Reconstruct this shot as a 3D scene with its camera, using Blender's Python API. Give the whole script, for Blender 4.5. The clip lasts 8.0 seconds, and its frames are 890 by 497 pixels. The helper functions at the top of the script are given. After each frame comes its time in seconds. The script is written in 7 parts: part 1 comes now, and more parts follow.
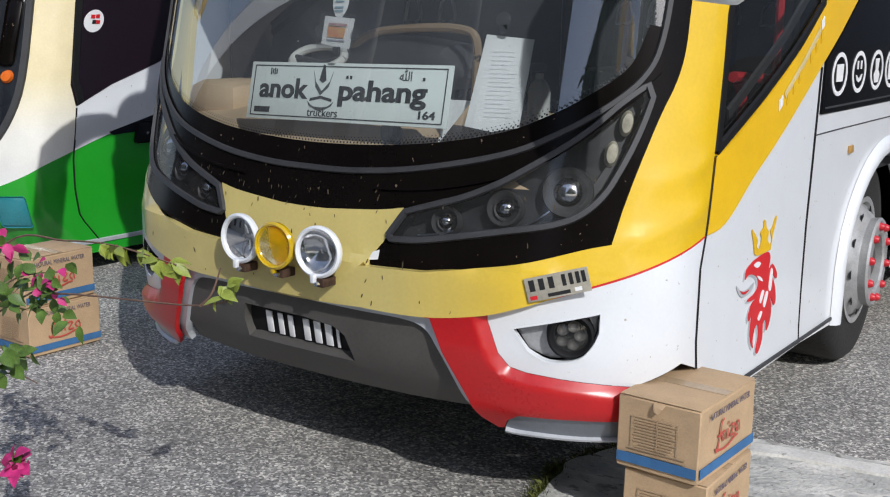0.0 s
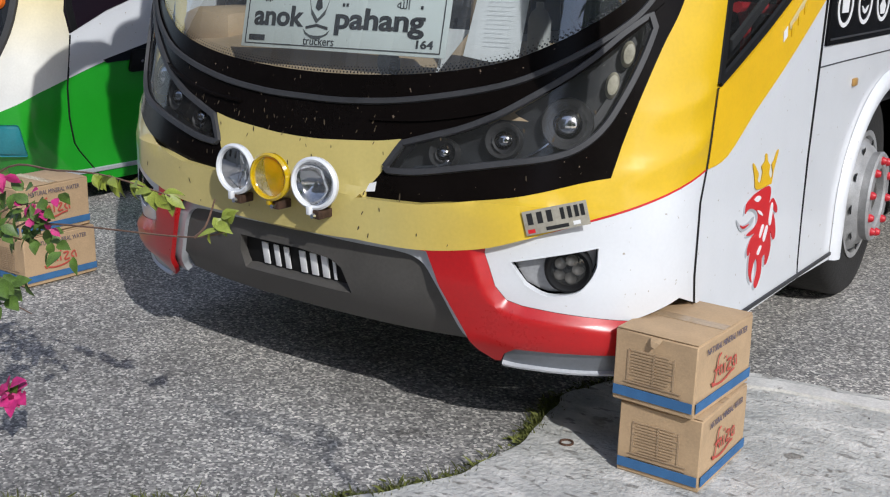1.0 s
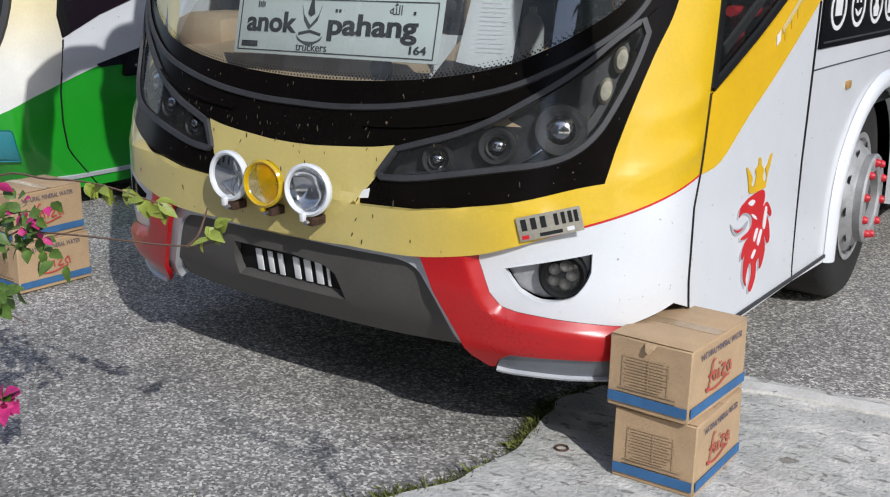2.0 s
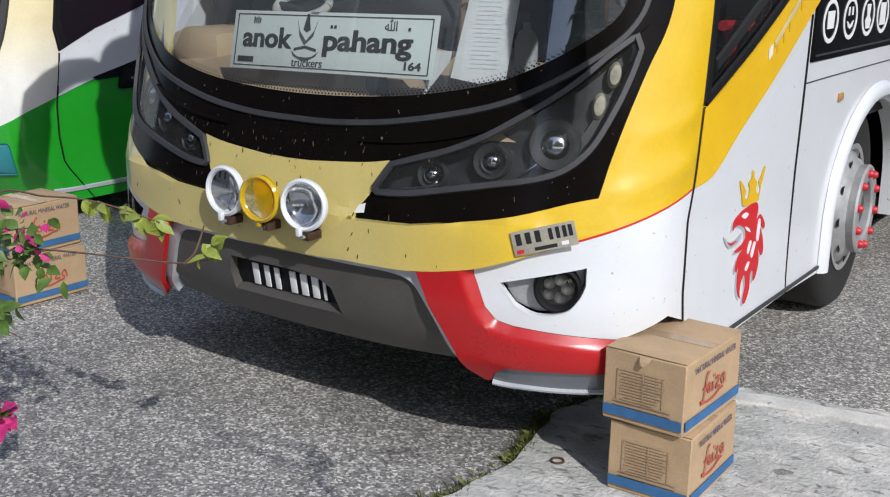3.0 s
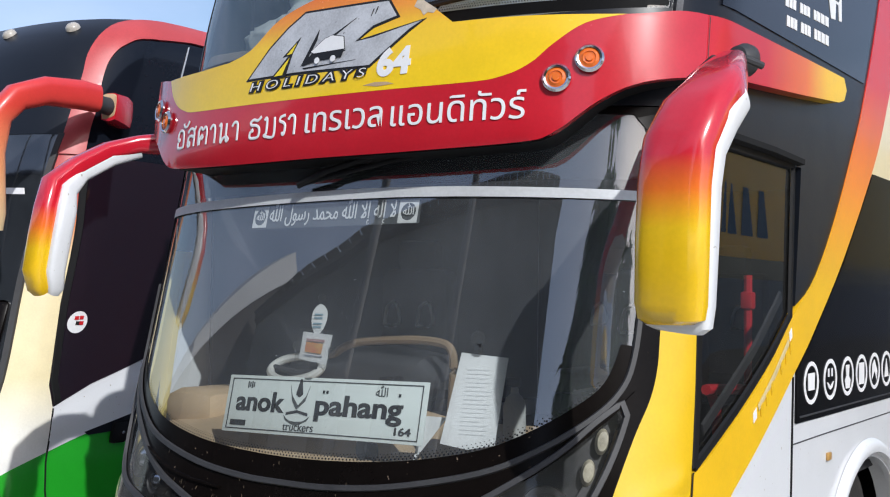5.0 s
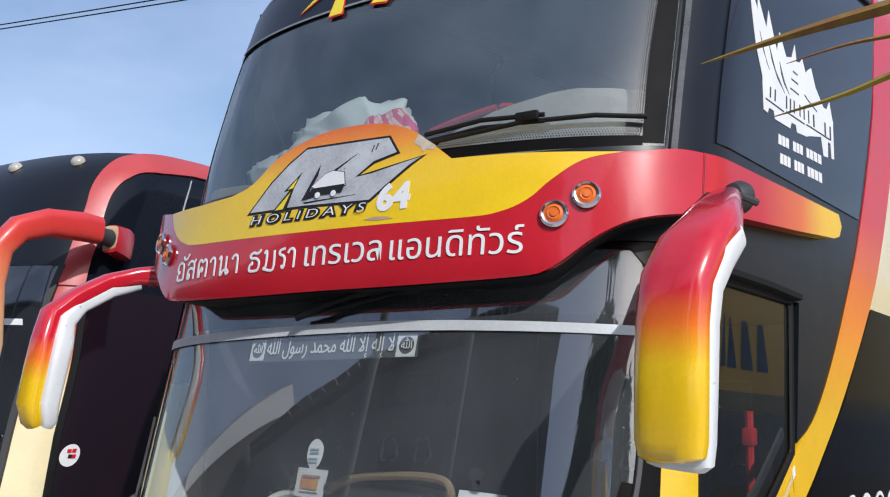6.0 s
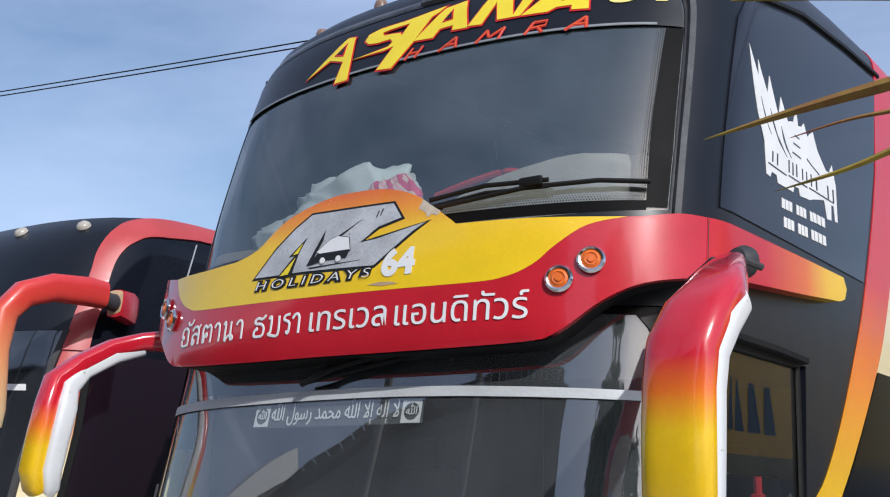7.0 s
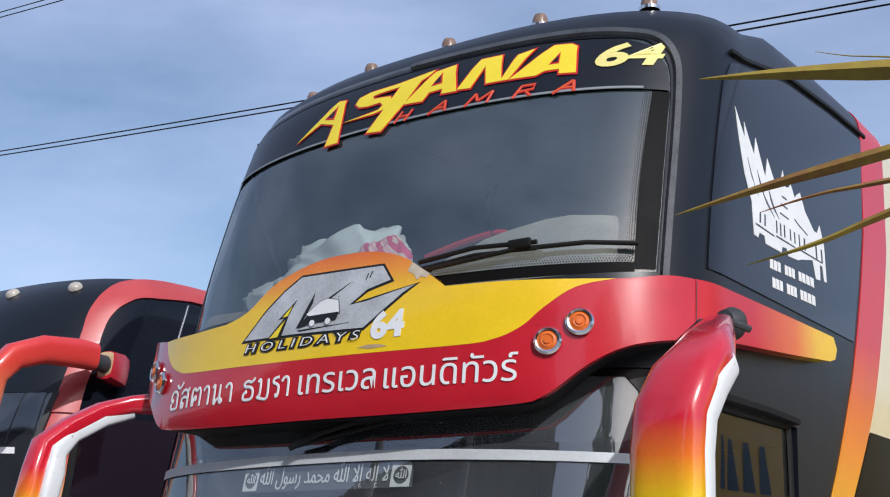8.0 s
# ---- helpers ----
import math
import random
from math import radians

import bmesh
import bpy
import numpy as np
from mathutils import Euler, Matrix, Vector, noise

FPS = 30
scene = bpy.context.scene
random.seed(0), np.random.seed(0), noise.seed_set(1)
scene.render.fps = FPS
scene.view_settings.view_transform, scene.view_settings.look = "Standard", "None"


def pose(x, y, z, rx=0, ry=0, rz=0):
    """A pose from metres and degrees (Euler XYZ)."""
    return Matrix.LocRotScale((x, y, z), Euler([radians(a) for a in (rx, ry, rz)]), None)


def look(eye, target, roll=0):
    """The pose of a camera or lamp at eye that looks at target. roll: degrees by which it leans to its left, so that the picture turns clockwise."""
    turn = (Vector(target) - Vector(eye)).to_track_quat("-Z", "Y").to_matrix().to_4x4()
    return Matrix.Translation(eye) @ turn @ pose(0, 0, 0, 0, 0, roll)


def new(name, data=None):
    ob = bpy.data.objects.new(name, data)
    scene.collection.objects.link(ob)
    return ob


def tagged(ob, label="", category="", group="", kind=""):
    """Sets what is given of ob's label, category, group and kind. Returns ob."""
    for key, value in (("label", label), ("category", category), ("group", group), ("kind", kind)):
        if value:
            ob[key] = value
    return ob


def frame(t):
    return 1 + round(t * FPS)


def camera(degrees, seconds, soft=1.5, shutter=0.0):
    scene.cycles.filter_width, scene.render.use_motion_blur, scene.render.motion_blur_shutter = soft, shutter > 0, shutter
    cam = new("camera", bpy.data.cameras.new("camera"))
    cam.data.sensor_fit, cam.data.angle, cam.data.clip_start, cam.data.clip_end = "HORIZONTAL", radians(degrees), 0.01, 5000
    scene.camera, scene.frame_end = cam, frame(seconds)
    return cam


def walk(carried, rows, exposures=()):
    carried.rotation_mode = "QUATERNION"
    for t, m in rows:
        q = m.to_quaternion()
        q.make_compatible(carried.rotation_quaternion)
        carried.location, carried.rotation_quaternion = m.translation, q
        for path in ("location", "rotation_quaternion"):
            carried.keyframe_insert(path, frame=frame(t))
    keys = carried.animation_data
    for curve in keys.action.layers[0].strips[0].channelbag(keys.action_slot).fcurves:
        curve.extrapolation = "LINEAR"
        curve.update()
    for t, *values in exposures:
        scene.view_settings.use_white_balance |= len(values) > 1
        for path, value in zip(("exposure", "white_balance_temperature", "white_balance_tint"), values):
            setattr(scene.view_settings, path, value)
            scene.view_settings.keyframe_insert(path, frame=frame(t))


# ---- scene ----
from mathutils.geometry import delaunay_2d_cdt

# ---- camera: seconds, place, yaw, pitch, lean ----
PATH = [
    (0.0, 2.620, -2.948, 1.647, 35.50, -11.91, 0.77),
    (0.5, 2.617, -2.938, 1.640, 35.45, -14.46, 0.95),
    (1.0, 2.603, -2.918, 1.643, 35.36, -15.43, 1.14),
    (2.5, 2.602, -2.905, 1.676, 35.03, -15.38, 0.76),
    (3.0, 2.612, -2.916, 1.689, 34.95, -15.06, 0.73),
    (3.5, 2.614, -2.911, 1.691, 34.90, -13.95, 0.80),
    (4.0, 2.616, -2.913, 1.715, 34.93, -10.53, 0.78),
    (4.5, 2.624, -2.923, 1.744, 34.85, -4.35, 0.70),
    (5.0, 2.640, -2.944, 1.769, 34.75, 2.36, 0.69),
    (6.5, 2.642, -2.945, 1.780, 34.92, 10.73, 0.98),
    (7.0, 2.643, -2.950, 1.788, 35.05, 12.25, 0.81),
    (7.5, 2.652, -2.950, 1.789, 34.96, 13.08, 0.68),
    (8.0, 2.666, -2.951, 1.802, 34.79, 15.20, 0.55),
]
cam = camera(43.43, 8.0, 1.15)
walk(cam, [(t, pose(x, y, z, 90 + p, 0, w) @ pose(0, 0, 0, 0, 0, r)) for t, x, y, z, w, p, r in PATH],
     [(0.0, -0.12, 6250, 10), (3.0, -0.09, 6250, 10), (4.0, 0.0, 6250, 10), (5.0, 0.08, 6250, 10), (6.4, -0.03, 6250, 10), (8.0, -0.08, 6250, 10)])

# ---- light: high sun from the front right, thin clouds ----
SUN_TO = Vector((1.2, -0.75, 1.0)).normalized()
sun = new("sun", bpy.data.lights.new("sun", "SUN"))
sun.data.energy, sun.data.angle, sun.data.color = 3.45, radians(0.6), (1.0, 0.98, 0.945)
sun.matrix_world = look(SUN_TO * 60, (0, 0, 0))
world = bpy.data.worlds.new("sky")
scene.world = world
world.use_nodes = True
wn = world.node_tree
wn.nodes.clear()
w_out = wn.nodes.new("ShaderNodeOutputWorld")
w_bg = wn.nodes.new("ShaderNodeBackground")
w_sky = wn.nodes.new("ShaderNodeTexSky")
w_sky.sky_type, w_sky.sun_disc = "NISHITA", False
w_sky.sun_elevation = math.asin(SUN_TO.z)
w_sky.sun_rotation = math.atan2(SUN_TO.x, SUN_TO.y)
w_sky.air_density, w_sky.dust_density, w_sky.ozone_density = 1.0, 1.6, 1.5
w_bg.inputs["Strength"].default_value = 0.14
# streaky high cloud over the blue
w_tc = wn.nodes.new("ShaderNodeTexCoord")
w_map = wn.nodes.new("ShaderNodeMapping")
w_map.inputs["Scale"].default_value = (1.1, 1.6, 3.8)
w_map.inputs["Rotation"].default_value = (0.25, 0.2, 0.6)
w_noise = wn.nodes.new("ShaderNodeTexNoise")
w_noise.inputs["Scale"].default_value, w_noise.inputs["Detail"].default_value, w_noise.inputs["Roughness"].default_value = 1.6, 7, 0.55
w_ramp = wn.nodes.new("ShaderNodeValToRGB")
w_ramp.color_ramp.elements[0].position, w_ramp.color_ramp.elements[1].position = 0.30, 0.95
w_mix = wn.nodes.new("ShaderNodeMixRGB")
w_mix.inputs["Color2"].default_value = (5.9, 6.6, 8.9, 1)
w_mul = wn.nodes.new("ShaderNodeMath")
w_mul.operation = "MULTIPLY"
w_mul.inputs[1].default_value = 0.8
wn.links.new(w_tc.outputs["Generated"], w_map.inputs["Vector"])
wn.links.new(w_map.outputs[0], w_noise.inputs["Vector"])
wn.links.new(w_noise.outputs["Fac"], w_ramp.inputs["Fac"])
wn.links.new(w_ramp.outputs["Color"], w_mul.inputs[0])
wn.links.new(w_mul.outputs[0], w_mix.inputs["Fac"])
wn.links.new(w_sky.outputs[0], w_mix.inputs["Color1"])
wn.links.new(w_mix.outputs[0], w_bg.inputs["Color"])
wn.links.new(w_bg.outputs[0], w_out.inputs["Surface"])


# ---- materials ----
def mat(name, color, rough=0.5, metal=0.0, coat=0.0, vary=0.12, scale=6.0, bump=0.0, bump_scale=120.0, color2=None,
        spots=0.0, spot_color=(0.03, 0.02, 0.015), spot_scale=60.0, spec=0.5, trans=0.0):
    """Surface with colour drift at two scales, gloss drift, fine relief and optional specks of dirt."""
    m = bpy.data.materials.new(name)
    m.use_nodes = True
    nt = m.node_tree
    b = nt.nodes["Principled BSDF"]
    tc = nt.nodes.new("ShaderNodeTexCoord")
    big = nt.nodes.new("ShaderNodeTexNoise")
    big.inputs["Scale"].default_value, big.inputs["Detail"].default_value = scale, 6
    fine = nt.nodes.new("ShaderNodeTexNoise")
    fine.inputs["Scale"].default_value, fine.inputs["Detail"].default_value = scale * 14, 4
    mixn = nt.nodes.new("ShaderNodeMixRGB")
    mixn.inputs["Fac"].default_value = 0.4
    nt.links.new(tc.outputs["Object"], big.inputs["Vector"])
    nt.links.new(tc.outputs["Object"], fine.inputs["Vector"])
    nt.links.new(big.outputs["Fac"], mixn.inputs["Color1"])
    nt.links.new(fine.outputs["Fac"], mixn.inputs["Color2"])
    ramp = nt.nodes.new("ShaderNodeValToRGB")
    c2 = color2 or tuple(c * (1 - vary * 1.6) for c in color)
    ramp.color_ramp.elements[0].position, ramp.color_ramp.elements[1].position = 0.36, 0.62
    ramp.color_ramp.elements[0].color, ramp.color_ramp.elements[1].color = (*c2, 1), (*color, 1)
    nt.links.new(mixn.outputs[0], ramp.inputs["Fac"])
    last = ramp.outputs["Color"]
    if spots:
        sp = nt.nodes.new("ShaderNodeTexNoise")
        sp.inputs["Scale"].default_value, sp.inputs["Detail"].default_value = spot_scale, 3
        sr = nt.nodes.new("ShaderNodeValToRGB")
        sr.color_ramp.elements[0].position, sr.color_ramp.elements[1].position = 0.72 - spots * 0.1, 0.76 - spots * 0.1
        sm = nt.nodes.new("ShaderNodeMixRGB")
        sm.inputs["Color2"].default_value = (*spot_color, 1)
        nt.links.new(tc.outputs["Object"], sp.inputs["Vector"])
        nt.links.new(sp.outputs["Fac"], sr.inputs["Fac"])
        nt.links.new(sr.outputs["Color"], sm.inputs["Fac"])
        nt.links.new(last, sm.inputs["Color1"])
        last = sm.outputs[0]
    nt.links.new(last, b.inputs["Base Color"])
    rr = nt.nodes.new("ShaderNodeMapRange")
    rr.inputs["To Min"].default_value, rr.inputs["To Max"].default_value = rough * 0.8, min(1, rough * 1.25)
    nt.links.new(mixn.outputs[0], rr.inputs["Value"])
    nt.links.new(rr.outputs[0], b.inputs["Roughness"])
    b.inputs["Metallic"].default_value = metal
    b.inputs["Coat Weight"].default_value = coat
    b.inputs["Coat Roughness"].default_value = 0.06
    b.inputs["Specular IOR Level"].default_value = spec
    b.inputs["Transmission Weight"].default_value = trans
    if bump:
        bn = nt.nodes.new("ShaderNodeTexNoise")
        bn.inputs["Scale"].default_value, bn.inputs["Detail"].default_value = bump_scale, 5
        bp = nt.nodes.new("ShaderNodeBump")
        bp.inputs["Strength"].default_value, bp.inputs["Distance"].default_value = bump, 0.01
        nt.links.new(tc.outputs["Object"], bn.inputs["Vector"])
        nt.links.new(bn.outputs["Fac"], bp.inputs["Height"])
        nt.links.new(bp.outputs["Normal"], b.inputs["Normal"])
    return m


def fade(name, stops, lo, hi, axis="Z", rough=0.3, coat=0.6):
    """Sprayed paint that fades from colour to colour along one axis between lo and hi metres."""
    m = mat(name, (1, 1, 1), rough, coat=coat, vary=0.06)
    nt = m.node_tree
    b = nt.nodes["Principled BSDF"]
    tc = nt.nodes.new("ShaderNodeTexCoord")
    sep = nt.nodes.new("ShaderNodeSeparateXYZ")
    mr = nt.nodes.new("ShaderNodeMapRange")
    mr.inputs["From Min"].default_value, mr.inputs["From Max"].default_value = lo, hi
    ramp = nt.nodes.new("ShaderNodeValToRGB")
    els = ramp.color_ramp.elements
    while len(els) < len(stops):
        els.new(0.5)
    for e, (p, c) in zip(els, stops):
        e.position, e.color = p, (*c, 1)
    mul = nt.nodes.new("ShaderNodeMixRGB")
    mul.blend_type = "MULTIPLY"
    mul.inputs["Fac"].default_value = 1
    old = b.inputs["Base Color"].links[0].from_socket
    nt.links.new(tc.outputs["Object"], sep.inputs[0])
    nt.links.new(sep.outputs[axis], mr.inputs["Value"])
    nt.links.new(mr.outputs[0], ramp.inputs["Fac"])
    nt.links.new(ramp.outputs["Color"], mul.inputs["Color1"])
    nt.links.new(old, mul.inputs["Color2"])
    nt.links.new(mul.outputs[0], b.inputs["Base Color"])
    return m


def glass_mat(name, tint, clear=0.85, rough=0.02, ior=1.5, dust=0.0, dust_color=(0.55, 0.55, 0.53)):
    """Thin pane: clear tinted film mixed with mirror gloss by Fresnel, under a thin uneven coat of dust."""
    m = bpy.data.materials.new(name)
    m.use_nodes = True
    nt = m.node_tree
    nt.nodes.clear()
    out = nt.nodes.new("ShaderNodeOutputMaterial")
    tr = nt.nodes.new("ShaderNodeBsdfTransparent")
    tr.inputs["Color"].default_value = (*[c * clear for c in tint], 1)
    gl = nt.nodes.new("ShaderNodeBsdfGlossy")
    gl.inputs["Roughness"].default_value = rough
    fr = nt.nodes.new("ShaderNodeFresnel")
    fr.inputs["IOR"].default_value = ior
    mx = nt.nodes.new("ShaderNodeMixShader")
    nt.links.new(fr.outputs[0], mx.inputs["Fac"])
    nt.links.new(tr.outputs[0], mx.inputs[1])
    nt.links.new(gl.outputs[0], mx.inputs[2])
    last = mx
    if dust:
        df = nt.nodes.new("ShaderNodeBsdfDiffuse")
        df.inputs["Color"].default_value = (*dust_color, 1)
        tc = nt.nodes.new("ShaderNodeTexCoord")
        n1 = nt.nodes.new("ShaderNodeTexNoise")
        n1.inputs["Scale"].default_value, n1.inputs["Detail"].default_value = 2.2, 7
        n2 = nt.nodes.new("ShaderNodeTexNoise")
        n2.inputs["Scale"].default_value, n2.inputs["Detail"].default_value = 95, 2
        r1 = nt.nodes.new("ShaderNodeMapRange")
        r1.inputs["From Min"].default_value, r1.inputs["From Max"].default_value = 0.3, 0.7
        r1.inputs["To Min"].default_value, r1.inputs["To Max"].default_value = dust * 0.6, dust * 1.35
        r2 = nt.nodes.new("ShaderNodeMapRange")
        r2.inputs["From Min"].default_value, r2.inputs["From Max"].default_value = 0.735, 0.77
        r2.inputs["To Max"].default_value = 0.3
        ad = nt.nodes.new("ShaderNodeMath")
        ad.operation = "ADD"
        m2 = nt.nodes.new("ShaderNodeMixShader")
        nt.links.new(tc.outputs["Object"], n1.inputs["Vector"])
        nt.links.new(tc.outputs["Object"], n2.inputs["Vector"])
        nt.links.new(n1.outputs["Fac"], r1.inputs["Value"])
        nt.links.new(n2.outputs["Fac"], r2.inputs["Value"])
        nt.links.new(r1.outputs[0], ad.inputs[0])
        nt.links.new(r2.outputs[0], ad.inputs[1])
        nt.links.new(ad.outputs[0], m2.inputs["Fac"])
        nt.links.new(mx.outputs[0], m2.inputs[1])
        nt.links.new(df.outputs[0], m2.inputs[2])
        last = m2
    nt.links.new(last.outputs[0], out.inputs["Surface"])
    return m


YEL = (0.86, 0.56, 0.02)
RED = (0.55, 0.012, 0.025)
# pale yellow from the left to past the middle, deeper at the right corner
M_yellow = fade("paint_yellow", [(0.0, (0.62, 0.51, 0.185)), (0.55, (0.62, 0.505, 0.17)), (0.82, (0.75, 0.50, 0.025)), (1.0, (0.74, 0.47, 0.012))], -0.6, 1.25, "X", 0.32, 0.5)
M_door_yellow = fade("paint_yellow_to_red", [(0.0, (0.82, 0.50, 0.012)), (0.32, (0.82, 0.48, 0.012)), (0.5, (0.85, 0.25, 0.02)), (0.7, (0.65, 0.03, 0.03)), (1.0, (0.6, 0.015, 0.03))], 1.0, 3.6, "Z", 0.35, 0.15)
M_mirror_paint = fade("paint_mirror", [(0.0, (0.84, 0.52, 0.01)), (0.32, (0.84, 0.52, 0.01)), (0.45, (0.80, 0.17, 0.02)), (0.57, (0.60, 0.015, 0.03)), (1, (0.55, 0.012, 0.03))], 1.7, 2.45, "Z", 0.2, 0.8)
M_white = mat("paint_white", (0.72, 0.735, 0.755), 0.3, coat=0.5, vary=0.03, spots=0.15, spot_color=(0.4, 0.36, 0.3), spot_scale=45)
M_cream = mat("paint_cream", (0.82, 0.70, 0.42), 0.3, coat=0.5, vary=0.05)
M_red = mat("paint_red", RED, 0.25, coat=0.7, vary=0.08)
M_green = mat("paint_green", (0.02, 0.34, 0.02), 0.2, coat=0.8, vary=0.05)
M_black = mat("gloss_black", (0.006, 0.0045, 0.004), 0.2, vary=0.2, spots=0.03, spot_color=(0.2, 0.15, 0.11), spot_scale=60, spec=0.12)
M_mattblack = mat("matt_black", (0.008, 0.008, 0.0085), 0.6, vary=0.2, spec=0.25)
M_rubber = mat("grey_rubber", (0.042, 0.042, 0.044), 0.55, vary=0.2, bump=0.05)
M_darkgrey = mat("paint_dark_grey", (0.008, 0.010, 0.015), 0.33, coat=0.03, spec=0.33, vary=0.1)
M_grille = mat("grille_grey", (0.085, 0.079, 0.072), 0.5, vary=0.15, bump=0.08, bump_scale=300)
M_silver = mat("paint_silver", (0.55, 0.57, 0.60), 0.35, metal=0.3, coat=0.3, vary=0.08)
M_chrome = mat("chrome", (0.75, 0.75, 0.76), 0.12, metal=1.0, vary=0.05)
M_glass = glass_mat("windscreen_glass", (0.87, 0.93, 0.94), 0.92, 0.012, 2.7, 0.075, (0.50, 0.54, 0.58))
M_glass_upper = glass_mat("upper_windscreen_glass", (0.85, 0.92, 0.93), 0.90, 0.012, 2.75, 0.065, (0.34, 0.48, 0.50))
M_dark_glass = mat("tinted_glass", (0.008, 0.010, 0.016), 0.08, vary=0.1, spec=0.3)
M_frit = mat("frit_black", (0.006, 0.006, 0.0065), 0.5, vary=0.15, spec=0.06)
M_band_glass = mat("band_glass", (0.006, 0.006, 0.007), 0.12, vary=0.1, spec=0.06)
M_lens = glass_mat("lamp_lens", (0.88, 0.89, 0.90), 0.92, 0.05, 1.55, 0.025)
M_tyre = mat("tyre_rubber", (0.022, 0.021, 0.02), 0.75, vary=0.25, bump=0.3, bump_scale=60)
M_alloy = mat("brushed_alloy", (0.50, 0.50, 0.50), 0.4, metal=0.4, vary=0.2, scale=12)
M_rednut = mat("red_nut", (0.55, 0.02, 0.03), 0.4, vary=0.1)
M_amber = mat("amber_lens", (0.8, 0.17, 0.02), 0.25, coat=0.5, vary=0.15, scale=60)
M_yel_glass = glass_mat("yellow_glass", (1.0, 0.74, 0.03), 0.97, 0.04, 1.5, 0.32, (0.85, 0.60, 0.01))
M_yel_lens = mat("yellow_lens", (0.58, 0.38, 0.0), 0.12, coat=0.8, vary=0.12, scale=5)
M_lip = mat("lip_grey_metal", (0.20, 0.215, 0.24), 0.3, metal=0.5, coat=0.4, vary=0.1)
M_card = mat("cardboard", (0.50, 0.345, 0.20), 0.8, vary=0.12, scale=9, bump=0.1, bump_scale=90)
M_blue = mat("blue_print", (0.045, 0.15, 0.33), 0.75, vary=0.15, scale=20)
M_redprint = mat("red_print", (0.52, 0.085, 0.06), 0.75, vary=0.15, scale=20)
M_greyprint = mat("grey_print", (0.40, 0.285, 0.18), 0.85, vary=0.2, scale=20)
M_paper = mat("paper", (0.78, 0.79, 0.80), 0.8, vary=0.05)
M_sign = mat("sign_board", (0.82, 0.88, 0.87), 0.5, vary=0.03)
M_ink = mat("black_ink", (0.01, 0.01, 0.011), 0.5, vary=0.1)
M_tan = mat("tan_dashboard", (0.58, 0.43, 0.27), 0.65, vary=0.1, bump=0.1)
M_interior = mat("interior_dark", (0.03, 0.03, 0.034), 0.8, vary=0.3)
M_seat = mat("seat_fabric", (0.035, 0.035, 0.04), 0.9, vary=0.3, bump=0.3)
M_decal = mat("white_decal", (0.80, 0.80, 0.80), 0.4, vary=0.04)
M_gold = mat("gold_decal", (0.75, 0.45, 0.01), 0.4, vary=0.08)
M_reddecal = mat("red_decal", (0.60, 0.015, 0.02), 0.4, vary=0.06)
M_yeldecal = mat("yellow_decal", (0.88, 0.68, 0.03), 0.35, vary=0.05)


def asphalt_mat():
    m = mat("asphalt", (0.385, 0.37, 0.345), 0.9, vary=0.26, scale=1.3, bump=0.7, bump_scale=110)
    nt = m.node_tree
    b = nt.nodes["Principled BSDF"]
    tc = nt.nodes.new("ShaderNodeTexCoord")
    old = b.inputs["Base Color"].links[0].from_socket
    vor = nt.nodes.new("ShaderNodeTexVoronoi")
    vor.inputs["Scale"].default_value = 108
    hue = nt.nodes.new("ShaderNodeValToRGB")
    hue.color_ramp.elements[0].position, hue.color_ramp.elements[0].color = 0.05, (0.40, 0.40, 0.41, 1)
    hue.color_ramp.elements[1].position, hue.color_ramp.elements[1].color = 0.985, (2.3, 2.27, 2.2, 1)
    mid_el = hue.color_ramp.elements.new(0.7)
    mid_el.color = (1.05, 1.04, 1.02, 1)
    sep = nt.nodes.new("ShaderNodeSeparateColor")
    mul = nt.nodes.new("ShaderNodeMixRGB")
    mul.blend_type, mul.inputs["Fac"].default_value = "MULTIPLY", 1
    nt.links.new(tc.outputs["Object"], vor.inputs["Vector"])
    nt.links.new(vor.outputs["Color"], sep.inputs[0])
    nt.links.new(sep.outputs[0], hue.inputs["Fac"])
    nt.links.new(old, mul.inputs["Color1"])
    nt.links.new(hue.outputs["Color"], mul.inputs["Color2"])
    # oil stains and worn dark patches
    st = nt.nodes.new("ShaderNodeTexNoise")
    st.inputs["Scale"].default_value, st.inputs["Detail"].default_value, st.inputs["Roughness"].default_value = 3.2, 8, 0.7
    sr = nt.nodes.new("ShaderNodeValToRGB")
    sr.color_ramp.elements[0].position, sr.color_ramp.elements[0].color = 0.60, (1, 1, 1, 1)
    sr.color_ramp.elements[1].position, sr.color_ramp.elements[1].color = 0.70, (0.5, 0.49, 0.48, 1)
    mul2 = nt.nodes.new("ShaderNodeMixRGB")
    mul2.blend_type, mul2.inputs["Fac"].default_value = "MULTIPLY", 1
    nt.links.new(tc.outputs["Object"], st.inputs["Vector"])
    nt.links.new(st.outputs["Fac"], sr.inputs["Fac"])
    nt.links.new(mul.outputs[0], mul2.inputs["Color1"])
    nt.links.new(sr.outputs["Color"], mul2.inputs["Color2"])
    nt.links.new(mul2.outputs[0], b.inputs["Base Color"])
    return m


M_asphalt = asphalt_mat()
M_post = mat("gloss_post", (0.07, 0.072, 0.075), 0.28, coat=0.5, vary=0.4, scale=9)
M_concrete = mat("concrete", (0.55, 0.54, 0.50), 0.9, vary=0.3, scale=3.2, bump=1.0, bump_scale=60, color2=(0.38, 0.38, 0.355), spots=0.7, spot_color=(0.20, 0.19, 0.165), spot_scale=9)


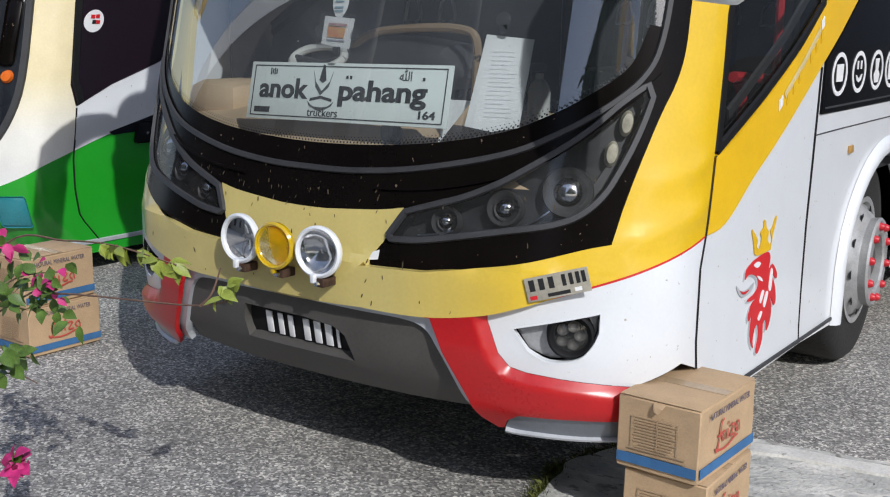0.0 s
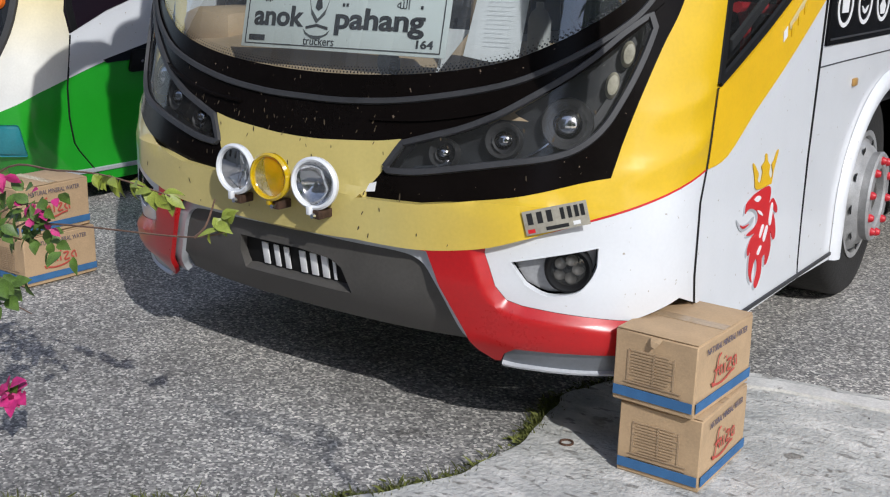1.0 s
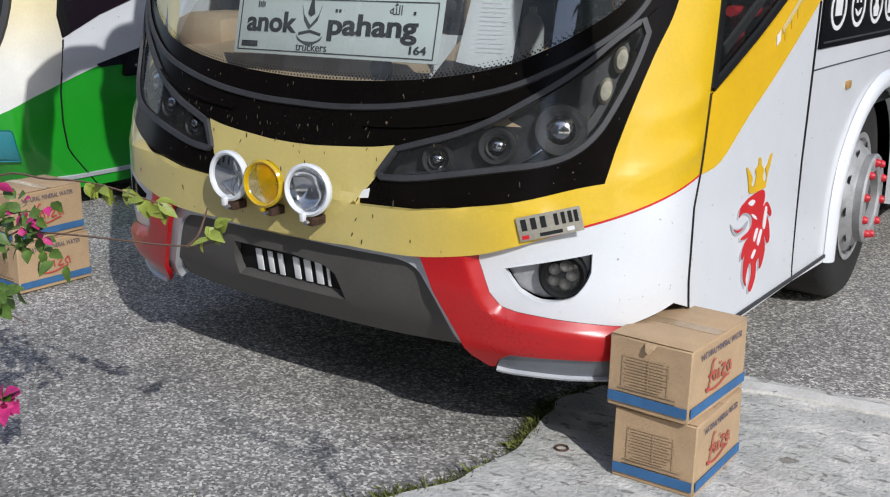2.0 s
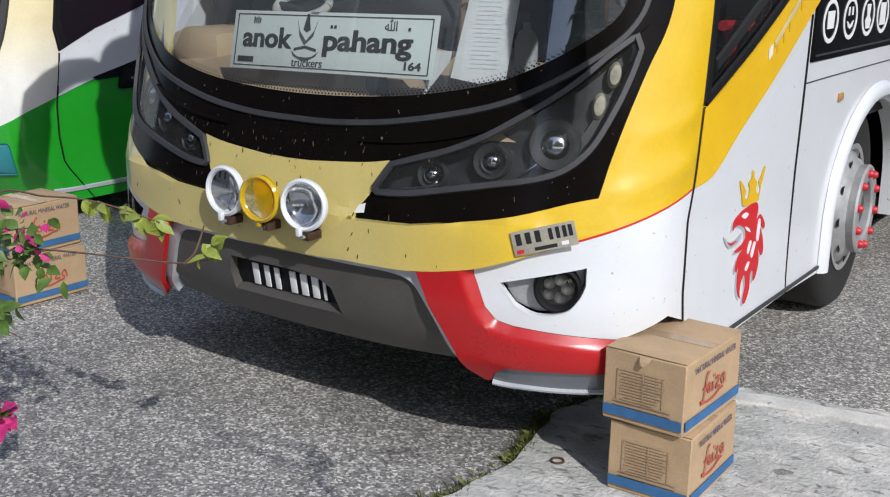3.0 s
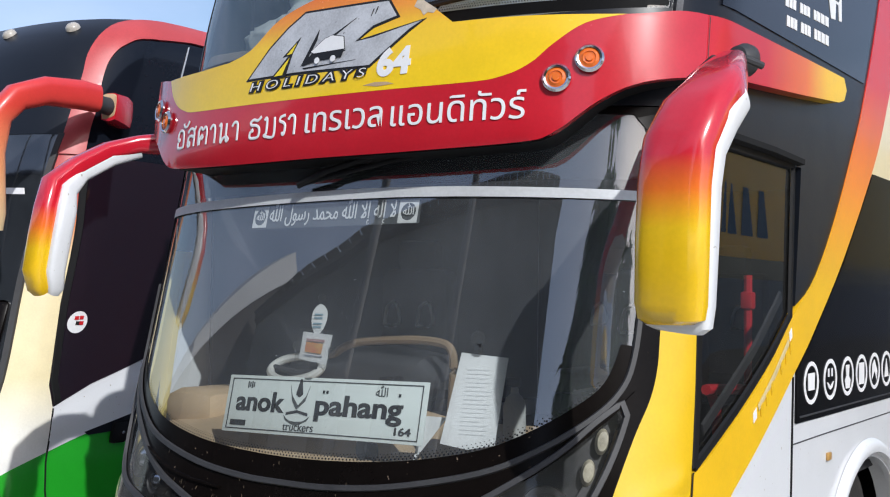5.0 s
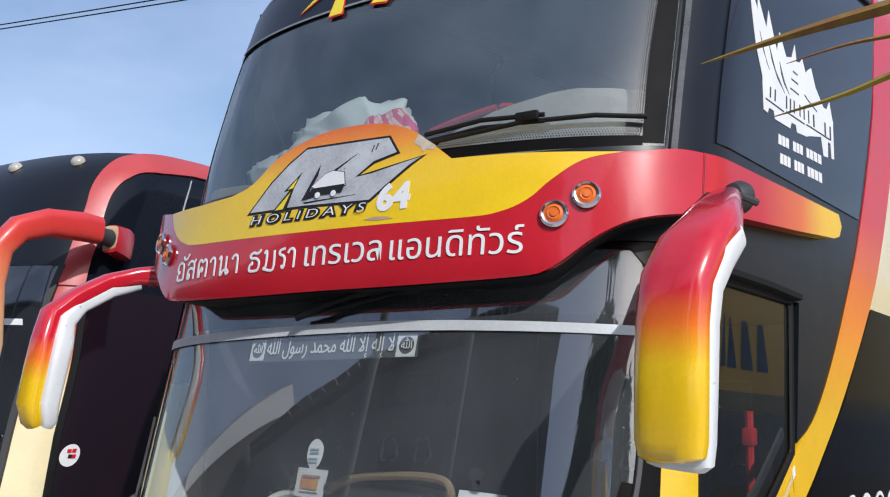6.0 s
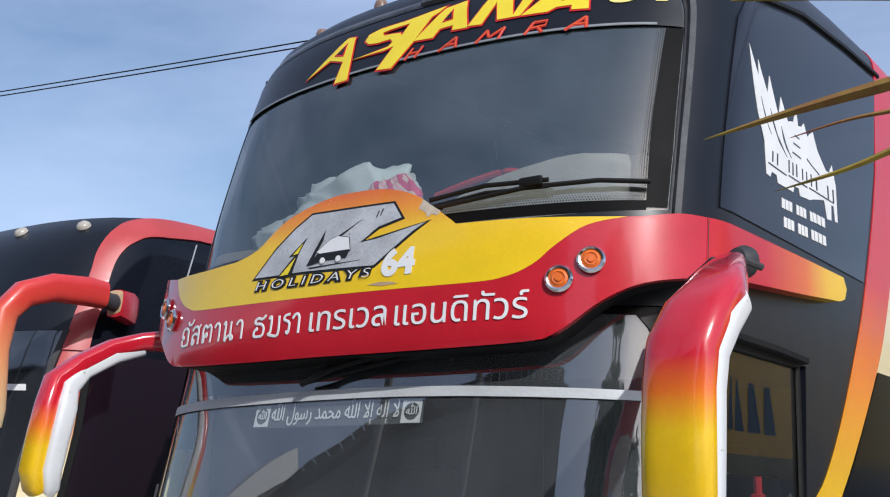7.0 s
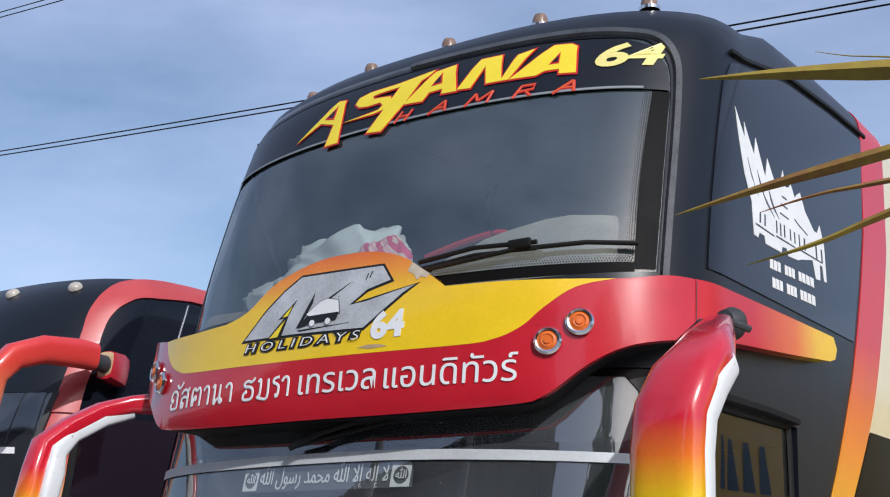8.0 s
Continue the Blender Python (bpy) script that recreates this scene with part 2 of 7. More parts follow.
def scratch(m, color, stretch, lo, hi):
    """Pale scraped streaks across a surface."""
    nt = m.node_tree
    b = nt.nodes["Principled BSDF"]
    old = b.inputs["Base Color"].links[0].from_socket
    tc = nt.nodes.new("ShaderNodeTexCoord")
    mp = nt.nodes.new("ShaderNodeMapping")
    mp.inputs["Scale"].default_value, mp.inputs["Rotation"].default_value = stretch, (0, 0, 0.9)
    n = nt.nodes.new("ShaderNodeTexNoise")
    n.inputs["Scale"].default_value, n.inputs["Detail"].default_value = 5.0, 6
    r = nt.nodes.new("ShaderNodeMapRange")
    r.inputs["From Min"].default_value, r.inputs["From Max"].default_value, r.inputs["To Max"].default_value = lo, hi, 0.8
    mx = nt.nodes.new("ShaderNodeMixRGB")
    mx.inputs["Color2"].default_value = (*color, 1)
    nt.links.new(tc.outputs["Object"], mp.inputs["Vector"])
    nt.links.new(mp.outputs[0], n.inputs["Vector"])
    nt.links.new(n.outputs["Fac"], r.inputs["Value"])
    nt.links.new(r.outputs[0], mx.inputs["Fac"])
    nt.links.new(old, mx.inputs["Color1"])
    nt.links.new(mx.outputs[0], b.inputs["Base Color"])


scratch(M_concrete, (0.78, 0.75, 0.69), (1.1, 2.2, 1.0), 0.48, 0.70)
scratch(M_concrete, (0.22, 0.21, 0.185), (2.8, 6.5, 1.0), 0.60, 0.66)
M_soil = mat("mossy_soil", (0.10, 0.085, 0.05), 0.95, vary=0.4, scale=14, bump=0.8, color2=(0.09, 0.11, 0.03))
M_grass = mat("grass_blade", (0.21, 0.23, 0.05), 0.8, vary=0.5, scale=30)
M_leaf = mat("leaf_green", (0.11, 0.20, 0.03), 0.5, vary=0.4, scale=25)
M_leaf_young = mat("leaf_yellow_green", (0.30, 0.36, 0.05), 0.5, vary=0.3, scale=25)
M_flower = mat("bract_magenta", (0.60, 0.03, 0.20), 0.6, vary=0.3, scale=40)
M_twig = mat("twig", (0.22, 0.13, 0.09), 0.8, vary=0.3, scale=40)
M_palm = mat("palm_leaf", (0.34, 0.25, 0.022), 0.45, vary=0.35, scale=6, color2=(0.24, 0.11, 0.02))
M_palm_dry = mat("palm_leaf_dry", (0.25, 0.075, 0.025), 0.5, vary=0.35, scale=6, color2=(0.34, 0.20, 0.03))


# ---- building blocks ----
def part(name, bm, material, parent=None, label="", smooth=40):
    me = bpy.data.meshes.new(name)
    bm.normal_update()
    for f in bm.faces:
        f.smooth = True
    bm.to_mesh(me)
    bm.free()
    me.set_sharp_from_angle(angle=radians(smooth))
    for m in (material if isinstance(material, (list, tuple)) else [material]):
        me.materials.append(m)
    ob = new(name, me)
    if parent:
        ob.parent = parent
    if label:
        tagged(ob, label)
    return ob


def thing(name, label, category, at=(0, 0, 0), group="", kind=""):
    ob = new(name)
    ob.location = at
    ob.empty_display_size = 0.1
    return tagged(ob, label, category, group, kind)


def curve(pts, n=6):
    """Smooth open line through points (Catmull-Rom)."""
    out = []
    for i in range(len(pts) - 1):
        p0, p1, p2, p3 = pts[max(i - 1, 0)], pts[i], pts[i + 1], pts[min(i + 2, len(pts) - 1)]
        for k in range(n):
            t = k / n
            out.append(tuple(0.5 * (2 * b + (c - a) * t + (2 * a - 5 * b + 4 * c - d) * t * t + (3 * b - a - 3 * c + d) * t ** 3)
                             for a, b, c, d in zip(p0, p1, p2, p3)))
    out.append(tuple(pts[-1]))
    return out


def loop(pts, n=5):
    """Smooth closed outline."""
    m = len(pts)
    return curve([pts[i % m] for i in range(-1, m + 2)], n)[n:-n - 1]


def flip(pts):
    return [(-u, z) for u, z in reversed(pts)]


def both(half):
    """Closed outline from a right half that runs from the middle line up round to the middle line."""
    return half + flip(half)


def inside(p, poly):
    x, y = p
    c = False
    j = len(poly) - 1
    for i in range(len(poly)):
        xi, yi = poly[i]
        xj, yj = poly[j]
        if (yi > y) != (yj > y) and x < (xj - xi) * (y - yi) / (yj - yi) + xi:
            c = not c
        j = i
    return c


class Skin:
    """A coach's outer surface: z up, u along the girth from the middle of the nose, round the corner and back along the side."""

    def __init__(self, profile, half=1.25, depth=0.6, power=2.5, crown=3.72, top=4.05, fair=1.2, lift=0.0):
        z, y = np.array(profile).T
        self.z = np.arange(0.0, 4.2, 0.01)
        raw = np.interp(self.z, z, y)
        kern = np.exp(-0.5 * (np.arange(-30, 31) / 7.0) ** 2)
        wide = np.concatenate([np.full(30, raw[0]), raw, np.full(30, raw[-1])])
        fair_line = np.convolve(wide, kern / kern.sum(), "valid")
        w = np.clip((self.z - 1.05) / 0.15, 0, 1) * np.clip((3.7 - self.z) / 0.15, 0, 1)
        self.y = raw * (1 - w) + fair_line * w
        self.half, self.fair, self.crown, self.top, self.lift = half, fair, crown, top, lift
        th = np.linspace(0, math.pi / 2, 300)
        self.sx = half * np.sin(th) ** (2 / power)
        self.sy = depth * (1 - np.cos(th) ** (2 / power))
        self.sl = np.concatenate([[0], np.cumsum(np.hypot(np.diff(self.sx), np.diff(self.sy)))])
        self.corner = float(self.sl[-1])

    def at(self, u, z):
        a = abs(u)
        x = float(np.interp(a, self.sl, self.sx))
        y = float(np.interp(a, self.sl, self.sy)) + max(0.0, a - self.corner)
        y += float(np.interp(z, self.z, self.y)) * max(0.0, 1 - max(0, a - self.corner) / self.fair)
        if z > self.crown:
            k = min(1.0, (z - self.crown) / (self.top - self.crown))
            x *= 1 - 0.16 * (1 - math.sqrt(max(0, 1 - k * k)))
        if self.lift and z > 3.45:
            # the roof line climbs from the front corner towards the tail
            climb = float(np.interp(a - self.corner, (-0.35, -0.1, 0.1, 0.36, 0.8, 1.3, 1.88, 2.47, 3.6), (0.0, 0.006, 0.022, 0.054, 0.108, 0.167, 0.235, 0.285, 0.33)))
            z += self.lift * climb * min(1.0, (z - 3.45) / 0.27) * (1 - 0.25 * max(0.0, min(1.0, (z - 3.8) / 0.25)))
        return Vector((math.copysign(x, u), y, z))

    def normal(self, u, z, e=0.012):
        du = self.at(u + e, z) - self.at(u - e, z)
        dz = self.at(u, z + e) - self.at(u, z - e)
        n = du.cross(dz)
        return n.normalized() if n.length > 1e-9 else Vector((0, -1, 0))


def skin(name, sk, outer, holes, material, parent, off=0.0, thick=0.02, step=0.07, label="", crease=None):
    """A panel of a skin cut to an outline in (u, z), with holes, bent to the surface and given thickness inwards."""
    def fine(poly):
        out = []
        for i in range(len(poly)):
            a, b = Vector(poly[i]), Vector(poly[(i + 1) % len(poly)])
            n = max(1, math.ceil((b - a).length / (step * 0.9)))
            out += [tuple(a.lerp(b, k / n)) for k in range(n)]
        return out

    outer, holes = fine(outer), [fine(h) for h in holes]
    pts, edges = [], []
    for poly in [outer] + holes:
        k = len(pts)
        pts += [Vector(p) for p in poly]
        edges += [(k + i, k + (i + 1) % len(poly)) for i in range(len(poly))]
    us, zs = [p[0] for p in outer], [p[1] for p in outer]
    nu, nz = int((max(us) - min(us)) / step), int((max(zs) - min(zs)) / step)
    for i in range(1, nu + 1):
        for j in range(1, nz + 1):
            p = (min(us) + (i - 0.5) * (max(us) - min(us)) / max(nu, 1), min(zs) + (j - 0.5) * (max(zs) - min(zs)) / max(nz, 1))
            if inside(p, outer) and not any(inside(p, h) for h in holes):
                pts.append(Vector(p))
    v2, _, faces, _, _, _ = delaunay_2d_cdt(pts, edges, [], 0, 1e-5)
    bm = bmesh.new()
    vs = []
    for p in v2:
        o = off + (crease(p[0], p[1]) if crease else 0.0)
        vs.append(bm.verts.new(sk.at(p[0], p[1]) + sk.normal(p[0], p[1]) * o))
    for f in faces:
        c = (sum(v2[i][0] for i in f) / 3, sum(v2[i][1] for i in f) / 3)
        if inside(c, outer) and not any(inside(c, h) for h in holes):
            bm.faces.new([vs[i] for i in f])
    for v in [v for v in bm.verts if not v.link_faces]:
        bm.verts.remove(v)
    bm.normal_update()
    if thick:
        rim = [e for e in bm.edges if e.is_boundary]
        nrm = {v: v.normal.copy() for e in rim for v in e.verts}
        ext = bmesh.ops.extrude_edge_only(bm, edges=rim)
        for v in ext["geom"]:
            if isinstance(v, bmesh.types.BMVert):
                near = min((q for e in v.link_edges for q in e.verts if q in nrm), key=lambda q: (q.co - v.co).length)
                v.co -= nrm[near] * thick
    return part(name, bm, material, parent, label, 35)


def ribbon(name, sk, line, width, material, parent, off=0.004, thick=0.008, label=""):
    """A strip of even width that follows a line on a skin: seams, rubbers, mouldings."""
    bm = bmesh.new()
    rows = []
    dense = []
    for a, b in zip(line, line[1:]):
        m = max(1, math.ceil(math.hypot(b[0] - a[0], b[1] - a[1]) / 0.06))
        dense += [(a[0] + (b[0] - a[0]) * k / m, a[1] + (b[1] - a[1]) * k / m) for k in range(m)]
    line = dense + [line[-1]]
    n = len(line)
    for i, (u, z) in enumerate(line):
        a, b = line[max(i - 1, 0)], line[min(i + 1, n - 1)]
        t = Vector((b[0] - a[0], b[1] - a[1]))
        t = t.normalized() if t.length else Vector((1, 0))
        s = Vector((-t.y, t.x)) * width / 2
        ring = []
        for k, h in ((1, 0.0), (0.7, thick), (-0.7, thick), (-1, 0.0)):
            uu, zz = u + s.x * k, z + s.y * k
            ring.append(bm.verts.new(sk.at(uu, zz) + sk.normal(uu, zz) * (off + h)))
        rows.append(ring)
    for a, b in zip(rows, rows[1:]):
        for k in range(3):
            bm.faces.new((a[k], a[k + 1], b[k + 1], b[k]))
    for r in (rows[0], rows[-1]):
        bm.faces.new(r)
    bmesh.ops.recalc_face_normals(bm, faces=bm.faces)
    return part(name, bm, material, parent, label, 35)


def box_bm(size, at=(0, 0, 0), bevel=0.0, rot=None, seg=2):
    bm = bmesh.new()
    bmesh.ops.create_cube(bm, size=1)
    bmesh.ops.scale(bm, vec=size, verts=bm.verts)
    if bevel:
        bmesh.ops.bevel(bm, geom=list(bm.edges), offset=bevel, segments=seg, profile=0.5, affect="EDGES")
    if rot:
        bmesh.ops.transform(bm, matrix=rot, verts=bm.verts)
    bmesh.ops.translate(bm, vec=at, verts=bm.verts)
    return bm


def lathe(profile, n=32, m=None):
    """Turned shape about the y axis: (radius, y) pairs."""
    bm = bmesh.new()
    rings = []
    for r, y in profile:
        if r < 1e-5:
            rings.append([bm.verts.new((0, y, 0))])
        else:
            rings.append([bm.verts.new((r * math.cos(2 * math.pi * k / n), y, r * math.sin(2 * math.pi * k / n))) for k in range(n)])
    for a, b in zip(rings, rings[1:]):
        for k in range(n):
            q = (k + 1) % n
            if len(a) == 1 and len(b) == 1:
                continue
            if len(a) == 1:
                bm.faces.new((a[0], b[q], b[k]))
            elif len(b) == 1:
                bm.faces.new((a[k], a[q], b[0]))
            else:
                bm.faces.new((a[k], a[q], b[q], b[k]))
    bmesh.ops.recalc_face_normals(bm, faces=bm.faces)
    if m is not None:
        bmesh.ops.transform(bm, matrix=m, verts=bm.verts)
    return bm


def sweep(path, n=10, power=3.0, cap=True):
    """Tube through rows (x, y, z, half width, half depth) with rounded-box sections, kept square to the line."""
    bm = bmesh.new()
    rings = []
    P = [Vector(p[:3]) for p in path]
    for i, row in enumerate(path):
        t = (P[min(i + 1, len(P) - 1)] - P[max(i - 1, 0)]).normalized()
        side = Vector(row[5]) if len(row) > 5 else Vector((1, 0, 0))
        side = (side - t * side.dot(t)).normalized()
        up = t.cross(side)
        ring = []
        for k in range(n * 4):
            a = 2 * math.pi * k / (n * 4)
            c, s = math.cos(a), math.sin(a)
            r = (abs(c) ** power + abs(s) ** power) ** (-1 / power)
            ring.append(bm.verts.new(P[i] + side * c * r * row[3] + up * s * r * row[4]))
        rings.append(ring)
    m = n * 4
    for a, b in zip(rings, rings[1:]):
        for k in range(m):
            bm.faces.new((a[k], a[(k + 1) % m], b[(k + 1) % m], b[k]))
    if cap:
        bm.faces.new(rings[0])
        bm.faces.new(list(reversed(rings[-1])))
    bmesh.ops.recalc_face_normals(bm, faces=bm.faces)
    return bm


def line_tube(pts, r, n=6):
    return sweep([(*p, r, r) if abs((Vector(pts[-1]) - Vector(pts[0])).normalized().x) < 0.9 else (*p, r, r, (0, 0, 1)) for p in pts], max(1, n // 4 + 1), 2.0)


def lettering(name, text, size, m, material, parent, label="", shear=0.0, bold=0.0, width=None, extrude=0.001, sk=None, off=0.006):
    """Lettering as a mesh; m places it flat, or, with a skin, (u, z, turn) lays it on the surface."""
    cu = bpy.data.curves.new(name, "FONT")
    cu.body, cu.size, cu.shear, cu.offset, cu.extrude = text, size, shear, bold, extrude
    cu.align_x, cu.align_y = "CENTER", "CENTER"
    cu.resolution_u = 4
    tmp = new(name, cu)
    bpy.context.view_layer.update()
    me = bpy.data.meshes.new_from_object(tmp.evaluated_get(bpy.context.evaluated_depsgraph_get()))
    bpy.data.objects.remove(tmp)
    bm = bmesh.new()
    bm.from_mesh(me)
    bpy.data.meshes.remove(me)
    xs = [v.co.x for v in bm.verts]
    if width:
        bmesh.ops.scale(bm, vec=(width / (max(xs) - min(xs)), 1, 1), verts=bm.verts)
    if sk:
        u0, z0, turn = m
        for v in bm.verts:
            x, y = v.co.x * math.cos(turn) - v.co.y * math.sin(turn), v.co.x * math.sin(turn) + v.co.y * math.cos(turn)
            v.co = sk.at(u0 + x, z0 + y) + sk.normal(u0 + x, z0 + y) * (off + v.co.z)
    else:
        bmesh.ops.transform(bm, matrix=m, verts=bm.verts)
    if sk and not label:
        bm.verts.index_update()
        return letters("letter", bm, material, parent)
    return part(name, bm, material, parent, label, 30)


def letters(name, bm, material, parent):
    """Link each separate letter of a line as a part of its own."""
    left = set(bm.verts)
    while left:
        seed = min(left, key=lambda v: v.index)
        group, todo = {seed}, [seed]
        while todo:
            for e in todo.pop().link_edges:
                for v in e.verts:
                    if v not in group:
                        group.add(v)
                        todo.append(v)
        left -= group
        one, twin = bmesh.new(), {}
        for v in sorted(group, key=lambda v: v.index):
            twin[v] = one.verts.new(v.co)
        for f in {f for v in group for f in v.link_faces}:
            one.faces.new([twin[v] for v in f.verts])
        part(name, one, material, parent, "", 30)
    bm.free()


def written(name, text, u0, u1, z0, size, material, parent, sk, off=0.004, label="", bold=0.0):
    """Lettering on a skin, from u0 to u1 along a base line at z0, each letter a part."""
    cu = bpy.data.curves.new(name, "FONT")
    cu.body, cu.size, cu.offset, cu.extrude, cu.resolution_u = text, size, bold, 0.0008, 4
    cu.align_y = "TOP_BASELINE"
    tmp = new(name, cu)
    bpy.context.view_layer.update()
    me = bpy.data.meshes.new_from_object(tmp.evaluated_get(bpy.context.evaluated_depsgraph_get()))
    bpy.data.objects.remove(tmp)
    bm = bmesh.new()
    bm.from_mesh(me)
    bpy.data.meshes.remove(me)
    bm.verts.index_update()
    lo, hi = min(v.co.x for v in bm.verts), max(v.co.x for v in bm.verts)
    for v in bm.verts:
        u, z = u0 + (v.co.x - lo) * (u1 - u0) / (hi - lo), z0 + v.co.y
        v.co = sk.at(u, z) + sk.normal(u, z) * (off + v.co.z)
    letters(name, bm, material, parent)


def flat(name, poly, m, material, parent, thick=0.002, label="", holes=()):
    """A thin sheet cut to an outline, placed by m (sheet lies in its x, y; thickness along z)."""
    pts, edges = [], []
    for pl in [poly, *holes]:
        k = len(pts)
        pts += [Vector(p) for p in pl]
        edges += [(k + i, k + (i + 1) % len(pl)) for i in range(len(pl))]
    v2, _, faces, _, _, _ = delaunay_2d_cdt(pts, edges, [], 0, 1e-6)
    bm = bmesh.new()
    vs = [bm.verts.new((p[0], p[1], thick)) for p in v2]
    for f in faces:
        c = (sum(v2[i][0] for i in f) / 3, sum(v2[i][1] for i in f) / 3)
        if inside(c, poly) and not any(inside(c, h) for h in holes):
            bm.faces.new([vs[i] for i in f])
    rim = [e for e in bm.edges if e.is_boundary]
    ext = bmesh.ops.extrude_edge_only(bm, edges=rim)
    for v in ext["geom"]:
        if isinstance(v, bmesh.types.BMVert):
            v.co.z = 0
    bmesh.ops.transform(bm, matrix=m, verts=bm.verts)
    return part(name, bm, material, parent, label, 30)


def frame_of(sk, u, z, off=0.0):
    """Matrix on a skin: x along the girth, y up the surface, z outwards."""
    n = sk.normal(u, z)
    x = (sk.at(u + 0.01, z) - sk.at(u - 0.01, z)).normalized()
    y = n.cross(x).normalized()
    m = Matrix((x, y, n)).transposed().to_4x4()
    m.translation = sk.at(u, z) + n * off
    return m


def to_skin(ob_bm, sk, u, z, off=0.0):
    """Bend a flat bmesh in (x, y, height) onto a skin about (u, z)."""
    for v in ob_bm.verts:
        uu, zz = u + v.co.x, z + v.co.y
        v.co = sk.at(uu, zz) + sk.normal(uu, zz) * (off + v.co.z)
    return ob_bm



def striped(name, c1, c2, c3, scale, tilt):
    """Woven cloth with uneven stripes."""
    m = mat(name, c1, 0.9, vary=0.1, scale=12)
    nt = m.node_tree
    b = nt.nodes["Principled BSDF"]
    tc, mp, wv, rp_ = [nt.nodes.new(k) for k in ("ShaderNodeTexCoord", "ShaderNodeMapping", "ShaderNodeTexWave", "ShaderNodeValToRGB")]
    mp.inputs["Rotation"].default_value = (0, tilt, 0)
    wv.inputs["Scale"].default_value, wv.inputs["Distortion"].default_value, wv.inputs["Detail Scale"].default_value = scale, 1.2, 0.6
    e = rp_.color_ramp.elements
    e[0].position, e[0].color = 0.0, (*c1, 1)
    e[1].position, e[1].color = 1.0, (*c3, 1)
    for p, c in ((0.42, c1), (0.46, c2), (0.80, c2), (0.84, c3)):
        k = e.new(p)
        k.color = (*c, 1)
    nt.links.new(tc.outputs["Object"], mp.inputs["Vector"])
    nt.links.new(mp.outputs[0], wv.inputs["Vector"])
    nt.links.new(wv.outputs["Fac"], rp_.inputs["Fac"])
    nt.links.new(rp_.outputs["Color"], b.inputs["Base Color"])
    return m

# ---- the ground ----
bm = bmesh.new()
bmesh.ops.create_grid(bm, x_segments=60, y_segments=60, size=8)
for v in bm.verts:
    edge = max(abs(v.co.x), abs(v.co.y)) > 7.99
    if edge:
        v.co.x, v.co.y = v.co.x * 60, v.co.y * 60
    else:
        v.co.z = 0.006 * (noise.noise(v.co * 0.7) - 0.5) + 0.003 * noise.noise(v.co * 2.3) - 0.004
ground = tagged(part("ground", bm, M_asphalt), "grey worn asphalt yard with pale grit and oil stains", "ground", kind="structure")

# concrete apron in front, broken edge towards the asphalt
edge_line = curve([(-2.6, -2.2), (-0.6, -1.45), (0.0, -1.10), (0.36, -0.84), (0.55, -0.68), (0.70, -0.48), (0.80, -0.25), (0.83, 0.05), (0.78, 0.30), (0.75, 0.55), (0.90, 0.86), (1.10, 1.08), (1.28, 1.15), (1.7, 1.22), (2.6, 1.45), (6.5, 2.3)], 10)
edge_line = [(x + 0.022 * noise.noise(Vector((x * 9, y * 9, 0))), y + 0.022 * noise.noise(Vector((x * 9, y * 9, 5)))) for x, y in edge_line]
slab = edge_line + [(6.5, -6.0), (-2.6, -6.0)]
soil = [(x - 0.03 + 0.02 * noise.noise(Vector((x * 5, y * 5, 9))), y + 0.01) for x, y in edge_line if -1.4 < y < 1.05] 
soil += [(x + 0.05, y - 0.01) for x, y in reversed([p for p in edge_line if -1.4 < p[1] < 1.05])]
tagged(flat("soil_seam", soil, pose(0, 0, -0.008), M_soil, None, 0.010), "dark mossy soil in the joint", "ground", kind="structure")
pavement = tagged(flat("pavement", slab, pose(0, 0, -0.03), M_concrete, None, 0.055), "pale weathered concrete apron with a broken edge", "pavement", kind="structure")

# ---- the yellow and red coach ----
PROFILE = [(0.1, 0.10), (0.3, -0.05), (0.42, -0.14), (0.6, -0.17), (0.85, -0.17), (1.02, -0.12), (1.3, -0.05), (1.6, 0.02), (2.0, 0.115), (2.3, 0.186), (2.45, 0.215),
           (2.65, 0.232), (3.0, 0.31), (3.4, 0.44), (3.7, 0.56), (3.87, 0.66), (3.97, 0.78), (4.05, 0.98)]
SK = Skin(PROFILE, lift=1.0)
VISOR = Skin([(0, 0.03), (2.2, 0.03), (2.5, 0.06), (2.9, 0.12), (4.2, 0.3)], half=1.31)
BACK = 11.6  # girth length to the tail

bus = thing("coach", "parked double-deck coach painted yellow, white and red with dark glass", "bus")

mask_low = [(0, 0.988)] + curve([(0.10, 0.990), (0.23, 1.0), (0.34, 1.01), (0.425, 1.024)], 4) + curve([(0.37, 0.91), (0.31, 0.83)], 3) + curve(
    [(0.54, 0.838), (0.70, 0.858), (0.87, 0.89), (1.04, 0.938), (1.125, 0.955)], 4) + curve(
    [(1.14, 1.05), (1.17, 1.18), (1.215, 1.34), (1.255, 1.45), (1.27, 1.55), (1.265, 1.7), (1.255, 2.1), (1.25, 2.395)], 4)
MASK = both(mask_low + [(0.6, 2.395), (0, 2.395)])
ws_half = [(0, 1.12)] + curve([(0.24, 1.124), (0.45, 1.15), (0.74, 1.212), (0.91, 1.285), (1.06, 1.38), (1.15, 1.47), (1.185, 1.58), (1.19, 1.8), (1.185, 2.28)], 5) + [(1.1, 2.37), (0, 2.37)]
WS = both(ws_half)
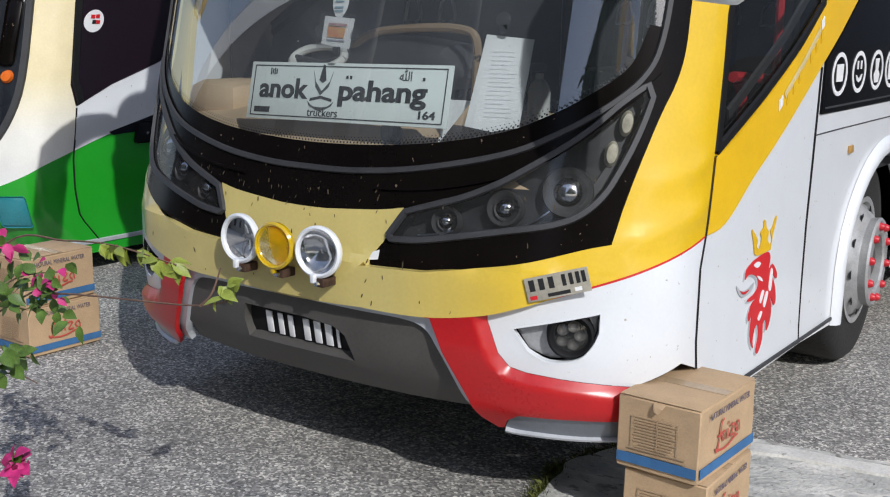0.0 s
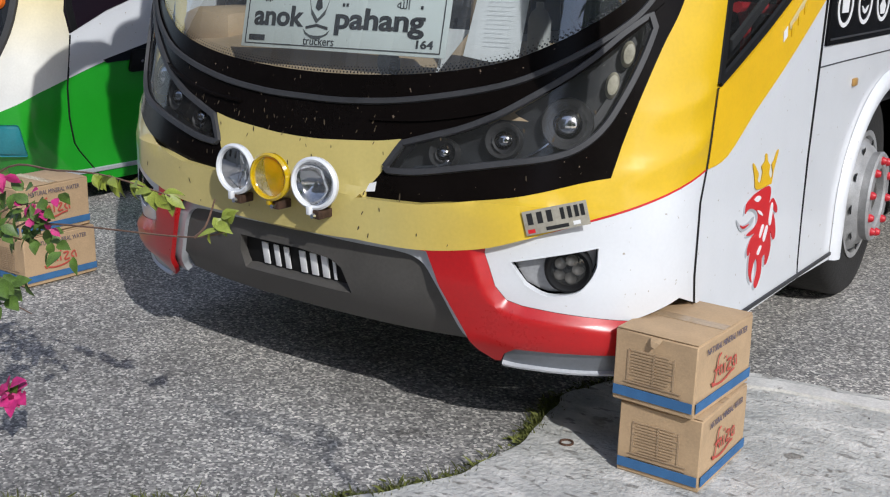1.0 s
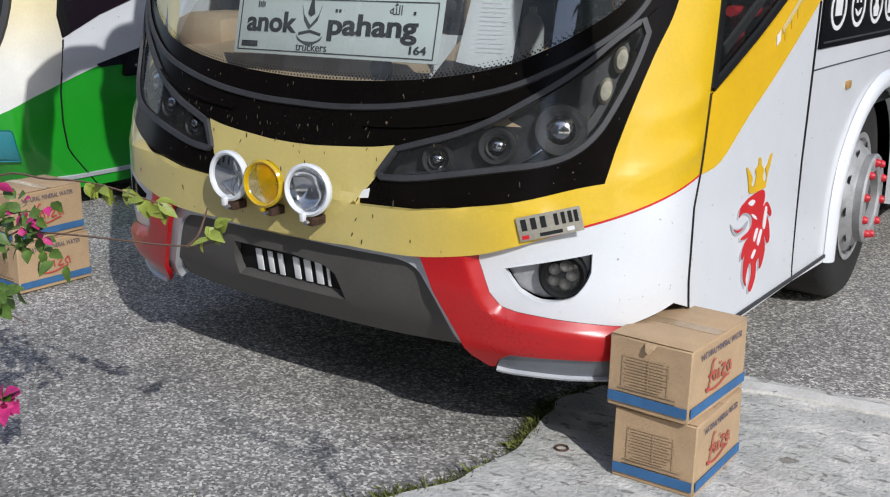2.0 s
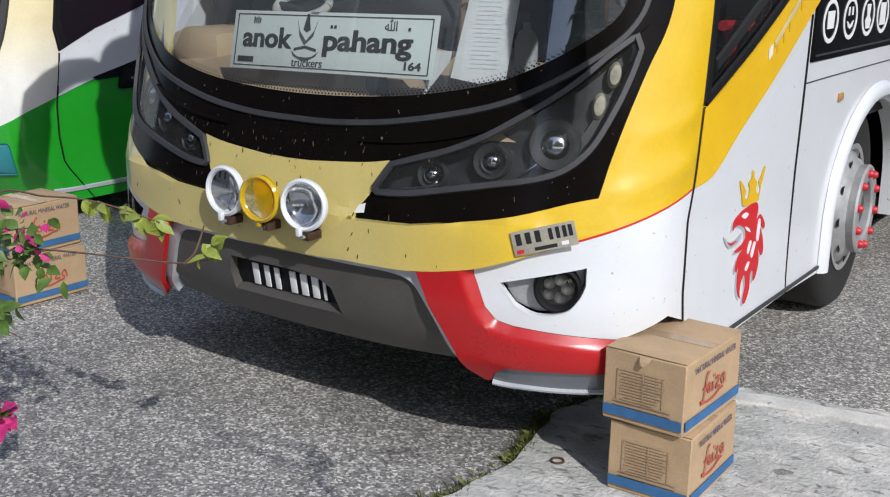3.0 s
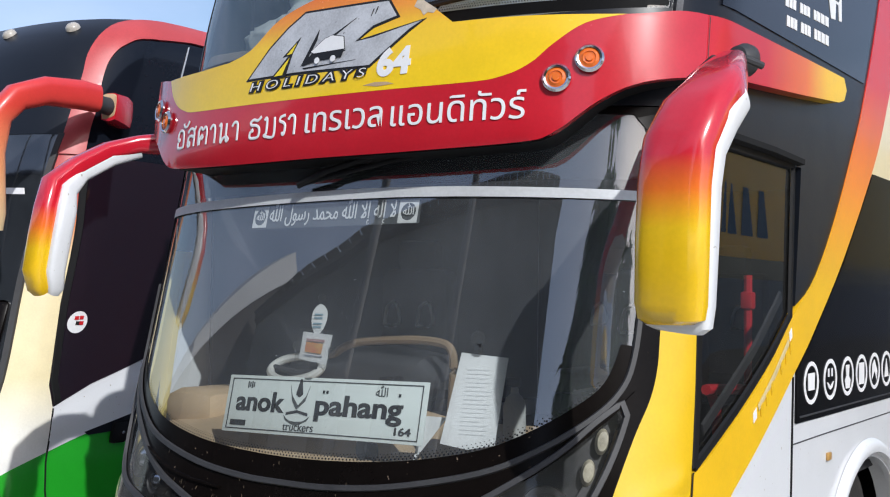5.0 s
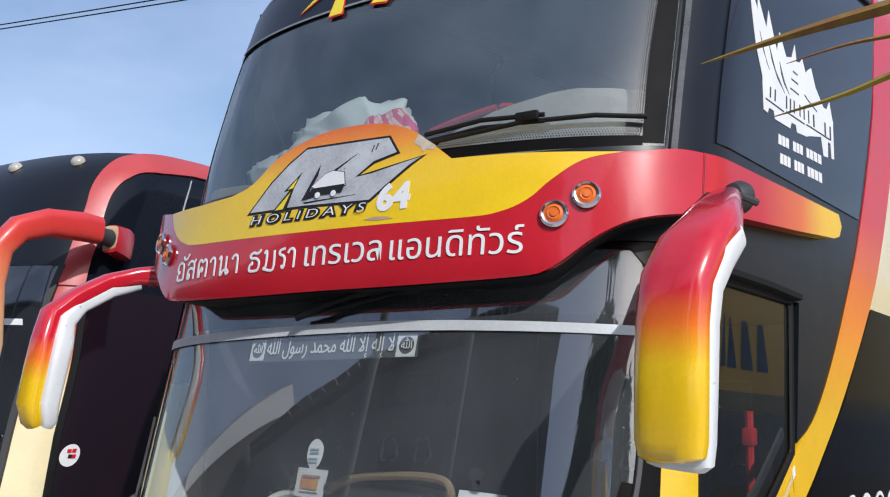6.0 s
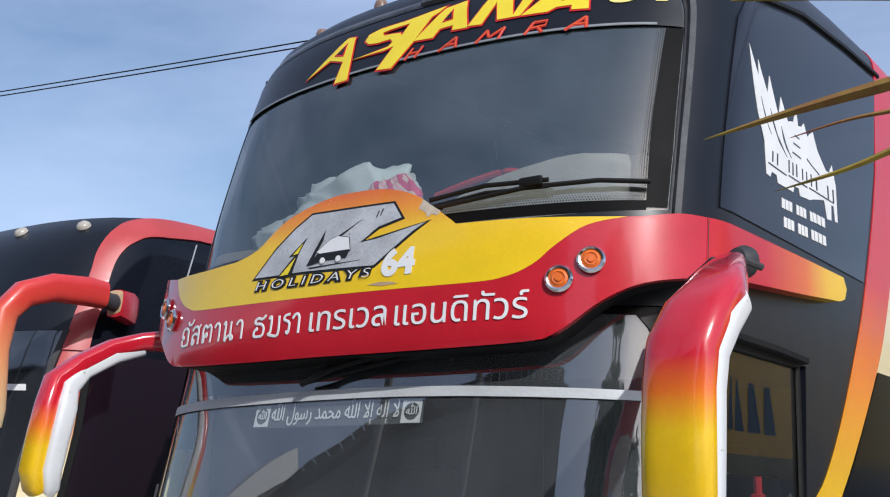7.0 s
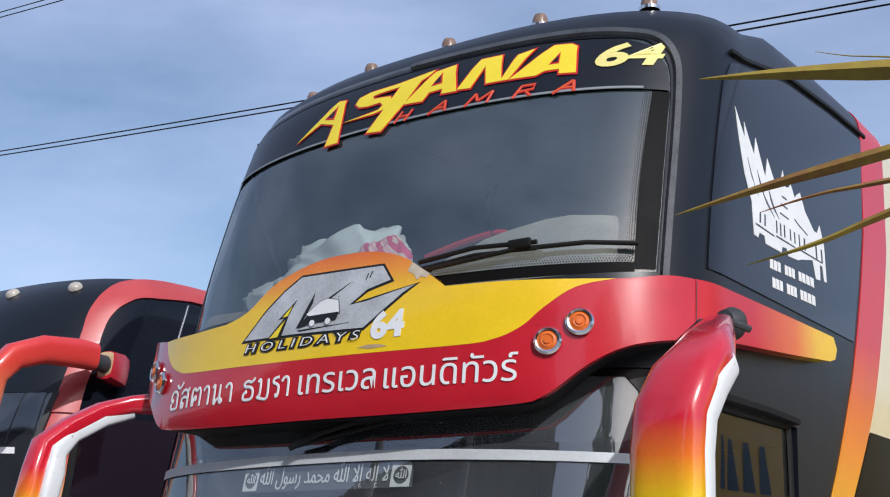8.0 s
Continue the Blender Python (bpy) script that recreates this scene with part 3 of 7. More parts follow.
HL = curve([(0.385, 0.932), (0.43, 1.004), (0.445, 1.014), (0.545, 1.046), (0.639, 1.076), (0.744, 1.124), (0.843, 1.184), (0.937, 1.247), (1.013, 1.308), (1.086, 1.38), (1.16, 1.44)], 4) + curve(
    [(1.18, 1.40), (1.165, 1.33), (1.142, 1.253), (1.112, 1.176), (1.08, 1.11), (1.037, 1.06), (0.983, 1.025), (0.909, 1.002), (0.788, 0.98), (0.662, 0.956), (0.507, 0.928), (0.40, 0.921)], 4)
GR = both([(0, 0.672)] + curve([(0.3, 0.668), (0.44, 0.667), (0.52, 0.655), (0.566, 0.62), (0.614, 0.533), (0.652, 0.455), (0.69, 0.385)], 4) + [(0.69, 0.352), (0.4, 0.345), (0, 0.342)])
SILV = both([(0, 0.672)] + curve([(0.30, 0.69), (0.50, 0.698), (0.56, 0.69), (0.605, 0.655), (0.66, 0.56), (0.705, 0.46), (0.745, 0.375)], 4) + [(0.735, 0.36), (0.68, 0.36), (0.4, 0.36), (0, 0.36)])
RED_IN = [(0.762, 0.729), (0.759, 0.702), (0.774, 0.662), (0.797, 0.596), (0.831, 0.553), (0.882, 0.538), (0.994, 0.523), (1.232, 0.497)]
RED_R = [(0.54, 0.69)] + RED_IN + [(1.232, 0.400), (1.026, 0.408), (0.853, 0.409), (0.809, 0.384), (0.786, 0.349), (0.766, 0.346), (0.723, 0.384), (0.678, 0.472), (0.622, 0.58), (0.574, 0.69)]
LIP_R = [(0.788, 0.346), (0.811, 0.382), (0.853, 0.406), (1.026, 0.405), (1.232, 0.397), (1.232, 0.332), (1.026, 0.334), (0.882, 0.340)]
FOG_R = curve([(0.84, 0.68), (0.97, 0.71), (1.115, 0.742)], 3) + curve([(1.115, 0.68), (1.095, 0.635), (1.05, 0.59), (0.96, 0.575), (0.89, 0.61)], 4)
yel_low = [(0, 0.672)] + curve([(0.30, 0.69), (0.54, 0.69), (0.75, 0.72), (0.88, 0.76), (1.06, 0.818), (1.2, 0.86), (1.33, 0.90), (1.505, 0.952)], 4)
pillar = curve([(1.48, 1.20), (1.435, 1.66), (1.425, 1.95)], 4)
YELLOW = both(yel_low + pillar + [(0, 1.95)])
POST = [(1.255, 1.955), (1.425, 1.955), (1.415, 2.395), (1.25, 2.395)]
DOOR_LOW = [(1.515, 0.955)] + curve([(1.65, 0.975), (1.83, 1.10), (2.05, 1.23), (2.3, 1.38), (2.42, 1.47)], 4)
win_low = curve([(1.49, 1.205), (1.60, 1.245), (1.82, 1.35), (2.08, 1.485), (2.30, 1.62), (2.42, 1.71)], 4)

# front paint
def red_fold(u, z):
    """Chamfer along the inner edge of the red trim."""
    p, best = Vector((abs(u), z)), 9.0
    for a, b in zip(RED_IN, RED_IN[1:]):
        a, b = Vector(a), Vector(b)
        k = max(0.0, min(1.0, (p - a).dot(b - a) / (b - a).length_squared))
        best = min(best, (p - a.lerp(b, k)).length)
    return 0.030 * min(1.0, best / 0.034)


def lip_flare(u, z):
    """The lower lip kicks outwards to its edge."""
    return 0.014 * max(0.0, min(1.0, (0.405 - z) / 0.07))


M_trim = mat("trim_red", (0.46, 0.006, 0.008), 0.28, coat=0.15, vary=0.1)
M_fog = mat("fog_grey", (0.40, 0.40, 0.41), 0.35, metal=0.3, vary=0.2)


def ease(t):
    t = max(0.0, min(1.0, t))
    return t * t * (3 - 2 * t)


def bump_line(u, z):
    """Proud lower band under the beak, and two pressed ridges on each corner."""
    a = abs(u)
    band = 0.034 * ease((0.845 + 0.05 * a - z) / 0.03) * ease((1.05 - a) / 0.2) * ease((z - 0.66) / 0.03)
    r1 = 0.010 * math.exp(-((z - (0.965 + 0.30 * (a - 1.2))) / 0.032) ** 2) * ease((a - 1.10) / 0.15) * ease((1.5 - a) / 0.05)
    r2 = 0.009 * math.exp(-((z - (1.13 + 0.26 * (a - 1.2))) / 0.032) ** 2) * ease((a - 1.17) / 0.12) * ease((1.48 - a) / 0.05)
    return band + r1 + r2


skin("nose_panel", SK, YELLOW, [MASK], M_yellow, bus, 0.0, 0.03, 0.025, "yellow fibreglass nose, paler over the left and middle, with insect marks", bump_line)
ribbon("pinstripe", SK, [p for p in yel_low if p[0] > 0.8], 0.007, M_reddecal, bus, 0.001, 0.001)
skin("black_mask", SK, MASK, [WS, HL, flip(HL)], M_black, bus, 0.0, 0.03, 0.06, "gloss black surround with insect marks")
skin("post_upper", SK, POST, [], M_black, bus, 0.0, 0.03, 0.06)
skin("post_upper", SK, flip(POST), [], M_black, bus, 0.0, 0.03, 0.06)
for s, side in ((1, lambda p: p), (-1, flip)):
    # lower edge is notched away so the carton standing there stays uncovered
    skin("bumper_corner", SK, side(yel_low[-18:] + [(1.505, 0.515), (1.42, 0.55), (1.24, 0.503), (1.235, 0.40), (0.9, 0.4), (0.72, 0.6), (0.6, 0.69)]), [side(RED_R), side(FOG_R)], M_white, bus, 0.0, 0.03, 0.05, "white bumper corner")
    skin("red_trim", SK, side(RED_R), [], M_trim, bus, 0.003, 0.02, 0.014, "red bumper trim", red_fold)
    skin("lower_lip", SK, side(LIP_R), [], M_lip, bus, 0.018, 0.05, 0.03, "silver lower lip", lip_flare)
    ribbon("lip_rim", SK, [side([q])[0] for q in curve([(0.79, 0.344), (0.83, 0.338), (0.882, 0.336), (1.026, 0.331), (1.230, 0.330)], 4)], 0.011, M_silver, bus, 0.026, 0.018)
    skin("fog_recess", SK, side(FOG_R), [], M_fog, bus, -0.045, 0.0, 0.05, "grey recess round the fog lamp")
    ribbon("fog_rim", SK, side(FOG_R) + side(FOG_R)[:1], 0.006, M_white, bus, -0.003, 0.004)
    fm = frame_of(SK, s * 1.025, 0.665, -0.055)
    fog = part("fog_lamp", lathe([(0.0, 0.015), (0.05, 0.02), (0.058, 0.045), (0.066, 0.052), (0.074, 0.045), (0.076, 0.0)], 32, fm @ pose(0, 0, 0, 90)), M_mattblack, bus, "round black fog lamp")
    fog_lens = part("lens", lathe([(0.0, 0.05), (0.03, 0.047), (0.057, 0.038)], 32, fm @ pose(0, 0, 0, 90)), M_lens, fog, "clear lens")
    fog_lens.visible_shadow = False
    for k in range(5):
        a = k * 2 * math.pi / 5
        part("reflector", lathe([(0.0, 0.02), (0.012, 0.024), (0.019, 0.034)], 14, fm @ pose(0.03 * math.cos(a), 0.03 * math.sin(a), 0) @ pose(0, 0, 0, 90)), M_grille, fog)

# unseen panel added behind the bumper to stop sun leaking through panel gaps
skin("bumper_sun_block", SK, [(-1.2, 0.37), (1.2, 0.37), (1.2, 0.92), (-1.2, 0.92)], [], M_mattblack, bus, -0.10, 0.0, 0.1)
skin("grille_surround", SK, SILV, [GR], M_silver, bus, 0.004, 0.03, 0.05, "silver edge of the grille")
PLATE = [(-0.27, 0.47), (-0.285, 0.535), (-0.27, 0.60), (0.02, 0.60), (0.16, 0.585), (0.205, 0.56), (0.24, 0.47)]
gr_crease = lambda u, z: -0.02 * max(0, min(1, (0.455 - z) / 0.03))
skin("grille", SK, GR, [PLATE], M_grille, bus, -0.012, 0.05, 0.05, "dark grey plastic grille panel", gr_crease)
skin("plate_recess", SK, [(a * 1.02, b) for a, b in PLATE], [], M_mattblack, bus, -0.045, 0.0, 0.06, "black number plate recess")
# number shown as plain bars
for x, w in ((-0.165, 0.03), (-0.108, 0.024), (-0.058, 0.024), (0.018, 0.028), (0.070, 0.03), (0.122, 0.03), (0.164, 0.012)):
    part("plate_bar", to_skin(box_bm((w, 0.082, 0.005), (x, 0, 0), 0.001), SK, -0.01, 0.535, -0.038), M_decal, bus, "pale plate bar")

# small grey registration plate on the corner
tp = thing("registration_plate", "small grey metal registration plate fixed to the yellow bumper", "plate")
PM = frame_of(SK, 0.981, 0.839, 0.034) @ pose(0, 0, 0, 0, 0, 14.5)
part("plate", box_bm((0.198, 0.076, 0.004), (0, 0, 0), 0.0015), mat("plate_grey", (0.40, 0.37, 0.30), 0.5, vary=0.2), tp).matrix_basis = PM
for x0 in (-0.078, -0.048, -0.018, 0.022, 0.044, 0.065, 0.083):
    part("plate_bar", box_bm((0.017 if x0 < 0 else 0.012, 0.036, 0.001), (x0, 0.012, 0.0026)), M_ink, tp).matrix_basis = PM
part("plate_strip", box_bm((0.07, 0.011, 0.001), (0.0, -0.026, 0.0026)), M_ink, tp).matrix_basis = PM
part("plate_flag", box_bm((0.022, 0.012, 0.001), (-0.08, -0.026, 0.0026)), M_reddecal, tp).matrix_basis = PM
part("plate_flag", box_bm((0.022, 0.012, 0.001), (0.06, -0.024, 0.0026)), M_decal, tp).matrix_basis = PM

M_bucket = mat("lamp_housing", (0.035, 0.037, 0.04), 0.35, vary=0.4, scale=14)
M_lamp_rubber = mat("lamp_rubber", (0.045, 0.045, 0.048), 0.5, vary=0.2)
# headlights: dark bucket, bulbs, clear cover
for s, side in ((1, lambda p: p), (-1, flip)):
    hl = skin("headlight", SK, side(HL), [], M_lens, bus, -0.002, 0.0, 0.05, "swept-back headlight behind a clear cover")
    hl.visible_shadow = False
    skin("bucket", SK, side(HL), [], M_bucket, hl, -0.075, 0.0, 0.05, "dark lamp housing")
    ribbon("rubber", SK, side(HL) + side(HL)[:1], 0.024, M_lamp_rubber, hl, 0.001, 0.012)
    ribbon("light_strip", SK, [(s * u, z) for u, z in curve([(0.66, 0.975), (0.74, 0.985), (0.80, 1.0)], 4)], 0.008, M_chrome, hl, -0.06, 0.01)
    ribbon("light_strip", SK, [(s * u, z) for u, z in curve([(0.47, 0.945), (0.54, 0.955), (0.60, 0.97)], 4)], 0.009, M_chrome, hl, -0.045, 0.01)
    ribbon("light_strip", SK, [(s * u, z) for u, z in curve([(0.83, 1.005), (0.88, 1.03), (0.92, 1.06)], 4)], 0.007, M_chrome, hl, -0.06, 0.01)
    skin("inner_shelf", SK, [(s * u, z) for u, z in [(0.98, 1.055), (1.03, 1.075), (1.09, 1.15), (1.12, 1.25), (1.09, 1.22), (1.05, 1.15)]][::s], [], M_lamp_rubber, hl, -0.05, 0.01, 0.05)
    for u, z, r in ((0.962, 1.113, 0.070), (0.763, 1.052, 0.050), (0.565, 0.998, 0.042)):
        hm = frame_of(SK, s * u, z, -0.07) @ pose(0, 0, 0, 90)
        bulb = part("bulb_housing", lathe([(r * 0.45, 0.0), (r * 0.9, 0.02), (r * 1.12, 0.04), (r * 1.18, 0.03), (r * 1.15, 0.0)], 28, hm), M_rubber, hl, "round lamp bezel")
        part("projector", lathe([(0.0, 0.05), (r * 0.35, 0.047), (r * 0.65, 0.036), (r * 0.85, 0.018), (r * 0.9, 0.0)], 28, hm), M_chrome, bulb, "clear projector lamp")
    for u, z in ((1.085, 1.232), (1.12, 1.325)):
        part("side_marker", to_skin(lathe([(0.0, 0.02), (0.022, 0.018), (0.03, 0.0)], 20, pose(0, 0, 0, 90) @ Matrix.Diagonal((0.8, 1, 1.35, 1))), SK, s * u, z, -0.045), mat("marker_glass", (0.5, 0.47, 0.36), 0.3, vary=0.3, scale=40), hl, "oval amber-white marker lamp")

M_strip = mat("grey_white_strip", (0.52, 0.54, 0.55), 0.5, vary=0.1)
# rubbers and lips round the screen
ribbon("screen_rubber", SK, curve([(-1.19, 1.8), (-1.185, 1.58), (-1.15, 1.47), (-1.06, 1.38), (-0.91, 1.285), (-0.74, 1.212), (-0.45, 1.15), (-0.2, 1.124), (0, 1.12), (0.2, 1.124), (0.45, 1.15), (0.74, 1.212), (0.91, 1.285), (1.06, 1.38), (1.15, 1.47), (1.185, 1.58), (1.19, 1.8), (1.185, 2.3)], 5), 0.022, M_rubber, bus, 0.0, 0.01, "grey rubber windscreen seal")
for s in (1, -1):
    ribbon("mask_lip", SK, [(s * u, z) for u, z in curve([(0.30, 1.075), (0.5, 1.09), (0.7, 1.13), (0.86, 1.19), (1.0, 1.285), (1.12, 1.39), (1.2, 1.47)], 5)], 0.012, M_black, bus, 0.0, 0.01)
glass = skin("windscreen", SK, WS, [], M_glass, bus, -0.006, 0.0, 0.06, "large curved lower windscreen")
glass.visible_shadow = False
frit_top = curve([(-1.14, 1.62), (-1.10, 1.50), (-1.0, 1.415), (-0.86, 1.335), (-0.70, 1.275), (-0.4, 1.225), (0, 1.205), (0.4, 1.225), (0.70, 1.275), (0.86, 1.335), (1.0, 1.415), (1.10, 1.50), (1.14, 1.62)], 5)
fr_bot = [p for p in ws_half if p[1] < 1.62 and p[0] <= 1.19]
FRIT = list(reversed(frit_top)) + flip(fr_bot)[:] + fr_bot[1:]
skin("frit_band", SK, FRIT, [], M_black, glass, -0.0035, 0.0, 0.05, "black printed glass border")
bm = bmesh.new()
for k in range(0, 150):
    u = -1.08 + 2.16 * k / 149
    zb = float(np.interp(u, [p[0] for p in frit_top], [p[1] for p in frit_top]))
    for r_, dz in ((0.0036, 0.006), (0.0028, 0.015), (0.002, 0.023)):
        q = lathe([(0.0, 0.001), (r_, 0.0)], 6, pose(0, 0, 0, 90))
        to_skin(q, SK, u + (0.007 if dz == 0.015 else 0), zb + dz, -0.003)
        me = bpy.data.meshes.new("tmp")
        q.to_mesh(me)
        q.free()
        bm.from_mesh(me)
        bpy.data.meshes.remove(me)
tagged(part("frit_dots", bm, M_ink, glass), kind="stuff")
skin("sun_strip", SK, curve([(-1.14, 2.085), (-0.58, 2.097), (0.29, 2.105), (1.15, 2.079)], 4) + curve([(1.15, 2.111), (0.29, 2.141), (-0.58, 2.134), (-1.14, 2.122)], 4), [], M_strip, glass, 0.002, 0.0, 0.06, "white strip across the windscreen")
# dark film puts the visor's shade and reflection onto the glass below it
skin("visor_shade", SK, [(-1.18, 2.155)] + [(1.18, 2.155), (1.17, 2.40), (-1.17, 2.40)], [], glass_mat("visor_shade_film", (0.25, 0.27, 0.3), 0.5), glass, -0.02, 0.0, 0.08, "dark film standing in for the visor's shade along the top")

# white liners added behind the notch cut in the lower corners for the cartons
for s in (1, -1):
    part("notch_liner", box_bm((0.03, 0.56, 0.26), (s * 1.07, 0.47, 0.51)), M_white, bus)
    part("notch_liner", box_bm((0.12, 0.03, 0.34), (s * 1.17, 0.765, 0.48)), M_white, bus)

# body sides, roof and lower skirt
FIN_IN = curve([(1.49, 1.205), (1.60, 1.245), (1.82, 1.35), (2.08, 1.485), (2.42, 1.71), (2.73, 1.87), (3.03, 2.14), (3.34, 2.50), (3.50, 2.72), (3.75, 3.15), (3.95, 3.6), (4.10, 4.0)], 4)
FIN_OUT = curve([(1.515, 0.955), (1.65, 0.975), (1.83, 1.10), (2.05, 1.23), (2.42, 1.465), (2.68, 1.625), (3.14, 1.95), (3.68, 2.42), (3.95, 2.75), (4.2, 3.15), (4.42, 3.6), (4.56, 4.0)], 4)
FIN = FIN_OUT + list(reversed(FIN_IN))
DWIN = [(1.50, 1.225)] + curve([(1.82, 1.375), (2.08, 1.51), (2.30, 1.64), (2.385, 1.70)], 3) + [(2.385, 2.30), (1.46, 2.30), (1.445, 1.66)]
SWIN = [(1.42, 2.78), (1.43, 3.60), (1.47, 3.69), (1.55, 3.715), (4.0, 3.715), (3.50, 2.80)]
LOWWIN = [(2.47, 1.275), (2.47, 1.48), (2.68, 1.61), (3.14, 1.93), (3.66, 2.38), (BACK - 0.4, 2.38), (BACK - 0.4, 1.275)]
HUB_U, HUB_Z = 3.55, 0.50
ARCH = [(HUB_U - 0.665, 0.25)] + [(HUB_U - 0.665 * math.cos(a), 0.50 + 0.52 * math.sin(a)) for a in [math.pi * k / 20 for k in range(21)]] + [(HUB_U + 0.665, 0.25)]
UWS = both(curve([(0, 2.72), (0.6, 2.72), (1.20, 2.74)], 3) + curve([(1.205, 3.0), (1.20, 3.2), (1.192, 3.44), (1.165, 3.61), (1.09, 3.715), (0.98, 3.757), (0.6, 3.787)], 4) + [(0, 3.80)])
skin("dark_upper_body", SK, [(-1.42, 2.40), (1.42, 2.40), (1.42, 2.30), (2.5, 2.30), (2.44, 1.74)] + FIN_IN[18:] + [(-4.10, 4.0), (-4.10, 2.40)],
     [UWS], M_darkgrey, bus, 0.0, 0.03, 0.09, "dark grey upper body")
skin("colour_sweep", SK, FIN, [], M_door_yellow, bus, 0.005, 0.03, 0.06, "yellow sweep fading through orange to red")
# front lower edge continues the notch cut for the carton
door = skin("front_door", SK, DOOR_LOW + [(2.43, 0.345), (1.62, 0.337), (1.56, 0.49), (1.515, 0.512)], [], M_white, bus, 0.0, 0.03, 0.08, "white lower half of the passenger door")
dw = skin("door_window", SK, DWIN, [], glass_mat("door_glass", (0.80, 0.84, 0.86), 0.95, 0.015, 3.0, 0.015), door, -0.012, 0.0, 0.08, "dark door glass")
dw.visible_shadow = False
ribbon("window_rubber", SK, DWIN + DWIN[:1], 0.04, M_mattblack, dw, -0.006, 0.01)
ribbon("inner_bar", SK, [(1.60, 1.33), (2.05, 1.58), (2.34, 1.78)], 0.05, M_rubber, dw, -0.03, 0.008, "grey diagonal inner rail")
ribbon("drip_rail", SK, [(1.46, 2.325), (2.0, 2.325), (2.43, 2.315)], 0.03, M_mattblack, door, 0.004, 0.03)
ribbon("door_seam", SK, [(1.512, 0.51), (1.512, 0.7), (1.51, 0.95), (1.49, 1.21)], 0.012, M_mattblack, bus, 0.001, 0.002)
ribbon("rear_door_seam", SK, [(2.435, 0.345), (2.44, 0.9), (2.44, 1.46)], 0.010, M_mattblack, bus, -0.004, 0.006)
skin("side_panel", SK, [(2.435, 0.345), (2.44, 1.27), (BACK, 1.27), (BACK, 0.30), (2.9, 0.33)], [ARCH], M_white, bus, 0.0, 0.03, 0.12, "white lower side panel")
skin("side_filler", SK, [(2.44, 1.27), (2.44, 1.47), (2.68, 1.62), (2.68, 1.27)], [], M_white, bus, -0.004, 0.01, 0.1)
side_glass = skin("side_window_band", SK, LOWWIN, [], M_band_glass, bus, 0.006, 0.02, 0.12, "black lower window band")
ribbon("band_line", SK, [(2.50, 1.297), (4.5, 1.297), (BACK - 0.5, 1.297)], 0.008, M_rubber, side_glass, 0.007, 0.002)
ribbon("body_line", SK, [(2.44, 1.195), (2.75, 1.197), (6.0, 1.20)], 0.006, M_rubber, bus, 0.0, 0.002)
ribbon("sill_trim", SK, [(1.68, 0.36), (2.43, 0.36), (2.86, 0.36), (2.90, 0.43)], 0.018, M_rubber, bus, 0.002, 0.006)
# flared wheel arch
bm = bmesh.new()
rows = []
for k in range(25):
    a = math.pi * (k / 24)
    ring = []
    for r_, o in ((0.725, 0.002), (0.71, 0.026), (0.685, 0.036), (0.66, 0.032), (0.655, -0.10)):
        uu, zz = HUB_U - r_ * math.cos(a), 0.50 + (r_ - 0.115) * math.sin(a)
        if k in (0, 24):
            zz = 0.33
        p = SK.at(uu, zz) + Vector((1, 0, 0)) * o
        ring.append(bm.verts.new(p))
    rows.append(ring)
for a, b in zip(rows, rows[1:]):
    for k in range(4):
        bm.faces.new((a[k], a[k + 1], b[k + 1], b[k]))
bmesh.ops.recalc_face_normals(bm, faces=bm.faces)
part("wheel_arch", bm, M_white, bus, "flared white wheel arch")

upper_side = skin("upper_side_window", SK, SWIN, [], M_dark_glass, bus, 0.005, 0.02, 0.1, "dark blue-black upper side glass")
bm = bmesh.new()
ring = [SK.at(u, 4.0) for u in [-BACK] + list(np.linspace(-4, 4, 40)) + [BACK]]
prev = None
for k, h in enumerate((0.0, 0.03, 0.045)):
    cur = [bm.verts.new((v.x * (1 - 0.05 * k), v.y + 0.10 * k * (1 if v.y < 3 else 0), v.z + h)) for v in ring]
    if prev:
        for i in range(len(cur) - 1):
            bm.faces.new((prev[i], prev[i + 1], cur[i + 1], cur[i]))
    prev = cur
bm.faces.new(prev)
bmesh.ops.recalc_face_normals(bm, faces=bm.faces)
part("roof", bm, M_darkgrey, bus, "dark grey roof")
# rest of the body towards the tail, seen along the side
skin("rear_upper_body", SK, FIN_OUT[20:] + [(BACK, 4.0), (BACK, 2.38), (3.66, 2.38)], [[(4.5, 3.12), (4.7, 3.7), (BACK - 0.4, 3.7), (BACK - 0.4, 3.12)]], M_cream, bus, 0.0, 0.03, 0.15, "cream upper side behind the sweep")
skin("rear_upper_glass", SK, [(4.5, 3.12), (4.7, 3.7), (BACK - 0.4, 3.7), (BACK - 0.4, 3.12)], [], M_dark_glass, bus, -0.004, 0.02, 0.2)
skin("far_side", SK, [(-BACK, 0.33), (-1.51, 0.345), (-1.505, 0.955), (-1.48, 1.2), (-1.42, 2.41), (-4.1, 2.41), (-4.1, 4.0), (-BACK, 4.0)], [], M_white, bus, -0.002, 0.03, 0.2, "white far side")
tail = box_bm((2.46, 0.05, 3.7), (0, SK.at(BACK, 2).y - 0.03, 2.17))
part("tail_panel", tail, M_white, bus)
part("floor_pan", box_bm((2.2, 10.2, 0.06), (0, 5.9, 0.36)), M_mattblack, bus)
# unseen tray added to keep sun that enters the nose off the asphalt
part("nose_sun_block", box_bm((1.7, 0.9, 0.02), (0, 0.45, 0.42)), M_mattblack, bus)
part("deck", box_bm((2.4, 10.0, 0.06), (0, 5.75, 2.45)), M_interior, bus, "upper deck floor")

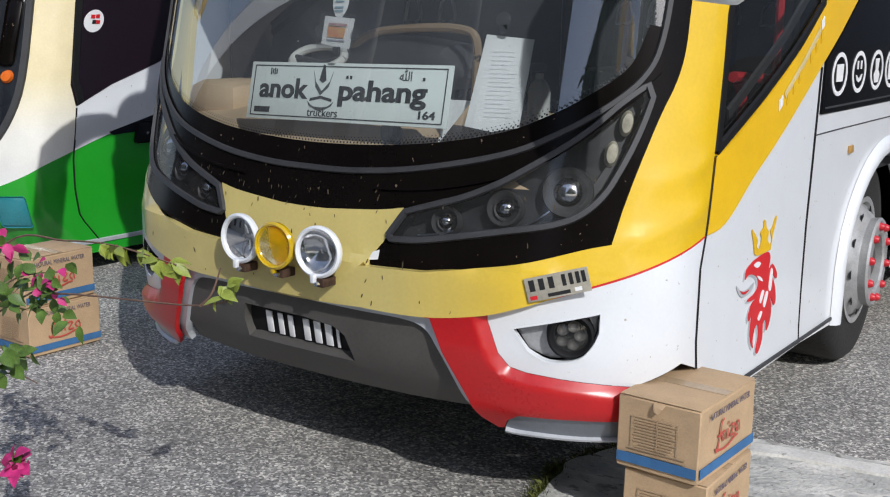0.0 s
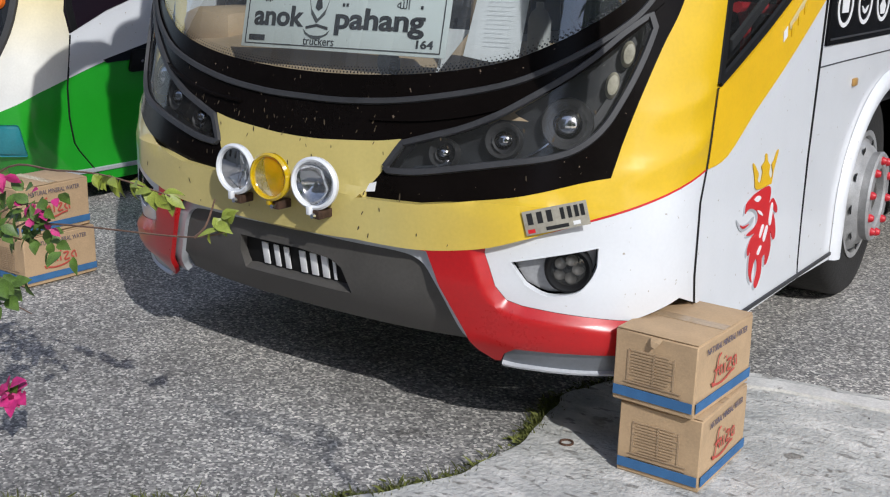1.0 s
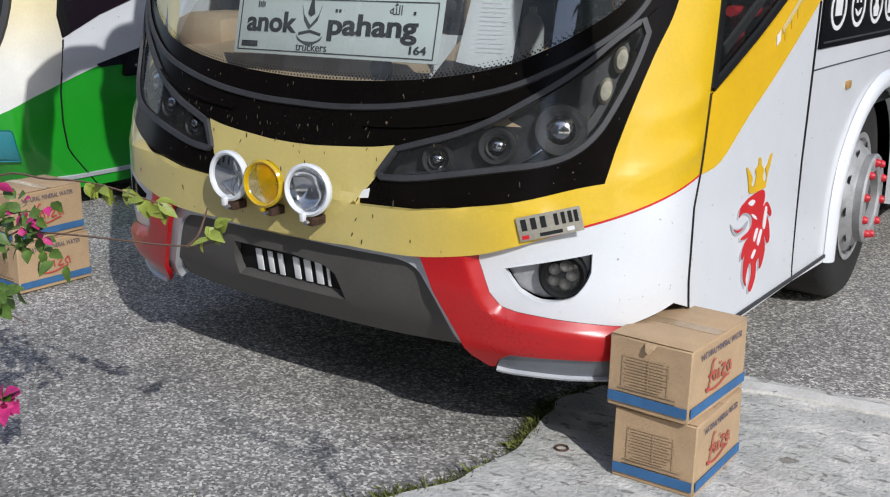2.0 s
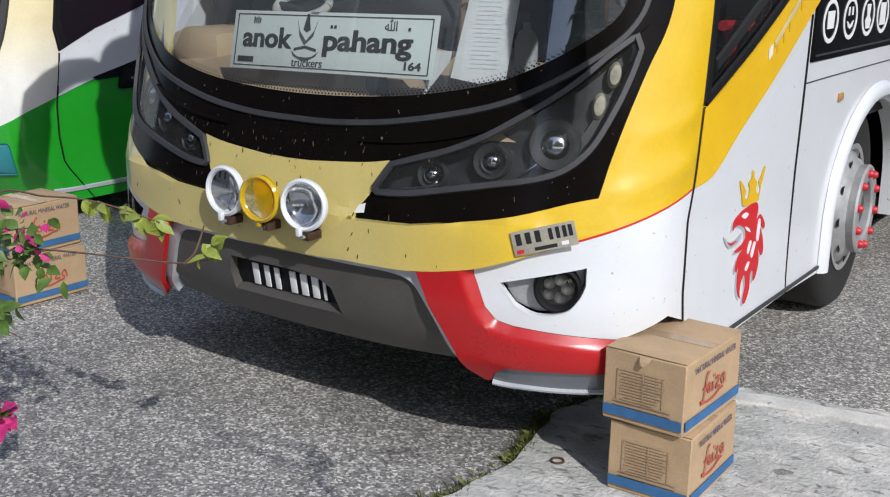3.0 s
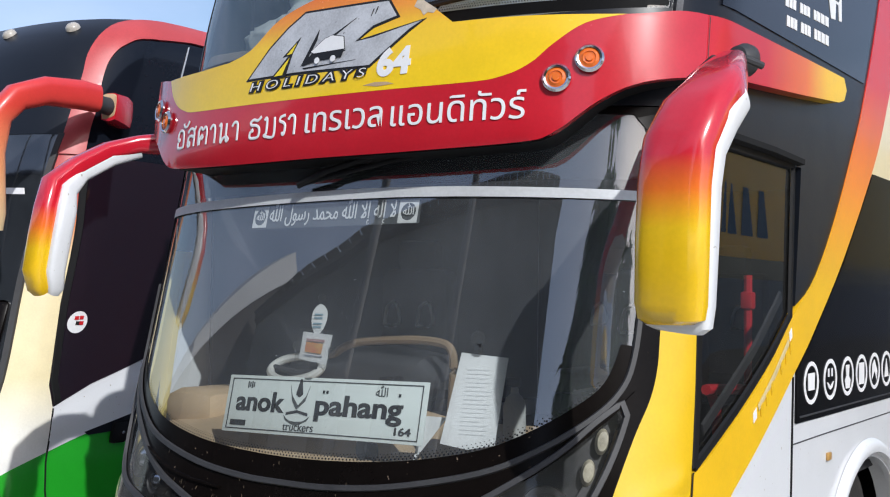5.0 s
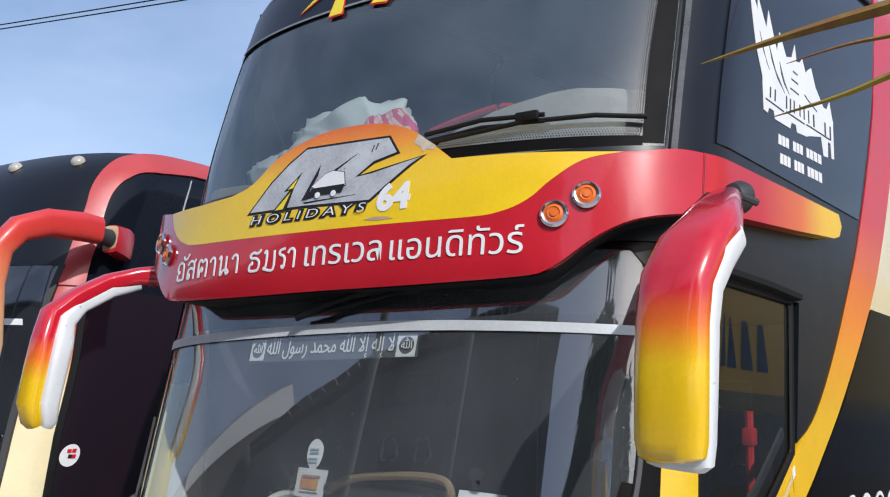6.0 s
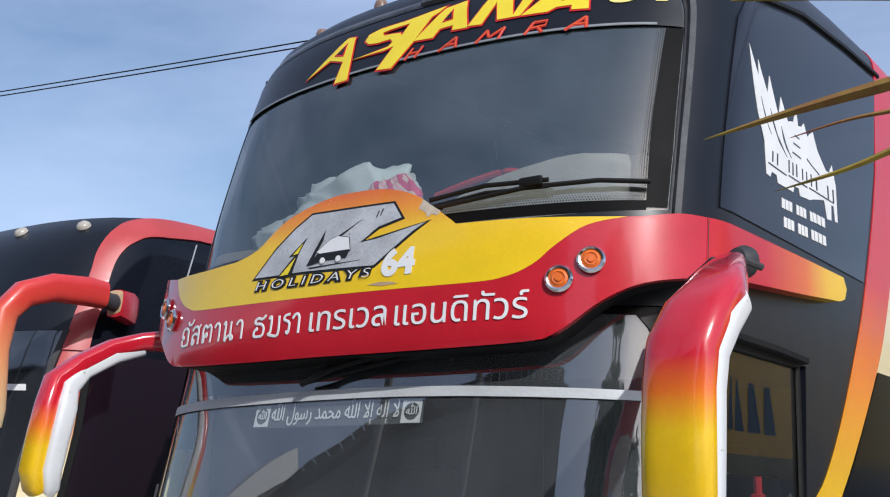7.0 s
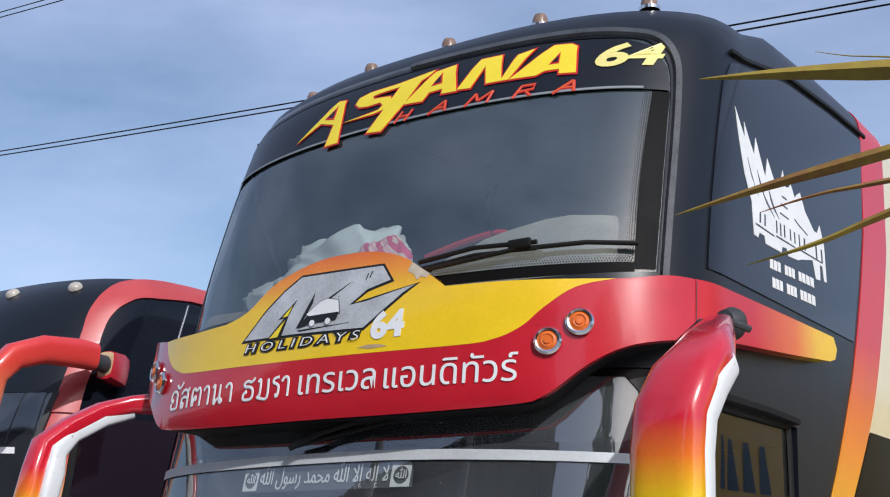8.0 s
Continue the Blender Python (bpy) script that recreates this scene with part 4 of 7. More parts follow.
# upper windscreen
ug = skin("upper_windscreen", SK, UWS, [], M_glass_upper, bus, -0.006, 0.0, 0.08, "large raked upper windscreen")
ug.visible_shadow = False
skin("name_band", SK, both([(0, 3.52), (0.6, 3.51), (1.185, 3.49), (1.16, 3.60), (1.085, 3.705), (0.97, 3.747), (0.6, 3.777), (0, 3.79)]), [], M_darkgrey, ug, 0.002, 0.0, 0.06, "dark band behind the name")
ribbon("name_line", SK, curve([(-1.08, 3.50), (-0.6, 3.51), (0, 3.52), (0.6, 3.51), (1.08, 3.50)], 6), 0.012, mat("grey_line", (0.25, 0.27, 0.29), 0.4), ug, 0.004, 0.002)
for s in (1, -1):
    skin("upper_frit", SK, [(s * u, z) for u, z in [(1.118, 2.75), (1.195, 2.75), (1.20, 3.0), (1.195, 3.2), (1.187, 3.485), (1.117, 3.487), (1.112, 3.13)]][::s], [], M_frit, ug, -0.0035, 0.0, 0.06, "black printed glass edge")
skin("upper_frit", SK, [(0.30, 2.73), (1.12, 2.73), (1.12, 2.775), (0.30, 2.772)], [], M_frit, ug, -0.0035, 0.0, 0.06)
bm = bmesh.new()
for k in range(150):
    for r_, d in ((0.0030, 0.006), (0.0025, 0.015), (0.0019, 0.023), (0.0013, 0.030)):
        u, z = (0.30 + k * 0.0102, 2.775 + d) if k < 80 else (1.116 - d, 2.79 + (k - 80) * 0.0102)
        q = lathe([(0.0, 0.001), (r_, 0.0)], 6, pose(0, 0, 0, 90))
        to_skin(q, SK, u + (0.005 if d in (0.015, 0.030) and k < 80 else 0), z + (0.005 if d in (0.015, 0.030) and k >= 80 else 0), -0.003)
        me = bpy.data.meshes.new("tmp")
        q.to_mesh(me)
        q.free()
        bm.from_mesh(me)
        bpy.data.meshes.remove(me)
tagged(part("frit_dots", bm, M_ink, ug), kind="stuff")
for s, off, thick in ((1, 0.001, 0.014), (-1, 0.0, 0.003)):
    ribbon("corner_post", SK, [(s * a, b) for a, b in curve([(1.226, 2.70), (1.23, 2.96), (1.228, 3.19), (1.218, 3.44), (1.191, 3.63), (1.115, 3.74), (0.987, 3.782), (0.73, 3.807), (0.0, 3.825)], 5)], 0.034, M_post, bus, off, thick, "dark sealed corner post")
ribbon("roof_gutter", SK, [(1.45, 3.75), (2.5, 3.75), (4.08, 3.75)], 0.024, M_mattblack, bus, 0.0, 0.015)

# pale edging strip on the apron
kb = curve([(0.98, 0.90), (1.27, 0.99), (1.51, 1.045), (1.75, 1.07), (2.4, 1.22), (4.5, 1.75)], 8)
kb = [(x, y + 0.012 * noise.noise(Vector((x * 7, 3, 0)))) for x, y in kb]
tagged(flat("trim", kb + [(x - 0.01, y + 0.085 + 0.02 * noise.noise(Vector((x * 8, 7, 0)))) for x, y in reversed(kb)], pose(0, 0, 0.01), mat("pale_mortar", (0.74, 0.72, 0.67), 0.9, vary=0.2, scale=7, bump=0.3, spots=0.4, spot_color=(0.25, 0.24, 0.21), spot_scale=18), None, 0.026), "pale mortar edging on the concrete apron", "pavement", kind="structure")

# visor over the lower windscreen
v_bot = curve([(0, 2.25), (0.4, 2.25), (0.80, 2.262), (0.92, 2.29), (1.06, 2.39), (1.2, 2.45), (1.42, 2.48)], 5)
v_top_r = curve([(0.54, 2.682), (0.78, 2.68), (1.13, 2.672), (1.3, 2.69), (1.42, 2.69)], 5)
v_top_l = curve([(-1.42, 2.69), (-1.2, 2.68), (-0.94, 2.645), (-0.69, 2.645), (-0.50, 2.655)], 4)
dome = curve([(-0.50, 2.655), (-0.38, 2.69), (-0.24, 2.79), (-0.05, 2.848), (0.10, 2.858), (0.24, 2.848), (0.36, 2.81), (0.45, 2.75), (0.54, 2.682)], 5)
yb = curve([(-0.96, 2.645), (-0.90, 2.56), (-0.80, 2.50), (-0.62, 2.478), (0.12, 2.47), (0.60, 2.468), (0.74, 2.482), (0.83, 2.52), (0.90, 2.58), (1.0, 2.645), (1.13, 2.672)], 5)
CREST = yb + list(reversed([p for p in v_top_r if p[0] < 1.12])) + list(reversed(dome))[1:] + [(-0.69, 2.645)]
M_crest = fade("paint_crest", [(0.0, (0.88, 0.60, 0.01)), (0.55, (0.88, 0.55, 0.01)), (0.75, (0.85, 0.30, 0.02)), (1.0, (0.70, 0.10, 0.02))], 2.45, 2.88, "Z", 0.25, 0.6)
M_finfade = fade("paint_fin", [(0.0, RED), (0.30, RED), (0.6, (0.75, 0.15, 0.02)), (0.78, (0.86, 0.5, 0.01)), (1.0, (0.86, 0.55, 0.01))], 0.5, 2.1, "Y", 0.35, 0.15)
RB = flip(v_bot) + v_bot[1:] + list(reversed([p for p in v_top_r if p[0] > 1.12])) + list(reversed(yb)) + [p for p in reversed(v_top_l) if p[0] < -0.97]
visor_edge = lambda u, z: -0.012 * math.exp(-((z - 2.255) / 0.02) ** 2)
skin("visor_red", VISOR, RB, [], M_red, bus, 0.0, 0.035, 0.05, "glossy red visor band", visor_edge)
skin("visor_liner", VISOR, RB, [], M_mattblack, bus, -0.036, 0.13, 0.05, "black inner face of the visor")
skin("visor_crest", VISOR, CREST, [], M_crest, bus, 0.001, 0.16, 0.05, "yellow crest fading to orange at the top")
FIN_S = [(1.42, 2.48), (1.76, 2.515), (2.4, 2.565), (2.92, 2.61), (3.0, 2.63), (3.04, 2.68), (3.0, 2.728), (2.4, 2.715), (1.8, 2.70), (1.42, 2.69)]
skin("visor_side", VISOR, FIN_S, [], M_finfade, bus, 0.002, 0.08, 0.06, "red side fin fading to a yellow tip")
skin("visor_side", VISOR, flip(FIN_S), [], M_finfade, bus, 0.002, 0.08, 0.06)
ribbon("visor_seam", VISOR, [(1.425, 2.485), (1.425, 2.6), (1.425, 2.685)], 0.006, M_rubber, bus, 0.0, 0.002)
part("visor_underside", box_bm((1.66, 0.26, 0.05), (0, 0.26, 2.285), 0.02), M_mattblack, bus, "black underside of the visor")
for s in (1, -1):
    for u, z in ((0.92, 2.462), (1.02, 2.523)):
        m = frame_of(VISOR, s * u, z, 0.0) @ pose(0, 0, 0, 90)
        lamp = part("marker_lamp", lathe([(0.03, 0.0), (0.046, 0.006), (0.047, 0.014), (0.040, 0.022), (0.034, 0.020), (0.034, 0.008)], 28, m), M_chrome, bus, "round marker lamp with a chrome ring")
        part("lens", lathe([(0.0, 0.024), (0.012, 0.0235), (0.0122, 0.018), (0.02, 0.019), (0.021, 0.022), (0.034, 0.014)], 28, m), M_amber, lamp, "amber lens")

# writing and emblem on the visor
def sticker(name, poly, sk, u, z, material, parent, off, label="", thick=0.0015, grow=0.0):
    pts, edges = [], []
    if grow:
        a = sum(poly[i][0] * poly[(i + 1) % len(poly)][1] - poly[(i + 1) % len(poly)][0] * poly[i][1] for i in range(len(poly)))
        sgn = 1 if a > 0 else -1
        out = []
        for i in range(len(poly)):
            p, q, r_ = Vector(poly[i - 1]), Vector(poly[i]), Vector(poly[(i + 1) % len(poly)])
            e1, e2 = (q - p).normalized(), (r_ - q).normalized()
            n1, n2 = Vector((e1.y, -e1.x)) * sgn, Vector((e2.y, -e2.x)) * sgn
            b = (n1 + n2)
            b = b.normalized() / max(0.45, b.normalized().dot(n1)) if b.length > 1e-6 else n1
            out.append(tuple(q + b * grow))
        poly = out
    dense = []
    for i in range(len(poly)):
        a, b = Vector(poly[i]), Vector(poly[(i + 1) % len(poly)])
        n = max(1, int((b - a).length / 0.05))
        dense += [tuple(a.lerp(b, k / n)) for k in range(n)]
    return skin(name, sk, [(u + x, z + y) for x, y in dense], [], material, parent, off, 0.002, 0.05, label)


EMB = [(-0.366, 2.572), (-0.268, 2.678), (-0.185, 2.745), (-0.106, 2.793), (0.274, 2.788), (0.315, 2.730), (0.218, 2.706), (0.143, 2.655), (0.218, 2.661), (0.421, 2.701), (0.372, 2.675), (0.218, 2.563), (-0.091, 2.572)]
sticker("emblem_border", EMB, VISOR, 0, 0, M_ink, bus, 0.0025, "black edge of the emblem", grow=0.009)
M_scuff = mat("scuffed_silver", (0.62, 0.63, 0.65), 0.45, metal=0.2, vary=0.2, scale=9, spots=0.15, spot_color=(0.2, 0.2, 0.21), spot_scale=50)
sticker("emblem", EMB, VISOR, 0, 0, M_scuff, bus, 0.0045, "scuffed silver emblem with a small coach drawing")
sticker("emblem_gap", [(-0.114, 2.704), (-0.196, 2.636), (-0.165, 2.640), (-0.245, 2.560), (-0.172, 2.560), (-0.146, 2.648)], VISOR, 0, 0, M_ink, bus, 0.0062)
sticker("emblem_opening", [(-0.132, 2.682), (-0.175, 2.642), (-0.150, 2.645)], VISOR, 0, 0, M_yeldecal, bus, 0.0075)
sticker("emblem_opening", [(-0.160, 2.630), (-0.228, 2.566), (-0.188, 2.568)], VISOR, 0, 0, M_yeldecal, bus, 0.0075)
sticker("emblem_slash", [(0.143, 2.744), (0.030, 2.688), (0.052, 2.690)], VISOR, 0, 0, M_ink, bus, 0.0062)
sticker("emblem_slash", [(-0.027, 2.722), (-0.100, 2.590), (-0.075, 2.606), (-0.033, 2.682)], VISOR, 0, 0, M_ink, bus, 0.0062)
COACH = [(-0.055, 2.640), (0.005, 2.682), (0.038, 2.691), (0.091, 2.680), (0.102, 2.630), (-0.016, 2.620)]
sticker("coach_drawing", COACH, VISOR, 0, 0, M_ink, bus, 0.0062, grow=0.003)
sticker("coach_drawing", COACH, VISOR, 0, 0, M_decal, bus, 0.0078)
sticker("coach_drawing", [(-0.091, 2.591), (-0.050, 2.632), (0.102, 2.634), (0.091, 2.605), (-0.016, 2.604)], VISOR, 0, 0, M_ink, bus, 0.0088)
for u in (-0.02, 0.055):
    sticker("coach_wheel", [(0.012 * math.cos(a), 0.012 * math.sin(a)) for a in [math.pi * k / 6 for k in range(12)]], VISOR, u, 2.603, M_decal, bus, 0.0105)
sticker("emblem_line", [(-0.091, 2.584), (0.158, 2.589), (-0.082, 2.578)], VISOR, 0, 0, M_ink, bus, 0.0062)
for u, z in ((0.205, 2.742), (0.222, 2.748)):
    sticker("scratch", [(0, 0), (0.003, 0), (0.012, 0.025), (0.008, 0.025)], VISOR, u, z, M_ink, bus, 0.0062)
sticker("paint_chip", [(0.383, 2.755), (0.399, 2.788), (0.43, 2.765), (0.475, 2.735), (0.462, 2.722), (0.440, 2.728), (0.425, 2.718), (0.41, 2.74)], VISOR, 0, 0, mat("bare_filler", (0.62, 0.52, 0.40), 0.8, vary=0.2, scale=40), bus, 0.0025, "chipped paint showing pale filler")
sticker("paint_chip", [(0.20, 2.492), (0.25, 2.499), (0.30, 2.496), (0.33, 2.487), (0.26, 2.483)], VISOR, 0, 0, M_card, bus, 0.0025)
lettering("lettering", "H O L I D A Y S", 0.048, (-0.078, 2.536, 0.0), M_ink, bus, "", 0.2, 0.0055, 0.575, 0.001, VISOR, 0.004)
lettering("lettering", "H O L I D A Y S", 0.048, (-0.078, 2.536, 0.0), M_decal, bus, "", 0.2, -0.0008, 0.56, 0.001, VISOR, 0.0062)
lettering("fleet_number", "64", 0.125, (0.32, 2.56, 0.02), M_decal, bus, "white fleet number", 0.05, 0.006, 0.14, 0.001, VISOR, 0.003)

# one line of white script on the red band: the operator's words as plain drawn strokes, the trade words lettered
DOME = [(0.28, 0.55), (0.36, 0.45), (0.22, 0.42), (0.12, 0.62), (0.22, 0.9), (0.5, 1.0), (0.82, 0.86), (0.86, 0.5), (0.86, 0.1), (0.7, 0.02), (0.2, 0.02), (0.12, 0.2), (0.14, 0.34)]
HOOK = [(0.12, 0.78), (0.3, 0.97), (0.55, 0.97), (0.68, 0.75), (0.68, 0.0)]
TWIN = [(0.1, 0.86), (0.2, 1.0), (0.28, 0.86), (0.28, 0.0), (0.5, 0.2), (0.8, 0.26), (0.98, 0.12), (0.84, 0.02), (0.76, 0.2), (0.76, 1.0)]
NOTCH = [(0.12, 0.0), (0.1, 0.75), (0.28, 0.98), (0.5, 0.84), (0.72, 0.98), (0.9, 0.75), (0.88, 0.0)]
CURL = [(0.2, 0.02), (0.26, 0.36), (0.42, 0.54), (0.52, 0.42), (0.4, 0.32)]
ARC = [(0.12, 0.8), (0.34, 0.99), (0.66, 0.97), (0.84, 0.75), (0.84, 0.0)]
BELLY = [(0.84, 0.5), (0.5, 0.6), (0.2, 0.5), (0.16, 0.06), (0.34, 0.06), (0.36, 0.24), (0.22, 0.26)]
CUP = [(0.08, 0.88), (0.2, 1.0), (0.28, 0.86), (0.26, 0.2), (0.1, 0.1), (0.26, 0.02), (0.84, 0.02), (0.84, 1.0)]
SWAN = [(0.72, 1.03), (0.3, 0.96), (0.24, 0.76), (0.55, 0.66), (0.72, 0.5), (0.68, 0.1), (0.54, 0.04), (0.5, 0.18)]
BOWL = [(0.28, 0.5), (0.34, 0.38), (0.2, 0.36), (0.12, 0.2), (0.2, 0.02), (0.7, 0.02), (0.86, 0.2), (0.84, 0.5), (0.6, 0.66), (0.24, 0.7), (0.16, 0.86), (0.4, 0.98), (0.7, 0.92), (0.98, 1.12)]
CAP = [(-0.5, 1.36), (-0.42, 1.2), (-0.12, 1.18), (0.16, 1.46)]
for u0, wide, strokes in ((-0.813, 0.062, [DOME]), (-0.735, 0.064, [ARC, BELLY, [(0.8, 0.86), (1.0, 1.1)], CAP]), (-0.655, 0.068, [NOTCH, CURL]), (-0.578, 0.056, [HOOK]), (-0.520, 0.066, [TWIN]), (-0.443, 0.058, [HOOK]),
                           (-0.341, 0.068, [BOWL]), (-0.262, 0.068, [CUP]), (-0.190, 0.056, [SWAN]), (-0.142, 0.058, [HOOK])):
    for st in strokes:
        ribbon("script_stroke", VISOR, [(u0 + x * wide, 2.341 + y * 0.072) for x, y in curve(st, 4)], 0.0112, M_decal, bus, 0.003, 0.0015)
written("letter", "เทรเวล", -0.05, 0.295, 2.341, 0.128, M_decal, bus, VISOR)
written("letter", "แอนดิทัวร์", 0.331, 0.823, 2.337, 0.126, M_decal, bus, VISOR)

# wipers
def arm(name, pts, r, material, parent, label=""):
    return part(name, line_tube(pts, r), material, parent, label)


wip = thing("windscreen_wiper", "black wiper resting across the upper windscreen", "wiper")
w_pts = [SK.at(u, z) + SK.normal(u, z) * 0.035 for u, z in [(0.33, 2.815), (0.55, 2.845), (0.78, 2.845)]]
arm("wiper_arm", w_pts, 0.009, M_mattblack, wip)
arm("wiper_arm", [p + Vector((0, 0, -0.025)) for p in w_pts], 0.006, M_mattblack, wip)
arm("wiper_blade", [SK.at(u, z) + SK.normal(u, z) * 0.03 for u, z in [(0.36, 2.785), (0.70, 2.825), (0.95, 2.835), (1.12, 2.83)]], 0.009, M_mattblack, wip)
part("wiper_joint", box_bm((0.09, 0.02, 0.035), SK.at(0.72, 2.84) + SK.normal(0.72, 2.84) * 0.04, 0.006), M_mattblack, wip)
wip2 = thing("windscreen_wiper", "black wiper parked under the visor", "wiper")
arm("wiper_arm", [SK.at(u, z) + SK.normal(u, z) * 0.05 for u, z in [(-0.13, 2.15), (0.0, 2.20), (0.28, 2.26)]], 0.012, M_mattblack, wip2)
part("wiper_blade", line_tube([SK.at(u, z) + SK.normal(u, z) * 0.03 for u, z in [(-0.14, 2.16), (0.1, 2.2), (0.4, 2.25)]], 0.008), M_mattblack, wip2)

# roof marker lamps
for u in (-0.93, -0.467, 0.0, 0.467, 0.93):
    y = SK.at(u, 4.0).y + 0.05
    lamp = thing("roof_lamp", "small weathered clear marker lamp on the roof edge", "lamp", group="roof marker lamps")
    part("base", lathe([(0.045, 0.0), (0.046, 0.015), (0.038, 0.018), (0, 0.018)], 16, pose(u, y, 4.0, -90) @ Matrix.Diagonal((1, -1, 1, 1))), M_chrome, lamp)
    part("lens", lathe([(0.036, 0.016), (0.034, 0.045), (0.026, 0.065), (0.0, 0.068)], 16, pose(u, y, 4.0, -90) @ Matrix.Diagonal((1, -1, 1, 1))), mat("brown_lens", (0.30, 0.19, 0.14), 0.3, vary=0.3, scale=40), lamp)

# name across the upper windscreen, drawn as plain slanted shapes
BLADE = [(-0.557, 3.554), (-0.367, 3.728), (-0.321, 3.72), (-0.278, 3.482), (-0.351, 3.48), (-0.344, 3.595), (-0.434, 3.624)]
SNAKE = [(-0.293, 3.588), (-0.149, 3.6), (-0.096, 3.607), (-0.078, 3.627), (-0.097, 3.647), (-0.165, 3.644), (-0.219, 3.653), (-0.244, 3.675), (-0.233, 3.706), (-0.177, 3.723), (-0.042, 3.728), (0.004, 3.733),
         (-0.012, 3.706), (-0.115, 3.7), (-0.151, 3.695), (-0.145, 3.678), (-0.094, 3.673), (-0.049, 3.667), (-0.033, 3.639), (-0.057, 3.603), (-0.115, 3.591)]
SLASH = [(-0.12, 3.492), (-0.012, 3.70), (0.004, 3.733), (0.154, 3.754), (0.129, 3.726), (0.1, 3.711), (0.04, 3.599), (-0.04, 3.482)]
WEDGE_A = [(0.04, 3.599), (0.161, 3.739), (0.257, 3.753), (0.301, 3.601), (0.229, 3.605), (0.227, 3.632), (0.161, 3.629), (0.138, 3.59)]
ZIG = [(0.302, 3.607), (0.378, 3.747), (0.474, 3.746), (0.501, 3.614), (0.548, 3.727), (0.615, 3.745), (0.533, 3.604), (0.435, 3.606), (0.412, 3.702), (0.365, 3.6)]
WEDGE_B = [(0.538, 3.603), (0.696, 3.746), (0.766, 3.741), (0.794, 3.723), (0.812, 3.588), (0.744, 3.593), (0.742, 3.616), (0.682, 3.616), (0.648, 3.599)]
for poly in (BLADE, SNAKE, SLASH, WEDGE_A, ZIG, WEDGE_B):
    sticker("name_border", poly, SK, 0, 0, M_reddecal, ug, 0.0065, grow=0.007)
    sticker("name_shape", poly, SK, 0, 0, M_yeldecal, ug, 0.009, "slanted yellow name shape with a red edge")
for poly in ([(-0.415, 3.64), (-0.353, 3.625), (-0.353, 3.697)], [(0.165, 3.66), (0.218, 3.664), (0.204, 3.723)], [(0.695, 3.644), (0.736, 3.645), (0.734, 3.7)]):
    sticker("name_opening", poly, SK, 0, 0, M_reddecal, ug, 0.0105)
    c = Vector((sum(p[0] for p in poly) / 3, sum(p[1] for p in poly) / 3))
    sticker("name_opening", [tuple(c.lerp(Vector(p), 0.6)) for p in poly], SK, 0, 0, M_darkgrey, ug, 0.012)
# second line: five thin slanted shapes of orange strokes
POSTS, PEAK = [[(0, 0), (0.35, 1)], [(0.6, 0), (0.95, 1)], [(0.2, 0.5), (0.75, 0.5)]], [[(-0.1, 0), (0.85, 1)], [(0.85, 1), (0.95, 0)], [(0.35, 0.4), (0.9, 0.4)]]
TOOTH, FLAG = [[(-0.1, 0), (0.35, 1)], [(0.35, 1), (0.5, 0.3)], [(0.5, 0.3), (1.15, 1)], [(1.15, 1), (0.95, 0)]], [[(0, 0), (0.35, 1)], [(0.35, 1), (1.0, 1), (0.95, 0.6), (0.25, 0.5)], [(0.6, 0.5), (0.85, 0)]]
M_orange_line = mat("orange_line", (0.70, 0.10, 0.02), 0.4, vary=0.08)
for u0, zb, wide, strokes in ((0.02, 3.508, 0.085, POSTS), (0.195, 3.51, 0.078, PEAK), (0.37, 3.508, 0.095, TOOTH), (0.572, 3.503, 0.085, FLAG), (0.742, 3.497, 0.08, PEAK)):
    for st in strokes:
        line = [(u0 + x * wide, zb + y * 0.054) for x, y in st]
        ribbon("name_bar", SK, line, 0.015, M_reddecal, ug, 0.0065, 0.001)
        ribbon("name_bar", SK, line, 0.007, M_orange_line, ug, 0.0085, 0.001)
lettering("fleet_number", "64", 0.148, (0.993, 3.655, 0.0), mat("pale_yellow_decal", (0.85, 0.74, 0.25), 0.4), ug, "pale yellow fleet number", 0.22, 0.005, 0.268, 0.001, SK, 0.005)

# side decals
PAL = [(1.54, 3.511), (1.746, 3.41), (1.715, 3.477), (1.919, 3.367), (1.934, 3.451), (2.126, 3.306), (2.163, 3.401), (2.301, 3.317), (2.412, 3.337), (2.474, 3.405), (2.508, 3.335), (2.581, 3.345), (2.631, 3.37), (2.701, 3.319), (2.8, 3.365), (2.856, 3.291), (2.967, 3.229),
       (3.018, 3.23), (3.067, 3.278), (3.113, 3.189), (3.109, 3.016), (3.07, 3.012), (3.06, 3.08), (3.02, 3.08), (3.01, 3.005), (2.944, 2.998), (2.914, 3.079), (2.82, 3.06), (2.682, 3.032), (2.5, 3.02), (2.48, 3.05), (2.40, 3.045), (2.38, 3.016), (2.12, 3.01), (2.10, 3.04), (2.02, 3.04), (2.0, 3.015), (1.94, 3.017), (1.894, 3.151), (1.771, 3.249)]
sticker("palace_decal", PAL, SK, 0, 0, M_decal, upper_side, 0.0075, "white sticker of a palace with tall spires")
for u0, z0, l in ((2.02, 3.085, 0.045), (2.10, 3.085, 0.05), (2.30, 3.09, 0.055), (2.37, 3.09, 0.055), (2.44, 3.095, 0.055), (2.55, 3.10, 0.05), (2.63, 3.10, 0.05), (2.72, 3.10, 0.055), (2.80, 3.10, 0.055), (2.97, 3.10, 0.06), (3.05, 3.10, 0.06)):
    sticker("palace_line", [(0, 0), (0.018, 0), (0.018, l), (0, l)], SK, u0, z0, M_darkgrey, upper_side, 0.009)
